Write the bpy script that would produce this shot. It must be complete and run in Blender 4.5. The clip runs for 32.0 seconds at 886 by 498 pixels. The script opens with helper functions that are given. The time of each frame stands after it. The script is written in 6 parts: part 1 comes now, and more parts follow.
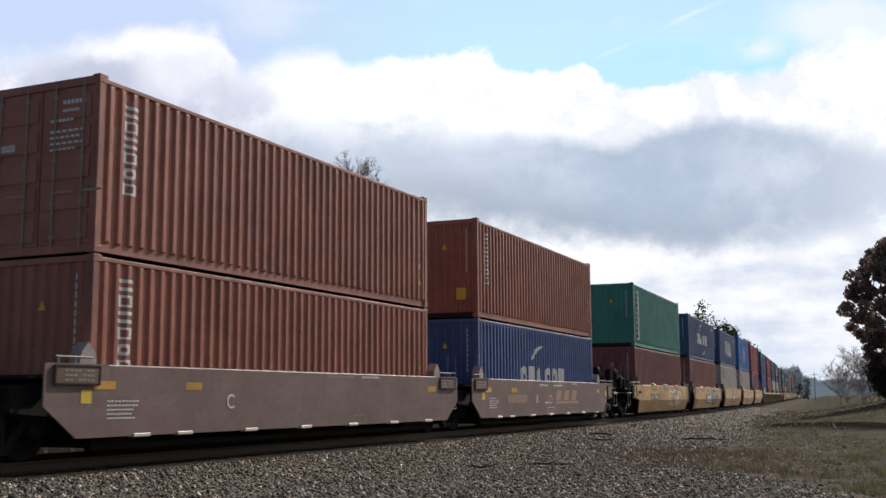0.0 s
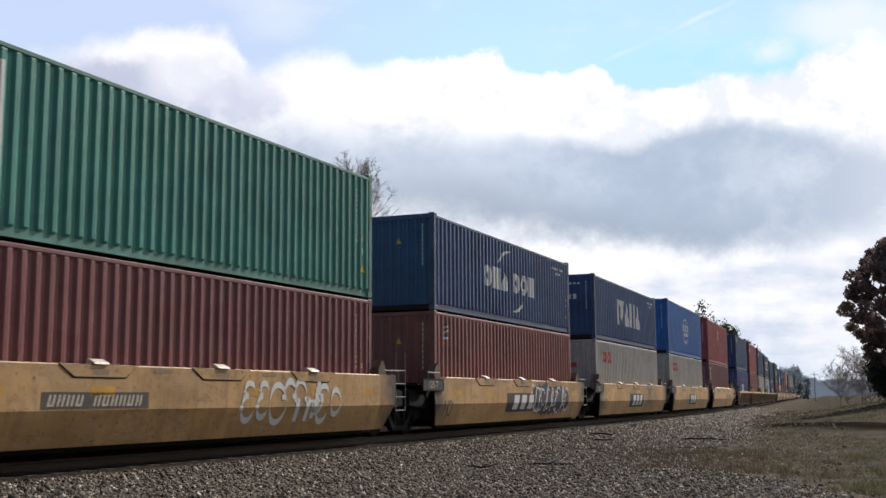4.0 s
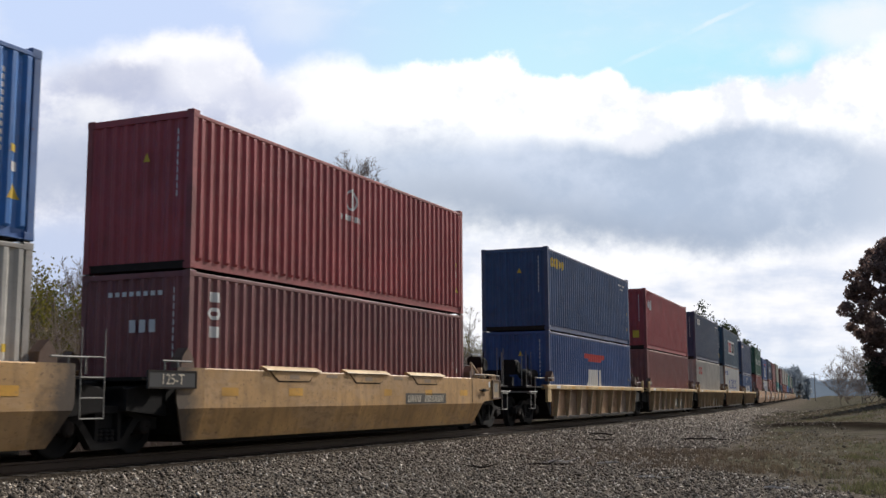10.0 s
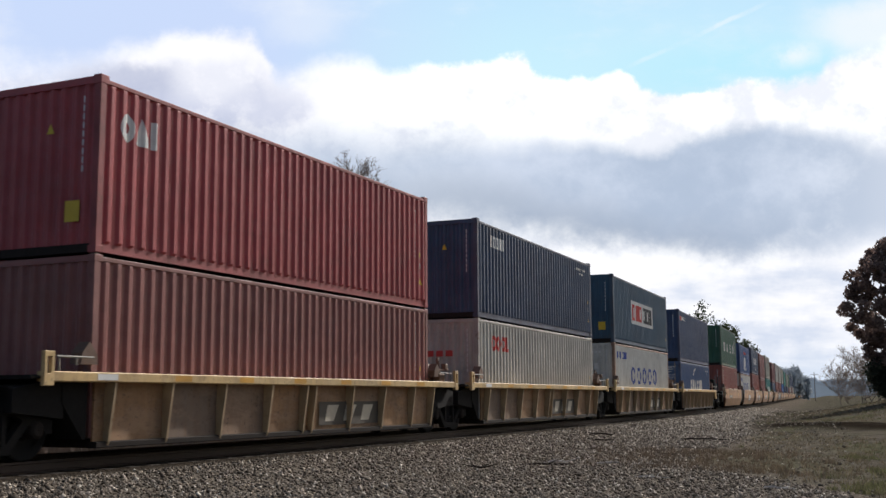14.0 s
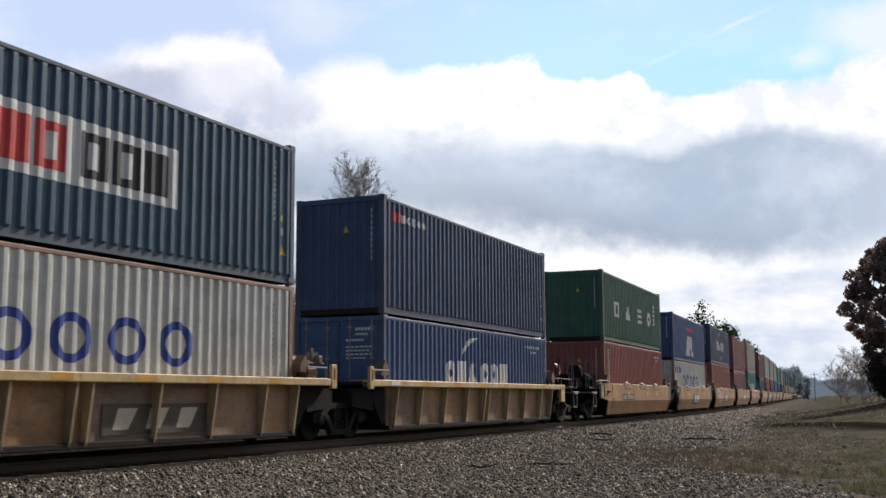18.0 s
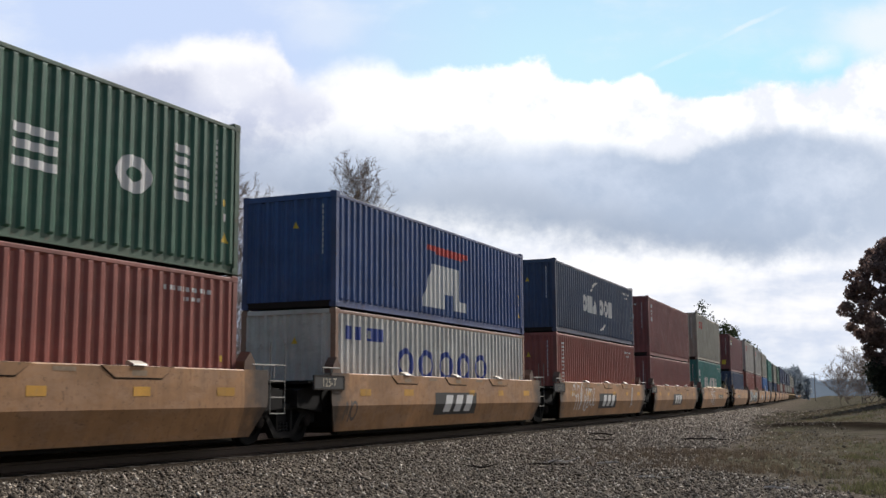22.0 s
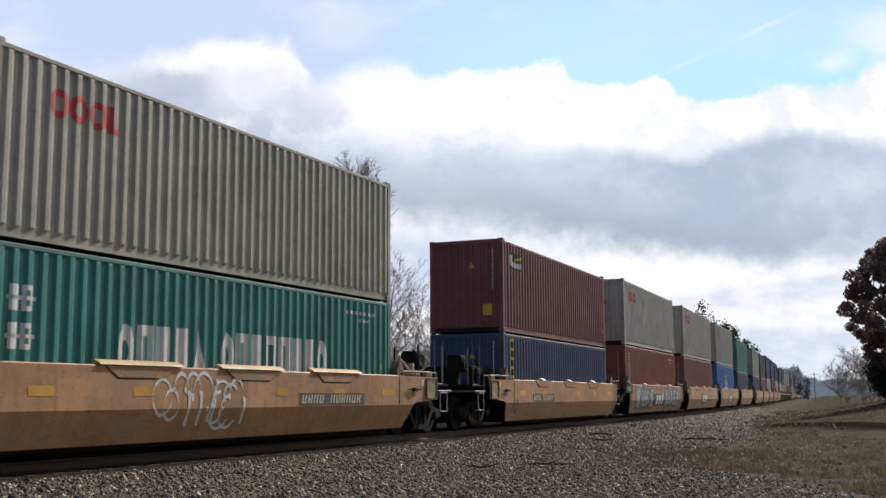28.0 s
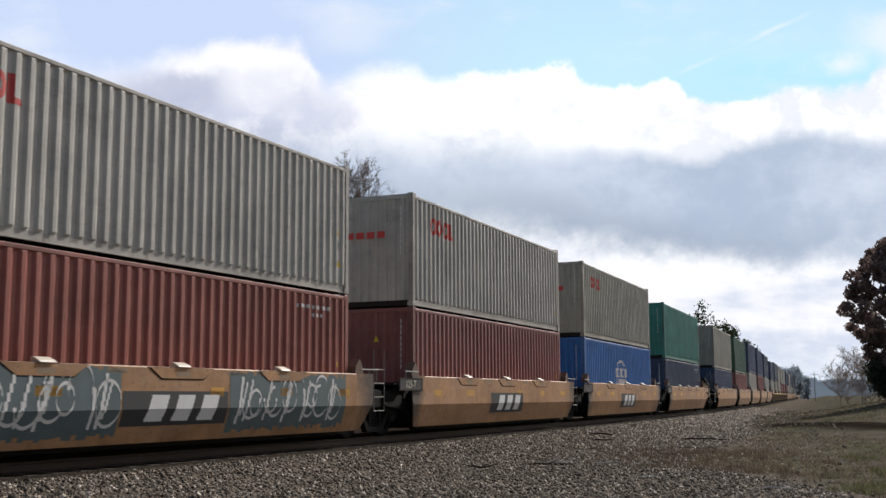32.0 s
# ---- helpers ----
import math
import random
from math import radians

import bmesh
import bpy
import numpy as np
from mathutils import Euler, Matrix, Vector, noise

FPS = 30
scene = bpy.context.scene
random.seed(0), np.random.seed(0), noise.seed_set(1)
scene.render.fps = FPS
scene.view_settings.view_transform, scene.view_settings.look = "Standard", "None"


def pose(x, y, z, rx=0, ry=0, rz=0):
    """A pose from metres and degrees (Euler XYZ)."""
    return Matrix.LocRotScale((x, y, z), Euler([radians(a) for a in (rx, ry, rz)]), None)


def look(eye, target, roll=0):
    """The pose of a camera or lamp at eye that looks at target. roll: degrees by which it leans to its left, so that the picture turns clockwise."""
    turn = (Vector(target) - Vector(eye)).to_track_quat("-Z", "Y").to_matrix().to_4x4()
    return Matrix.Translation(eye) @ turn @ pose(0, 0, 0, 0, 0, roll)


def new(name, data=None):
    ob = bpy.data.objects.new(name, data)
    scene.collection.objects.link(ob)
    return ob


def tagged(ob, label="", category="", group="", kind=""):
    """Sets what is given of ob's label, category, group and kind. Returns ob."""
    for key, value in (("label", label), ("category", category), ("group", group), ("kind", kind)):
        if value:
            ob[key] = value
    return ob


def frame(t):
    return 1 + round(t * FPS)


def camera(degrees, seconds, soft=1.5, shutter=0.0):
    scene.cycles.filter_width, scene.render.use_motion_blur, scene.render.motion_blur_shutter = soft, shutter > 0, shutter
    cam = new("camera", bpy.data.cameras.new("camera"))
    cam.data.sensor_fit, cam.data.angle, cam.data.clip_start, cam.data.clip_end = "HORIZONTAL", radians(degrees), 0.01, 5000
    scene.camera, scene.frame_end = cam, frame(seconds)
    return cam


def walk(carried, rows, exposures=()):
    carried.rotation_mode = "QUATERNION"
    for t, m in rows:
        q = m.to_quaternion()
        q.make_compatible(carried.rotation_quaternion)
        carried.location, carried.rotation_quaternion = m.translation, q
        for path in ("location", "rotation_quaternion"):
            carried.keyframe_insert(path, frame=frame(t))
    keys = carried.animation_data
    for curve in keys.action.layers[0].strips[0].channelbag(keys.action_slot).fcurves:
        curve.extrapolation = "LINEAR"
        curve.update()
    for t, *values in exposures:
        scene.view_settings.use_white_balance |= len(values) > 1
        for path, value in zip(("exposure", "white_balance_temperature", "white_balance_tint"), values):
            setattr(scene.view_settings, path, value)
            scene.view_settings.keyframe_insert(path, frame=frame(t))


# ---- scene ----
EYE = Vector((0.0, 0.0, 0.89))  # z = 0 is the top of the rails
YAW, PITCH = radians(26.2708), radians(7.7862)
AHEAD = Vector((-math.sin(YAW) * math.cos(PITCH), math.cos(YAW) * math.cos(PITCH), math.sin(PITCH)))
cam = camera(44.2307, 32.0, soft=1.5, shutter=0.12)
walk(cam, [(0.0, look(EYE, EYE + AHEAD, -0.3432)), (32.0, look(EYE, EYE + AHEAD, -0.3432))])

# ---- light ----
SUN_AZ, SUN_EL = 12.0, 37.0  # degrees right of the line of the track, and above the horizon
scene.view_settings.exposure = 0.0
world = bpy.data.worlds.new("sky")
scene.world = world
world.use_nodes = True
wn = world.node_tree.nodes
wn.clear()
w_out = wn.new("ShaderNodeOutputWorld")
w_bg = wn.new("ShaderNodeBackground")
w_sky = wn.new("ShaderNodeTexSky")
w_sky.sky_type = "NISHITA"
w_sky.sun_disc = False
w_sky.sun_elevation = radians(SUN_EL)
w_sky.sun_rotation = radians(SUN_AZ)
w_sky.dust_density = 3.0
w_bg.inputs["Strength"].default_value = 0.092
world.node_tree.links.new(w_sky.outputs[0], w_bg.inputs[0])
world.node_tree.links.new(w_bg.outputs[0], w_out.inputs[0])
sun = new("sun", bpy.data.lights.new("sun", "SUN"))
sun.data.energy, sun.data.angle, sun.data.color = 4.4, radians(1.5), (1.0, 0.965, 0.92)
sun.matrix_basis = look((0, 0, 0), (-math.sin(radians(SUN_AZ)) * math.cos(radians(SUN_EL)), -math.cos(radians(SUN_AZ)) * math.cos(radians(SUN_EL)), -math.sin(radians(SUN_EL))))

# ---- the line of the track and the train on it ----
SPEED, SLOWING = 9.4941, 0.0077  # metres a second half way through, and what it loses each second
SIDE_X = -12.1659  # the containers' near sides where the track passes the camera
HALF = 1.219
LENGTH = 12.192


def bend(y):
    """How far the track has swung to the left, y metres up the line."""
    y = max(y, 0.0)
    y0 = min(y, 140.9)
    return -18.9263e-4 * y0 ** 2 / 2 + 13.4316e-6 * y0 ** 3 / 6 - (y - y0) * 0.13334


def track_x(y):
    return SIDE_X - HALF + bend(y)


def on_track(y, reach=7.86):
    """The pose of a car whose middle stands y metres up the line."""
    a, b = Vector((track_x(y - reach), y - reach, 0)), Vector((track_x(y + reach), y + reach, 0))
    d = b - a
    m = (a + b) / 2
    return pose(m.x, m.y, 0, 0, 0, math.degrees(math.atan2(-d.x, d.y)))


# ---- mesh building ----
class Build:
    """Collects vertices and faces of one part."""

    def __init__(self):
        self.v, self.f = [], []

    def poly(self, pts):
        n = len(self.v)
        self.v += [tuple(p) for p in pts]
        self.f.append(tuple(range(n, n + len(pts))))
        return self

    def box(self, x0, x1, y0, y1, z0, z1, c=0.0):
        """A box with its upright and lying edges along y bevelled by c."""
        if x0 > x1:
            x0, x1 = x1, x0
        if y0 > y1:
            y0, y1 = y1, y0
        if z0 > z1:
            z0, z1 = z1, z0
        if c <= 0:
            c = min(x1 - x0, z1 - z0, y1 - y0) * 0.08
        c = min(c, (x1 - x0) * 0.45, (z1 - z0) * 0.45)
        prof = [(x0 + c, z0), (x1 - c, z0), (x1, z0 + c), (x1, z1 - c), (x1 - c, z1), (x0 + c, z1), (x0, z1 - c), (x0, z0 + c)]
        return self.along_y(prof, y0, y1)

    def along_y(self, prof, y0, y1):
        """An outline in x, z drawn out along y."""
        n, k = len(self.v), len(prof)
        self.v += [(x, y0, z) for x, z in prof] + [(x, y1, z) for x, z in prof]
        for i in range(k):
            j = (i + 1) % k
            self.f.append((n + i, n + j, n + k + j, n + k + i))
        self.f += [tuple(n + i for i in reversed(range(k))), tuple(n + k + i for i in range(k))]
        return self

    def along_x(self, prof, x0, x1):
        """An outline in y, z drawn out along x."""
        n, k = len(self.v), len(prof)
        self.v += [(x0, y, z) for y, z in prof] + [(x1, y, z) for y, z in prof]
        for i in range(k):
            j = (i + 1) % k
            self.f.append((n + i, n + j, n + k + j, n + k + i))
        self.f += [tuple(n + i for i in reversed(range(k))), tuple(n + k + i for i in range(k))]
        return self

    def along_z(self, prof, z0, z1):
        n, k = len(self.v), len(prof)
        self.v += [(x, y, z0) for x, y in prof] + [(x, y, z1) for x, y in prof]
        for i in range(k):
            j = (i + 1) % k
            self.f.append((n + i, n + j, n + k + j, n + k + i))
        self.f += [tuple(n + i for i in reversed(range(k))), tuple(n + k + i for i in range(k))]
        return self

    def rod(self, a, b, r, sides=8, r2=None):
        a, b = Vector(a), Vector(b)
        r2 = r if r2 is None else r2
        d = (b - a).normalized()
        u = d.orthogonal().normalized()
        w = d.cross(u)
        n = len(self.v)
        for p, q in ((a, r), (b, r2)):
            for i in range(sides):
                t = 2 * math.pi * i / sides
                self.v.append(tuple(p + u * (q * math.cos(t)) + w * (q * math.sin(t))))
        for i in range(sides):
            j = (i + 1) % sides
            self.f.append((n + i, n + j, n + sides + j, n + sides + i))
        self.f += [tuple(n + i for i in reversed(range(sides))), tuple(n + sides + i for i in range(sides))]
        return self

    def lathe(self, prof, centre=(0, 0, 0), axis="x", sides=24):
        """A profile of (distance along the axis, radius) turned round it."""
        n, k = len(self.v), len(prof)
        for i in range(sides):
            t = 2 * math.pi * i / sides
            c, s = math.cos(t), math.sin(t)
            for h, r in prof:
                p = {"x": (h, r * c, r * s), "y": (r * s, h, r * c), "z": (r * c, r * s, h)}[axis]
                self.v.append((p[0] + centre[0], p[1] + centre[1], p[2] + centre[2]))
        for i in range(sides):
            j = (i + 1) % sides
            for q in range(k - 1):
                self.f.append((n + i * k + q, n + j * k + q, n + j * k + q + 1, n + i * k + q + 1))
        return self

    def mesh(self, name, material, smooth=False):
        me = bpy.data.meshes.new(name)
        me.from_pydata(self.v, [], self.f)
        if smooth:
            me.polygons.foreach_set("use_smooth", [True] * len(me.polygons))
        me.materials.append(material)
        me.update()
        bm = bmesh.new()
        bm.from_mesh(me)
        bmesh.ops.recalc_face_normals(bm, faces=bm.faces)
        bm.to_mesh(me)
        bm.free()
        return me


def part(name, build, material, parent=None, label="", at=None, smooth=False):
    """One mesh object under a thing; build is a Build or finished mesh data."""
    me = build if isinstance(build, bpy.types.Mesh) else build.mesh(name, material, smooth)
    ob = new(name, me)
    if parent is not None:
        ob.parent = parent
    if at is not None:
        ob.matrix_basis = at
    return tagged(ob, label)


MADE = {}


def shared(key, maker, material, smooth=False):
    """Mesh data made once for alike parts of one colour."""
    k = (key, material.name)
    if k not in MADE:
        MADE[k] = maker().mesh(key[0] if isinstance(key, tuple) else key, material, smooth)
    return MADE[k]


# ---- materials ----
def node_material(name):
    m = bpy.data.materials.new(name)
    m.use_nodes = True
    nt = m.node_tree
    return m, nt, nt.nodes["Principled BSDF"]


def noise_node(nt, scale, detail=4.0, rough=0.55, stretch=None, object_space=True, seed_by_object=False):
    tc = nt.nodes.new("ShaderNodeTexCoord")
    mp = nt.nodes.new("ShaderNodeMapping")
    nt.links.new(tc.outputs["Object" if object_space else "Generated"], mp.inputs["Vector"])
    if stretch:
        mp.inputs["Scale"].default_value = stretch
    tx = nt.nodes.new("ShaderNodeTexNoise")
    if seed_by_object:
        tx.noise_dimensions = "4D"
        oi = nt.nodes.new("ShaderNodeObjectInfo")
        mu = nt.nodes.new("ShaderNodeMath")
        mu.operation = "MULTIPLY"
        mu.inputs[1].default_value = 50.0
        nt.links.new(oi.outputs["Random"], mu.inputs[0])
        nt.links.new(mu.outputs[0], tx.inputs["W"])
    tx.inputs["Scale"].default_value = scale
    tx.inputs["Detail"].default_value = detail
    tx.inputs["Roughness"].default_value = rough
    nt.links.new(mp.outputs[0], tx.inputs["Vector"])
    return tx.outputs[0]


def ramp(nt, fac, stops):
    r = nt.nodes.new("ShaderNodeValToRGB")
    while len(r.color_ramp.elements) < len(stops):
        r.color_ramp.elements.new(0.5)
    for e, (p, c) in zip(r.color_ramp.elements, stops):
        e.position = p
        e.color = (c, c, c, 1) if isinstance(c, (int, float)) else (*c, 1)
    nt.links.new(fac, r.inputs[0])
    return r.outputs[0]


def mix(nt, fac, a, b, mode="MIX"):
    m = nt.nodes.new("ShaderNodeMix")
    m.data_type, m.blend_type = "RGBA", mode
    for s, v in ((m.inputs[0], fac), (m.inputs[6], a), (m.inputs[7], b)):
        if isinstance(v, bpy.types.NodeSocket):
            nt.links.new(v, s)
        elif isinstance(v, (int, float)):
            s.default_value = v
        else:
            s.default_value = (*v, 1)
    return m.outputs[2]


def bump(nt, p, height, strength, dist=0.01):
    b = nt.nodes.new("ShaderNodeBump")
    b.inputs["Strength"].default_value, b.inputs["Distance"].default_value = strength, dist
    nt.links.new(height, b.inputs["Height"])
    nt.links.new(b.outputs[0], p.inputs["Normal"])


def painted(name, colour, rough=0.45, rust=0.25, fade=0.12, rust_colour=(0.09, 0.04, 0.022), wear=0.0, soot=0.0, other=None):
    """Weathered paint on steel: faded patches, rain streaks, rust spots."""
    m, nt, p = node_material(name)
    dark = tuple(c * (1 - 2.2 * fade) for c in colour)
    light = tuple(min(1, c * (1 + fade) + fade * 0.06) for c in colour)
    big = noise_node(nt, 0.9, 5, seed_by_object=True)
    c1 = mix(nt, ramp(nt, big, [(0.3, 0.0), (0.7, 1.0)]), dark, light)
    streak = noise_node(nt, 3.0, 4, stretch=(2.0, 2.0, 0.16), seed_by_object=True)
    c2 = mix(nt, ramp(nt, streak, [(0.52, 0.0), (0.8, 0.4)]), c1, tuple(c * 0.45 + 0.02 for c in colour))
    spot = noise_node(nt, 6.5, 6, 0.7, seed_by_object=True)
    c3 = mix(nt, ramp(nt, spot, [(0.66 - 0.12 * rust, 0.0), (0.80 - 0.12 * rust, min(1.0, rust * 2.2))]), c2, rust_colour)
    stain = noise_node(nt, 1.6, 8, 0.72, stretch=(1.0, 1.0, 1.8), seed_by_object=True)
    c3 = mix(nt, ramp(nt, stain, [(0.52, 0.0), (0.72, min(0.6, rust * 1.3))]), c3, tuple(0.5 * c * 0.6 + 0.5 * r for c, r in zip(colour, rust_colour)))
    grit = noise_node(nt, 45.0, 3, 0.6)
    c3 = mix(nt, ramp(nt, grit, [(0.35, 0.0), (0.7, 0.22)]), c3, tuple(c * 0.6 for c in colour))
    if other:  # some pieces carry another shade
        oi = nt.nodes.new("ShaderNodeObjectInfo")
        c3 = mix(nt, ramp(nt, oi.outputs["Random"], [(0.45, 0.0), (0.95, 0.85)]), c3, other)
    if wear:  # sooty runs, long scrapes, chips down to the primer and chalky patches
        runs = noise_node(nt, 2.0, 6, 0.60, stretch=(1.0, 2.6, 0.55), seed_by_object=True)
        c3 = mix(nt, ramp(nt, runs, [(0.49, 0.0), (0.62, 0.60 * wear)]), c3, tuple(0.35 * c + 0.65 * r for c, r in zip(colour, rust_colour)))
        chalk = noise_node(nt, 1.1, 7, 0.68, stretch=(1.0, 0.8, 2.2), seed_by_object=True)
        c3 = mix(nt, ramp(nt, chalk, [(0.48, 0.0), (0.57, 0.45 * wear)]), c3, tuple(0.75 * c + 0.10 for c in colour))
        scrape = noise_node(nt, 2.2, 7, 0.70, stretch=(1.0, 0.8, 2.0), seed_by_object=True)
        c3 = mix(nt, ramp(nt, scrape, [(0.56, 0.0), (0.63, 0.55 * wear)]), c3, tuple(0.25 * c + 0.75 * r for c, r in zip(colour, rust_colour)))
        chip = noise_node(nt, 15.0, 8, 0.72, stretch=(1.0, 1.0, 0.8), seed_by_object=True)
        c3 = mix(nt, ramp(nt, chip, [(0.58, 0.0), (0.615, 0.85 * wear)]), c3, rust_colour)
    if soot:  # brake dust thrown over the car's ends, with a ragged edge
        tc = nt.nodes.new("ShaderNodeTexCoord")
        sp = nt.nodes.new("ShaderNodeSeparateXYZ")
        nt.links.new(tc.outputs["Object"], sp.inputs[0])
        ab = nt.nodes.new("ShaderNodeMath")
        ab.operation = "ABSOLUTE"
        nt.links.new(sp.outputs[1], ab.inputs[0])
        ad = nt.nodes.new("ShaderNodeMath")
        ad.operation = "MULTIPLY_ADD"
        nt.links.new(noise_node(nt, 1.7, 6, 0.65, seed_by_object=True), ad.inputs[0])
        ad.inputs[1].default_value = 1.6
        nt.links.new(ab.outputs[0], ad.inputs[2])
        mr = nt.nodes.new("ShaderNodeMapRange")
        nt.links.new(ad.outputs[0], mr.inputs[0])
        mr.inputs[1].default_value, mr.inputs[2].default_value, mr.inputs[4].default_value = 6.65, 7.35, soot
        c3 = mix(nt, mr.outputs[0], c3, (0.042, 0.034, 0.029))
    nt.links.new(c3, p.inputs["Base Color"])
    nt.links.new(ramp(nt, spot, [(0.3, rough - 0.08), (0.75, rough + 0.2)]), p.inputs["Roughness"])
    bump(nt, p, noise_node(nt, 2.2, 3), 0.12, 0.02)
    return m


def plain(name, colour, rough=0.7, metal=0.0, vary=0.25, scale=8.0, bumps=0.2):
    m, nt, p = node_material(name)
    n1 = noise_node(nt, scale, 5, 0.6)
    nt.links.new(mix(nt, n1, tuple(c * (1 - vary) for c in colour), tuple(min(1, c * (1 + vary)) for c in colour)), p.inputs["Base Color"])
    p.inputs["Roughness"].default_value, p.inputs["Metallic"].default_value = rough, metal
    if rough > 0.85:
        p.inputs["Specular IOR Level"].default_value = 0.2
    bump(nt, p, n1, bumps, 0.01)
    return m


COLOURS = {
    "rust_red": (0.36, 0.11, 0.065), "brown_red": (0.275, 0.088, 0.076), "maroon": (0.215, 0.058, 0.06), "crimson": (0.40, 0.055, 0.06),
    "navy": (0.03, 0.062, 0.15), "royal": (0.03, 0.082, 0.21), "blue": (0.027, 0.082, 0.255), "bright_blue": (0.025, 0.17, 0.50), "slate": (0.034, 0.064, 0.13),
    "teal_blue": (0.027, 0.082, 0.14), "green": (0.03, 0.12, 0.07), "jade": (0.033, 0.25, 0.195), "teal": (0.02, 0.22, 0.20),
    "grey": (0.50, 0.47, 0.42), "beige": (0.40, 0.38, 0.31), "white": (0.62, 0.61, 0.57), "sea_blue": (0.03, 0.11, 0.30), "russet": (0.31, 0.08, 0.057),
}
PAINT = {k: painted(k + "_paint", c, rust=0.35 if k in ("grey", "beige", "white", "rust_red") else 0.22, wear={"white": 0.16, "grey": 0.14, "beige": 0.14}.get(k, 0.2)) for k, c in COLOURS.items()}
WORN = {k: painted(k + "_worn_paint", tuple(0.75 * v + 0.25 * r for v, r in zip(c, (0.16, 0.11, 0.09))), 0.6, 0.75, 0.2, (0.13, 0.075, 0.05)) for k, c in COLOURS.items()}
WORN["white"] = painted("rusty_white_paint", (0.32, 0.19, 0.13), 0.6, 0.8, 0.25, (0.15, 0.07, 0.04))
TRUCK = plain("dusty_truck_steel", (0.017, 0.015, 0.0135), 0.9, 0.0, 0.4, 8)
YELLOW = painted("yellow_car_paint", (0.53, 0.30, 0.105), 0.6, 0.4, 0.2, (0.10, 0.055, 0.03), 0.85)
BUFF = painted("buff_car_paint", (0.43, 0.215, 0.085), 0.6, 0.35, 0.18, (0.12, 0.06, 0.03), 0.75)
CHORD = painted("cream_chord_paint", (0.62, 0.42, 0.18), 0.6, 0.3, 0.15, (0.13, 0.07, 0.035), 0.7)
DUSTY = painted("dusty_tan_car_paint", (0.40, 0.215, 0.095), 0.7, 0.5, 0.3, (0.075, 0.048, 0.036), 0.8, 0.0, (0.17, 0.13, 0.105))
RIB = painted("tan_rib_paint", (0.45, 0.32, 0.185), 0.65, 0.4, 0.2, (0.10, 0.06, 0.04))
PURPLE = plain("sprayed_purple_black", (0.045, 0.038, 0.055), 0.6, 0.0, 0.4, 4.0, 0.1)
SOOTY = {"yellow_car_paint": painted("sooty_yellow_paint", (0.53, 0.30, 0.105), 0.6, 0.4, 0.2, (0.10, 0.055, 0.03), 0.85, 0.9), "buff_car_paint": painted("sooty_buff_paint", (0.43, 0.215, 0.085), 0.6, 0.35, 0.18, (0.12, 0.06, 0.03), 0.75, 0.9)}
BRAKE_RED = painted("faded_red_paint", (0.34, 0.075, 0.05), 0.6, 0.4, 0.2)
BROWN = painted("brown_car_paint", (0.155, 0.088, 0.078), 0.6, 0.3, 0.15, (0.07, 0.04, 0.03), 0.5)
GRIME = plain("grimy_black_steel", (0.015, 0.0135, 0.0125), 0.95, 0.0, 0.4, 12)
DARK = plain("dark_brown_steel", (0.026, 0.020, 0.017), 0.92, 0.0, 0.4, 9)
WHEEL = plain("worn_wheel_steel", (0.018, 0.016, 0.015), 0.88, 0.0, 0.3, 10)
BRIGHT = plain("worn_pale_metal", (0.55, 0.49, 0.40), 0.55, 0.0, 0.15, 10)
MARK_WHITE = plain("white_marking", (0.66, 0.65, 0.63), 0.55, 0.0, 0.14, 5.0, 0.1)
MARK_GREY = plain("faded_grey_marking", (0.24, 0.235, 0.225), 0.6, 0.0, 0.3, 5.0, 0.1)
MARK_RED = plain("red_marking", (0.55, 0.05, 0.04), 0.55, 0.0, 0.14, 5.0, 0.1)
MARK_BLUE = plain("blue_marking", (0.03, 0.06, 0.28), 0.55, 0.0, 0.14, 5.0, 0.1)
MARK_YELLOW = plain("yellow_marking", (0.62, 0.42, 0.03), 0.55, 0.0, 0.14, 5.0, 0.1)
MARK_BLACK = plain("black_marking", (0.03, 0.03, 0.032), 0.55, 0.0, 0.14, 5.0, 0.1)
ORANGE = painted("orange_marking", (0.62, 0.31, 0.03), 0.5, 0.8, 0.2, (0.40, 0.24, 0.10))
BAR = plain("dull_galvanised_bar", (0.30, 0.24, 0.21), 0.6, 0.1, 0.35, 9)
STEEL = plain("bare_castings", (0.11, 0.085, 0.07), 0.7, 0.2, 0.4, 14)

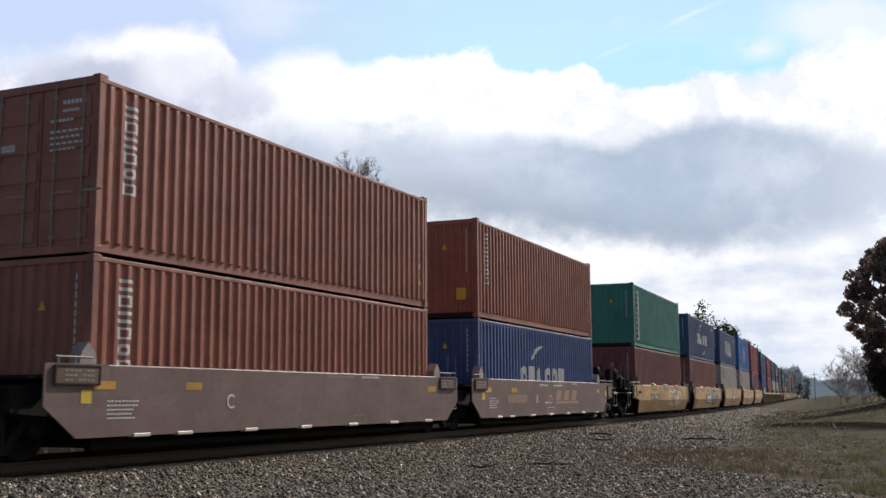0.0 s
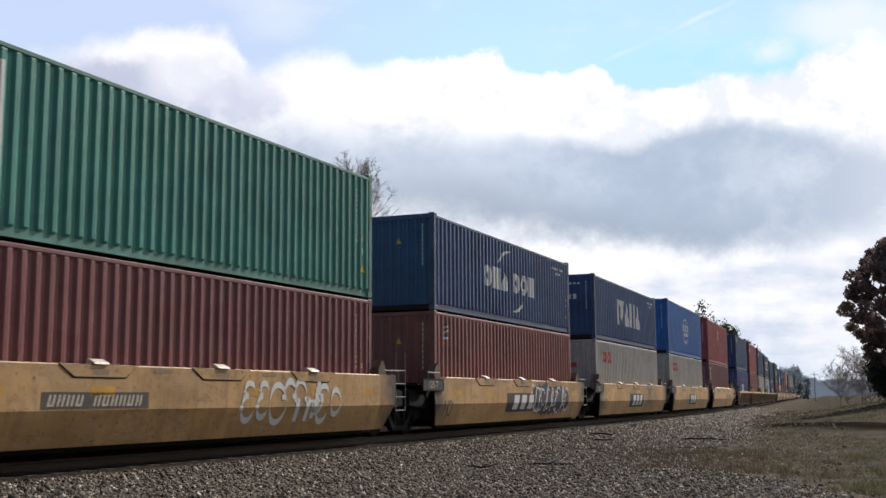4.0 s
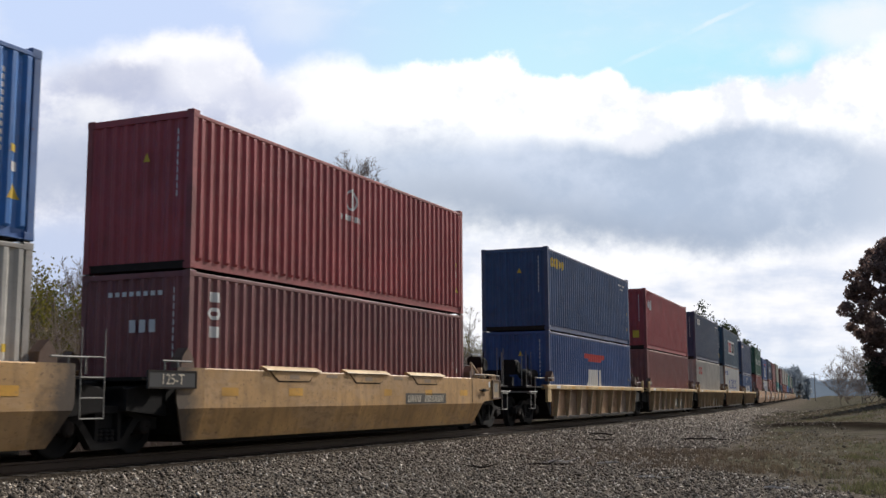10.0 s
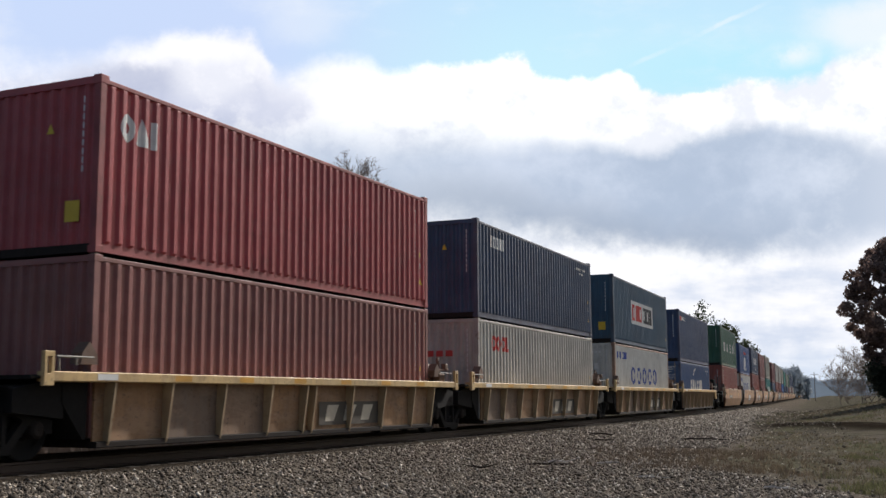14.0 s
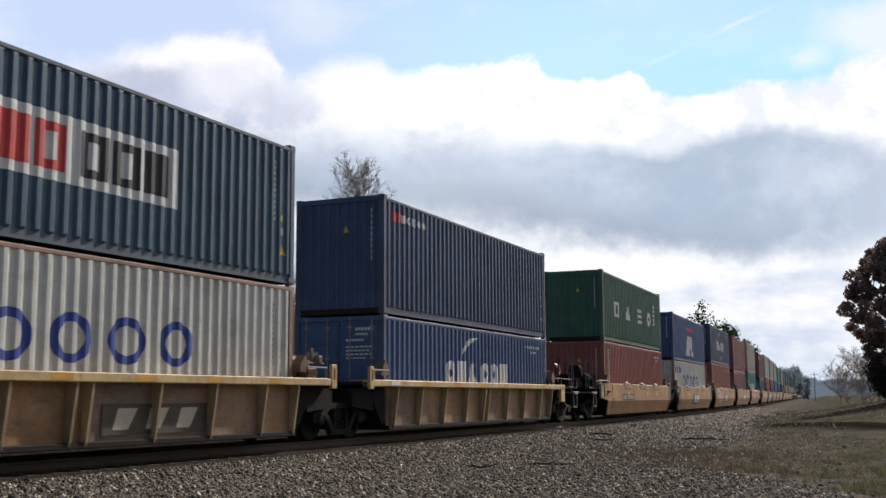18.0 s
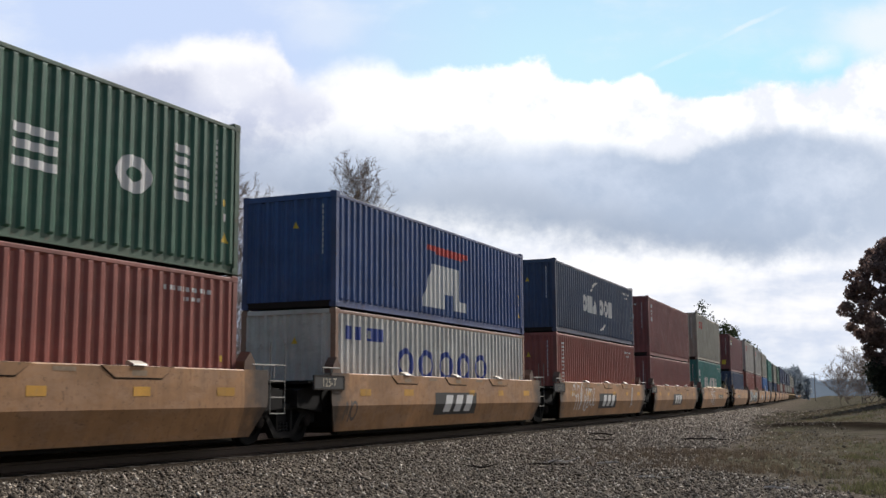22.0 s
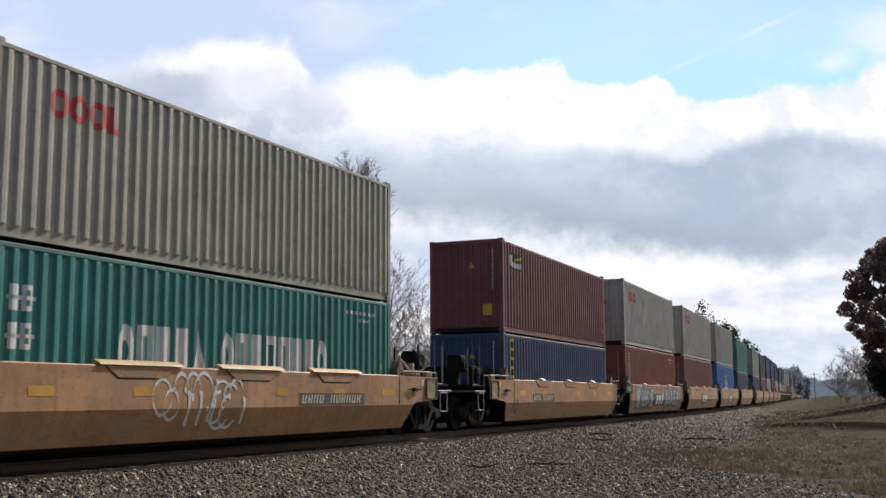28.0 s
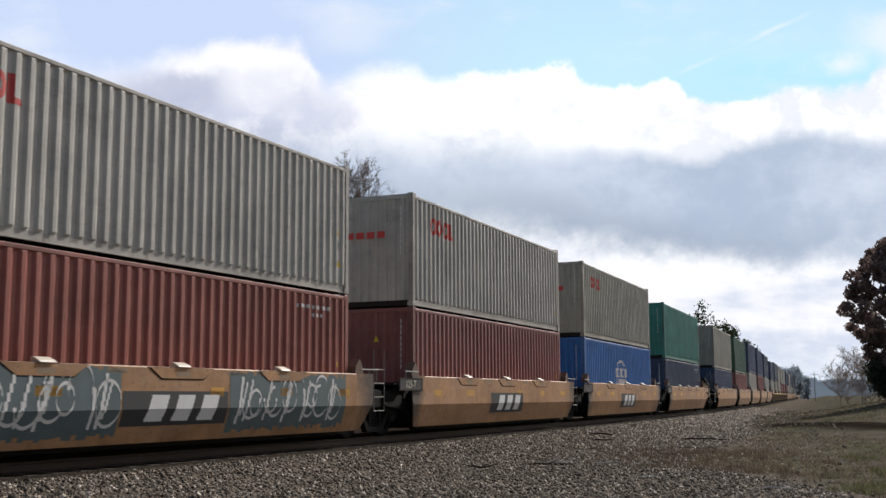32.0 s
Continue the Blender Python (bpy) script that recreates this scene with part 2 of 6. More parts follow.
# ---- sky with clouds: a far sheet square to the view ----
def sky_material():
    m = bpy.data.materials.new("clouded_sky")
    m.use_nodes = True
    nt = m.node_tree
    nt.nodes.clear()
    out = nt.nodes.new("ShaderNodeOutputMaterial")
    em = nt.nodes.new("ShaderNodeEmission")
    nt.links.new(em.outputs[0], out.inputs[0])
    tc = nt.nodes.new("ShaderNodeTexCoord")
    sep = nt.nodes.new("ShaderNodeSeparateXYZ")
    nt.links.new(tc.outputs["Object"], sep.inputs[0])
    X, Y = sep.outputs[0], sep.outputs[1]  # x: 0 to 1 over the view's width, y: the same unit, downwards

    def fn(op, a, b=0.0, c=0.0):
        n = nt.nodes.new("ShaderNodeMath")
        n.operation = op
        for i, v in enumerate((a, b, c)):
            if isinstance(v, bpy.types.NodeSocket):
                nt.links.new(v, n.inputs[i])
            else:
                n.inputs[i].default_value = v
        return n.outputs[0]

    def step(v, lo, hi):
        n = nt.nodes.new("ShaderNodeMapRange")
        n.interpolation_type = "SMOOTHSTEP"
        nt.links.new(v, n.inputs[0])
        n.inputs[1].default_value, n.inputs[2].default_value = lo, hi
        return n.outputs[0]

    def nz(scale, detail, sx=1.0, sy=1.0, off=0.0, rough=0.5):
        mp = nt.nodes.new("ShaderNodeMapping")
        mp.inputs["Scale"].default_value = (sx, sy, 1)
        mp.inputs["Location"].default_value = (off, off * 0.7, off * 0.3)
        nt.links.new(tc.outputs["Object"], mp.inputs[0])
        t = nt.nodes.new("ShaderNodeTexNoise")
        t.inputs["Scale"].default_value, t.inputs["Detail"].default_value, t.inputs["Roughness"].default_value = scale, detail, rough
        nt.links.new(mp.outputs[0], t.inputs["Vector"])
        return fn("SUBTRACT", t.outputs[0], 0.5)

    def line(stops, along=None):
        """A smooth height over x, from a few stops."""
        r = nt.nodes.new("ShaderNodeValToRGB")
        r.color_ramp.interpolation = "CARDINAL"
        while len(r.color_ramp.elements) < len(stops):
            r.color_ramp.elements.new(0.5)
        for e, (p, v) in zip(r.color_ramp.elements, stops):
            e.position, e.color = (p + 0.25) / 1.5, (v, v, v, 1)
        nt.links.new(fn("MULTIPLY_ADD", X if along is None else along, 1 / 1.5, 0.25 / 1.5), r.inputs[0])
        return r.outputs[0]

    # the air bends every outline a little: coordinates pushed about at three scales
    def pushed(axis, off):
        big = nz(5.0, 2, 1, 1, off, 0.5)
        small = nz(17.0, 5, 1, 1, off + 4.0, 0.62)
        return fn("ADD", axis, fn("ADD", fn("MULTIPLY", big, 0.030), fn("MULTIPLY", small, 0.034)))

    wx, wy = pushed(X, 2.0), pushed(Y, 11.0)
    soft, mid, fine = nz(2.2, 3, 1, 1.6, 3.0), nz(7.0, 6, 1, 1.25, 1.0, 0.6), nz(24.0, 7, 1, 1.1, 7.0, 0.62)

    def blob(cx, cy, rx, ry, inner=0.35, outer=1.25):
        """A soft-edged round patch, in parts of the view's width."""
        u = fn("DIVIDE", fn("SUBTRACT", wx, cx), rx)
        v = fn("DIVIDE", fn("SUBTRACT", wy, cy), ry)
        d = fn("SQRT", fn("ADD", fn("MULTIPLY", u, u), fn("MULTIPLY", v, v)))
        return step(fn("ADD", d, fn("MULTIPLY", mid, 0.9)), outer, inner)

    # blue above, cyan to the right of the middle, lilac to the left
    blue = mix(nt, step(Y, -0.1, 0.10), (0.52, 0.76, 1.0), (0.60, 0.88, 1.0))
    blue = mix(nt, blob(0.80, 0.075, 0.16, 0.05, 0.1, 1.2), blue, (0.53, 0.86, 1.0))
    blue = mix(nt, step(fn("ADD", X, fn("MULTIPLY", soft, 0.3)), 0.58, 0.20), blue, (0.60, 0.72, 0.98))
    veil = step(fn("ADD", nz(3.0, 6, 1.0, 2.6, 9.0, 0.6), fn("MULTIPLY", mid, 0.4)), -0.02, 0.26)
    blue = mix(nt, fn("MULTIPLY", veil, 0.62), blue, (0.93, 0.96, 1.0))
    blue = mix(nt, fn("MULTIPLY", blob(0.30, 0.015, 0.05, 0.03), 0.35), blue, (0.92, 0.95, 1.0))
    blue = mix(nt, fn("MULTIPLY", fn("MULTIPLY", blob(0.855, 0.053, 0.034, 0.016, 0.0, 1.3), step(fine, -0.22, 0.12)), 0.70), blue, (0.97, 0.99, 1.0))
    blue = mix(nt, fn("MULTIPLY", blob(0.96, 0.02, 0.10, 0.03), 0.7), blue, (0.97, 0.98, 1.0))
    # the bank's upper edge: towers, notches and a long shelf
    edge = line([(-0.25, 0.06), (0.0, 0.052), (0.07, 0.046), (0.11, 0.038), (0.15, 0.032), (0.19, 0.024), (0.22, 0.022), (0.245, 0.028), (0.258, 0.052), (0.27, 0.070), (0.30, 0.063), (0.33, 0.055), (0.375, 0.060), (0.40, 0.072), (0.43, 0.064), (0.47, 0.057), (0.51, 0.050), (0.545, 0.043), (0.56, 0.060), (0.58, 0.072), (0.62, 0.077), (0.665, 0.070), (0.685, 0.088), (0.72, 0.094), (0.755, 0.096), (0.79, 0.083), (0.85, 0.075), (0.885, 0.068), (0.90, 0.047), (0.94, 0.034), (1.0, 0.026), (1.2, 0.02)], wx)
    billow = fn("ADD", fn("MULTIPLY", mid, 0.030), fn("MULTIPLY", fine, 0.022))
    over = fn("SUBTRACT", fn("ADD", wy, billow), edge)
    width = line([(-0.25, 0.5), (0.05, 0.42), (0.12, 0.26), (0.18, 0.20), (0.25, 0.16), (0.29, 0.30), (0.37, 0.30), (0.42, 0.10), (0.5, 0.06), (0.8, 0.05), (0.90, 0.16), (1.2, 0.3)])
    bank = step(fn("DIVIDE", over, fn("ADD", fn("MULTIPLY", width, 0.10), 0.004)), -0.25, 1.0)
    lit = mix(nt, step(fn("ADD", soft, fn("ADD", mid, fine)), -0.26, 0.10), (0.89, 0.92, 1.0), (1.2, 1.2, 1.2))
    dull = mix(nt, step(fn("ADD", mid, fn("MULTIPLY", fine, 0.9)), -0.18, 0.20), (0.62, 0.66, 0.82), (1.02, 1.02, 1.07))
    white = mix(nt, step(fn("ADD", wx, fn("MULTIPLY", mid, 0.15)), 0.26, 0.46), dull, lit)
    crest = step(fn("ADD", over, fn("MULTIPLY", mid, 0.05)), 0.050, 0.006)
    white = mix(nt, fn("MULTIPLY", fn("MULTIPLY", crest, step(X, 0.42, 0.28)), 0.65), white, (1.04, 1.04, 1.09))
    sky = mix(nt, bank, blue, white)
    for cx, cy, rx, ry, much, tone in ((0.10, 0.088, 0.075, 0.026, 0.75, (0.52, 0.56, 0.72)), (0.150, 0.050, 0.085, 0.022, 0.80, (1.05, 1.05, 1.09)), (0.205, 0.072, 0.060, 0.046, 0.55, (1.06, 1.06, 1.10)), (0.345, 0.092, 0.062, 0.038, 0.85, (1.10, 1.10, 1.14)), (0.27, 0.115, 0.060, 0.022, 0.55, (0.74, 0.77, 0.90)), (0.075, 0.118, 0.045, 0.018, 0.55, (0.95, 0.96, 1.0))):
        sky = mix(nt, fn("MULTIPLY", fn("MULTIPLY", blob(cx, cy, rx, ry), bank), much), sky, tone)
    # the grey underside, with a darker lower lip
    top = line([(-0.25, 0.12), (0.05, 0.122), (0.14, 0.130), (0.25, 0.140), (0.36, 0.142), (0.46, 0.134), (0.55, 0.140), (0.64, 0.149), (0.70, 0.154), (0.74, 0.147), (0.79, 0.134), (0.85, 0.130), (0.92, 0.140), (1.0, 0.155), (1.2, 0.2)], wx)
    low = line([(-0.25, 0.225), (0.10, 0.225), (0.25, 0.225), (0.40, 0.235), (0.55, 0.250), (0.65, 0.268), (0.76, 0.280), (0.84, 0.274), (0.92, 0.262), (1.0, 0.245), (1.2, 0.23)], wx)
    wob = fn("ADD", fn("MULTIPLY", mid, 0.045), fn("MULTIPLY", fine, 0.018))
    down = fn("ADD", wy, wob)
    blur = line([(-0.25, 0.055), (0.40, 0.050), (0.55, 0.032), (0.68, 0.020), (0.85, 0.018), (0.95, 0.030), (1.2, 0.05)])
    belly = fn("MULTIPLY", step(fn("DIVIDE", fn("SUBTRACT", down, top), blur), -0.5, 1.0), step(fn("SUBTRACT", down, low), 0.030, -0.022))
    depth = line([(-0.25, 0.85), (0.05, 0.88), (0.20, 0.95), (0.40, 0.90), (0.55, 0.95), (0.80, 0.97), (0.93, 0.80), (1.0, 0.55), (1.2, 0.35)])
    grey = mix(nt, step(fn("ADD", soft, fn("ADD", mid, fn("MULTIPLY", fine, 0.5))), -0.24, 0.22), (0.46, 0.55, 0.70), (0.63, 0.71, 0.86))
    lip = step(fn("ADD", fn("SUBTRACT", down, low), fn("MULTIPLY", soft, 0.10)), -0.075, -0.012)
    grey = mix(nt, fn("MULTIPLY", fn("MULTIPLY", lip, 0.75), step(X, 0.96, 0.70)), grey, (0.36, 0.43, 0.55))
    grey = mix(nt, fn("MULTIPLY", step(fn("ADD", X, fn("MULTIPLY", mid, 0.2)), 0.36, 0.10), 0.75), grey, mix(nt, step(fn("ADD", soft, mid), -0.15, 0.15), (0.29, 0.34, 0.47), (0.50, 0.55, 0.70)))
    sky = mix(nt, fn("MULTIPLY", belly, depth), sky, grey)
    # pale layers below it
    lower = mix(nt, step(fn("ADD", nz(3.5, 5, 1.0, 3.4, 5.0, 0.6), fn("MULTIPLY", fine, 0.25)), -0.16, 0.10), (0.66, 0.73, 0.88), (1.02, 1.02, 1.05))
    lower = mix(nt, step(fn("ADD", X, fn("MULTIPLY", mid, 0.2)), 0.42, 0.20), lower, mix(nt, step(fn("ADD", mid, nz(3.0, 5, 1.0, 2.8, 15.0, 0.6)), -0.10, 0.20), (0.58, 0.66, 0.86), (0.92, 0.94, 1.02)))
    sky = mix(nt, step(fn("SUBTRACT", down, low), -0.004, 0.040), sky, lower)
    sky = mix(nt, fn("MULTIPLY", step(Y, 0.365, 0.45), 0.8), sky, (0.74, 0.83, 0.95))
    # a thin vapour trail
    trail = fn("ADD", fn("SUBTRACT", Y, 0.0125), fn("MULTIPLY", fn("SUBTRACT", X, 0.79), 0.46))
    on = fn("MULTIPLY", step(fn("ABSOLUTE", fn("ADD", trail, fn("MULTIPLY", fine, 0.006))), 0.0042, 0.0010), fn("MULTIPLY", step(X, 0.66, 0.70), step(X, 0.84, 0.79)))
    sky = mix(nt, fn("MULTIPLY", fn("MULTIPLY", on, step(fine, -0.25, 0.15)), 0.42), sky, (0.95, 0.98, 1.0))
    nt.links.new(sky, em.inputs[0])
    em.inputs[1].default_value = 1.0
    return m


SKY_FAR = 3000.0
UNIT = SKY_FAR * 1568 / 1929.28  # the view's width at that distance
view = look(EYE, EYE + AHEAD, -0.3432)
sky_sheet = Build().poly([(-0.55, -0.25, 0), (1.55, -0.25, 0), (1.55, 0.56, 0), (-0.55, 0.56, 0)])
sky_sheet = part("backdrop_sky", sky_sheet, sky_material())
tagged(sky_sheet, "pale blue winter sky with a bright white and grey cloud bank", "sky", kind="structure")
sky_sheet.scale = (UNIT, UNIT, UNIT)


def sky_pose(dx, dy):
    """The sheet, shifted by parts of the view's width; its y points down."""
    return view @ pose((dx - 0.5) * UNIT, (0.28125 - dy) * UNIT, -SKY_FAR, 180, 0, 0)


# ---- containers ----
RIB_DEEP = 0.042


def rib_profile(y):
    """The depth of the corrugated side at y metres along it."""
    q = (y % 0.278) / 0.278
    if q < 0.27:
        return 0.0
    if q < 0.49:
        return -RIB_DEEP * (q - 0.27) / 0.22
    if q < 0.78:
        return -RIB_DEEP
    return -RIB_DEEP * (1 - (q - 0.78) / 0.22)


def rib_breaks(a, b):
    out = [a]
    k = math.floor(a / 0.278)
    while k * 0.278 < b:
        for q in (0.0, 0.27, 0.49, 0.78):
            y = (k + q) * 0.278
            if a + 1e-4 < y < b - 1e-4:
                out.append(y)
        k += 1
    return out + [b]


def side_panel(h, sx):
    def make():
        b = Build()
        ys = rib_breaks(-LENGTH / 2 + 0.10, LENGTH / 2 - 0.10)
        z = (0.158, 0.20, h - 0.14, h - 0.09)
        rows = []
        for y in ys:
            d = rib_profile(y)
            rows.append([len(b.v) + i for i in range(4)])
            for zz, x in zip(z, (min(d, -0.034), d, d, min(d + 0.03, -0.006))):
                b.v.append((sx * (HALF - 0.006 + x), y, zz))
        for p, q in zip(rows, rows[1:]):
            for i in range(3):
                b.f.append((p[i], q[i], q[i + 1], p[i + 1]))
        return b
    return make


def end_panel(h, sy):
    """The closed front end: corrugated upright, in a frame."""
    def make():
        b = Build()
        n = 9
        w = 2 * (HALF - 0.1) / n
        for k in range(n):
            x0 = -HALF + 0.1 + k * w
            xs = [x0, x0 + 0.3 * w, x0 + 0.5 * w, x0 + 0.8 * w, x0 + w]
            ds = [0, 0, -0.045, -0.045, 0]
            for (xa, da), (xb, db) in zip(zip(xs, ds), zip(xs[1:], ds[1:])):
                ya, yb = sy * (LENGTH / 2 - 0.02 + da), sy * (LENGTH / 2 - 0.02 + db)
                b.poly([(xa, ya, 0.15), (xb, yb, 0.15), (xb, yb, h - 0.1), (xa, ya, h - 0.1)])
        return b
    return make


def decal(traps, sx=1):
    """A painted mark on the corrugated side: upright-sided pieces (ya, yb, low a, high a, low b, high b) that follow the ribs."""
    b = Build()
    for ya, yb, la, ha, lb, hb in traps:
        ys = rib_breaks(ya, yb)
        for p, q in zip(ys, ys[1:]):
            f, g = (p - ya) / (yb - ya), (q - ya) / (yb - ya)
            xp, xq = HALF - 0.006 + rib_profile(p) + 0.004, HALF - 0.006 + rib_profile(q) + 0.004
            b.poly([(xp, p, la + (lb - la) * f), (xq, q, la + (lb - la) * g), (xq, q, ha + (hb - ha) * g), (xp, p, ha + (hb - ha) * f)])
    return b


def islands(traps):
    """Sorts the pieces of a mark into groups that touch."""
    groups = []
    for t in traps:
        touch = [g for g in groups if any(t[0] < u[1] + 0.004 and u[0] < t[1] + 0.004 and min(t[2], t[4]) < max(u[3], u[5]) + 0.004 and min(u[2], u[4]) < max(t[3], t[5]) + 0.004 for u in g)]
        groups = [g for g in groups if g not in touch] + [[t] + [u for g in touch for u in g]]
    return groups


def blocks(y0, y1, z0, z1, n, gap=0.22, hollow=()):
    """A row of n plain blocks in place of lettering; some hollow."""
    out = []
    w = (y1 - y0) / n
    for i in range(n):
        a, c = y0 + i * w, y0 + (i + 1 - gap) * w
        if i in hollow:
            s = (c - a) * 0.30
            t = (z1 - z0) * 0.2
            out += [(a, a + s, z0, z1, z0, z1), (a + s, c - s, z0, z0 + t, z0, z0 + t), (a + s, c - s, z1 - t, z1, z1 - t, z1), (c - s, c, z0, z1, z0, z1)]
        else:
            out.append((a, c, z0, z1, z0, z1))
    return out


def arc(cy, cz, r, a0, a1, width, n=14, taper=True, squash=1.0):
    out = []
    for i in range(n):
        p = a0 + (a1 - a0) * i / n
        q = a0 + (a1 - a0) * (i + 1) / n
        pts = []
        for a in (p, q):
            t = (a - a0) / (a1 - a0)
            w = width * (math.sin(math.pi * (0.15 + 0.85 * t)) if taper else 1)
            pts.append((cy + r * math.cos(radians(a)), cz + squash * r * math.sin(radians(a)), w / 2))
        (ya, za, wa), (yb, zb, wb) = pts
        if abs(yb - ya) < 0.008:
            wa = wb = abs(zb - za) / 2
            m = (ya + yb) / 2
            out.append((m - width / 2, m + width / 2, (za + zb) / 2 - wa, (za + zb) / 2 + wa, (za + zb) / 2 - wa, (za + zb) / 2 + wa))
            continue
        if yb < ya:
            ya, yb, za, zb, wa, wb = yb, ya, zb, za, wb, wa
        out.append((ya, yb, za - wa, za + wa, zb - wb, zb + wb))
    return out


def ring(cy, cz, r, width, squash=1.0, gap=False, n=16):
    """A round band in upright slices; with a gap it is open towards +y."""
    out = []
    ro, ri = r + width / 2, r - width / 2

    def half(rad, y):
        return squash * math.sqrt(max(0.0, rad * rad - y * y))
    ys = sorted({-ro * math.cos(math.pi * i / n) for i in range(n + 1)} | {-ri * math.cos(math.pi * i / n) for i in range(n + 1)})
    ys = [y for k, y in enumerate(ys) if k == 0 or y - ys[k - 1] > 1e-5]
    for p, q in zip(ys, ys[1:]):
        op, oq = max(half(ro, p), 0.01), max(half(ro, q), 0.01)
        if p >= -ri - 1e-6 and q <= ri + 1e-6:
            ip, iq = half(ri, p), half(ri, q)
        elif p > 0 and gap:
            ip = iq = min(0.30 * ro * squash, op * 0.8, oq * 0.8)
        else:
            out.append((cy + p, cy + q, cz - op, cz + op, cz - oq, cz + oq))
            continue
        if op - ip > 0.004 or oq - iq > 0.004:
            out += [(cy + p, cy + q, cz + ip, cz + op, cz + iq, cz + oq), (cy + p, cy + q, cz - op, cz - ip, cz - oq, cz - iq)]
    return out


def shapes(y0, y1, z0, z1, row, gap=0.16):
    """A row of plain shapes: o band, t wedge, b block, h hollow block."""
    out = []
    w = (y1 - y0) / len(row)
    for i, k in enumerate(row):
        a, c = y0 + i * w, y0 + (i + 1 - gap) * w
        m, hz = (a + c) / 2, z1 - z0
        if k == "o":
            wd = (c - a) * 0.30
            r = (c - a - wd) / 2
            out += ring(m, (z0 + z1) / 2, r, wd, hz / (2 * r + wd))
        elif k == "t":
            out += [(a, m, z0, z0 + hz * 0.12, z0, z1), (m, c, z0, z1, z0, z0 + hz * 0.12)]
        else:
            out += blocks(a, c, z0, z1, 1, 0.0, (0,) if k == "h" else ())
    return out


N, F = -LENGTH / 2, LENGTH / 2  # near and far end


def bar(y0, y1, z0, z1):
    return [(y0, y1, z0, z1, z0, z1)]


def marks(kind, h):
    """The pieces of a container's painted mark, by material."""
    if kind == "swoosh_mid":  # six letters and two arcs, in the middle
        return [(MARK_WHITE, shapes(-2.45, -0.25, 0.95, 1.6, "obt") + shapes(0.05, 2.3, 0.95, 1.6, "oob") + arc(0.0, 1.55, 1.28, 165, 92, 0.12, squash=0.52) + arc(0.0, 1.0, 1.15, 335, 268, 0.12, squash=0.55))]
    if kind == "swoosh_low":
        return [(MARK_WHITE, shapes(-2.4, -0.1, 0.90, 1.58, "obt") + shapes(0.12, 2.4, 0.90, 1.58, "oob") + arc(0.15, 1.62, 1.42, 172, 96, 0.17, squash=0.45))]
    if kind == "board":  # red and black blocks on a white board
        return [(MARK_WHITE, bar(-2.53, 2.42, 0.98, 2.03)), (MARK_RED, shapes(-2.33, -0.18, 1.14, 1.87, "hbh")), (MARK_BLACK, shapes(0.02, 2.27, 1.14, 1.87, "hhb"))]
    if kind == "bar_over_shapes_low":  # a red bar over three white shapes
        return [(MARK_RED, bar(-1.46, 1.43, 2.04, 2.22) + [(-0.9, 1.0, 1.93, 2.04, 1.93, 2.04)]), (MARK_WHITE, [(-1.33, -0.95, 0.50, 0.62, 0.50, 1.63), (-0.95, -0.5, 0.50, 1.63, 0.50, 1.63)] + bar(-0.41, -0.1, 0.5, 1.63) + bar(-0.1, 0.5, 0.95, 1.63) + bar(0.55, 0.85, 0.5, 1.63) + bar(0.85, 1.25, 0.5, 0.74))]
    if kind == "bar_over_shapes_high":
        return [(MARK_RED, bar(-1.25, 1.43, 1.84, 1.98) + bar(-0.7, 1.1, 1.77, 1.84)), (MARK_WHITE, [(-1.56, -0.95, 0.35, 0.48, 0.35, 1.5), (-0.95, -0.45, 0.35, 1.5, 0.35, 1.5)] + bar(-0.40, -0.1, 0.35, 1.5) + bar(-0.1, 0.42, 0.75, 1.5) + bar(0.5, 0.82, 0.35, 1.5) + bar(0.82, 1.36, 0.35, 0.62))]
    if kind == "globe":  # a round lattice with two rows of blocks across it
        q = h * 0.50
        return [(MARK_WHITE, blocks(-1.12, 0.95, q - 0.02, q + 0.36, 5, 0.16, (0, 1, 3, 4)) + blocks(-1.08, 0.9, q - 0.30, q - 0.09, 8, 0.3) + arc(-0.09, q, 0.95, 38, 142, 0.07, 12, False, 0.72) + arc(-0.09, q, 0.95, 212, 328, 0.07, 12, False, 0.72) + arc(-0.09, q + 0.25, 0.5, 25, 155, 0.06, 8, False, 0.80) + arc(-0.09, q - 0.2, 0.5, 205, 335, 0.06, 8, False, 0.80))]
    if kind == "blue_rings":
        out, cz = [], 1.41 if h < 2.7 else 1.52
        for i in range(5):
            c = (-2.57 if h < 2.7 else -2.48) + i * 1.235
            out += ring(c, cz, 0.36, 0.16, 0.88)
        z = 1.88 if h < 2.7 else 2.2
        return [(MARK_BLUE, out + blocks(-5.6, -4.8, z, z + 0.3, 2, 0.3) + blocks(-4.6, -3.7, z, z + 0.3, 3, 0.25, (0,)))]
    if kind == "red_rings":  # three red rings and a bar near the near end
        out = []
        for i in range(3):
            out += ring(-4.80 + i * 0.42, 2.175, 0.145, 0.095, 1.18)
        return [(MARK_RED, out + bar(-3.74, -3.62, 1.95, 2.40) + bar(-3.62, -3.46, 1.95, 2.05))]
    if kind == "six_tall":  # six tall white shapes
        lo, hi = 0.78, 1.85
        return [(MARK_WHITE, bar(-2.2, -1.92, lo, hi) + [(-1.75, -1.3, hi - 0.1, hi, lo, hi), (-1.3, -0.85, lo, hi, hi - 0.1, hi)] + [(-0.8, -0.35, lo, lo + 0.1, lo, hi), (-0.35, 0.12, lo, hi, lo, lo + 0.1)] + bar(0.25, 0.62, lo, hi) + bar(1.08, 1.36, lo, hi) + [(1.46, 1.9, lo, lo + 0.1, lo, hi), (1.9, 2.35, lo, hi, lo, lo + 0.1)])]
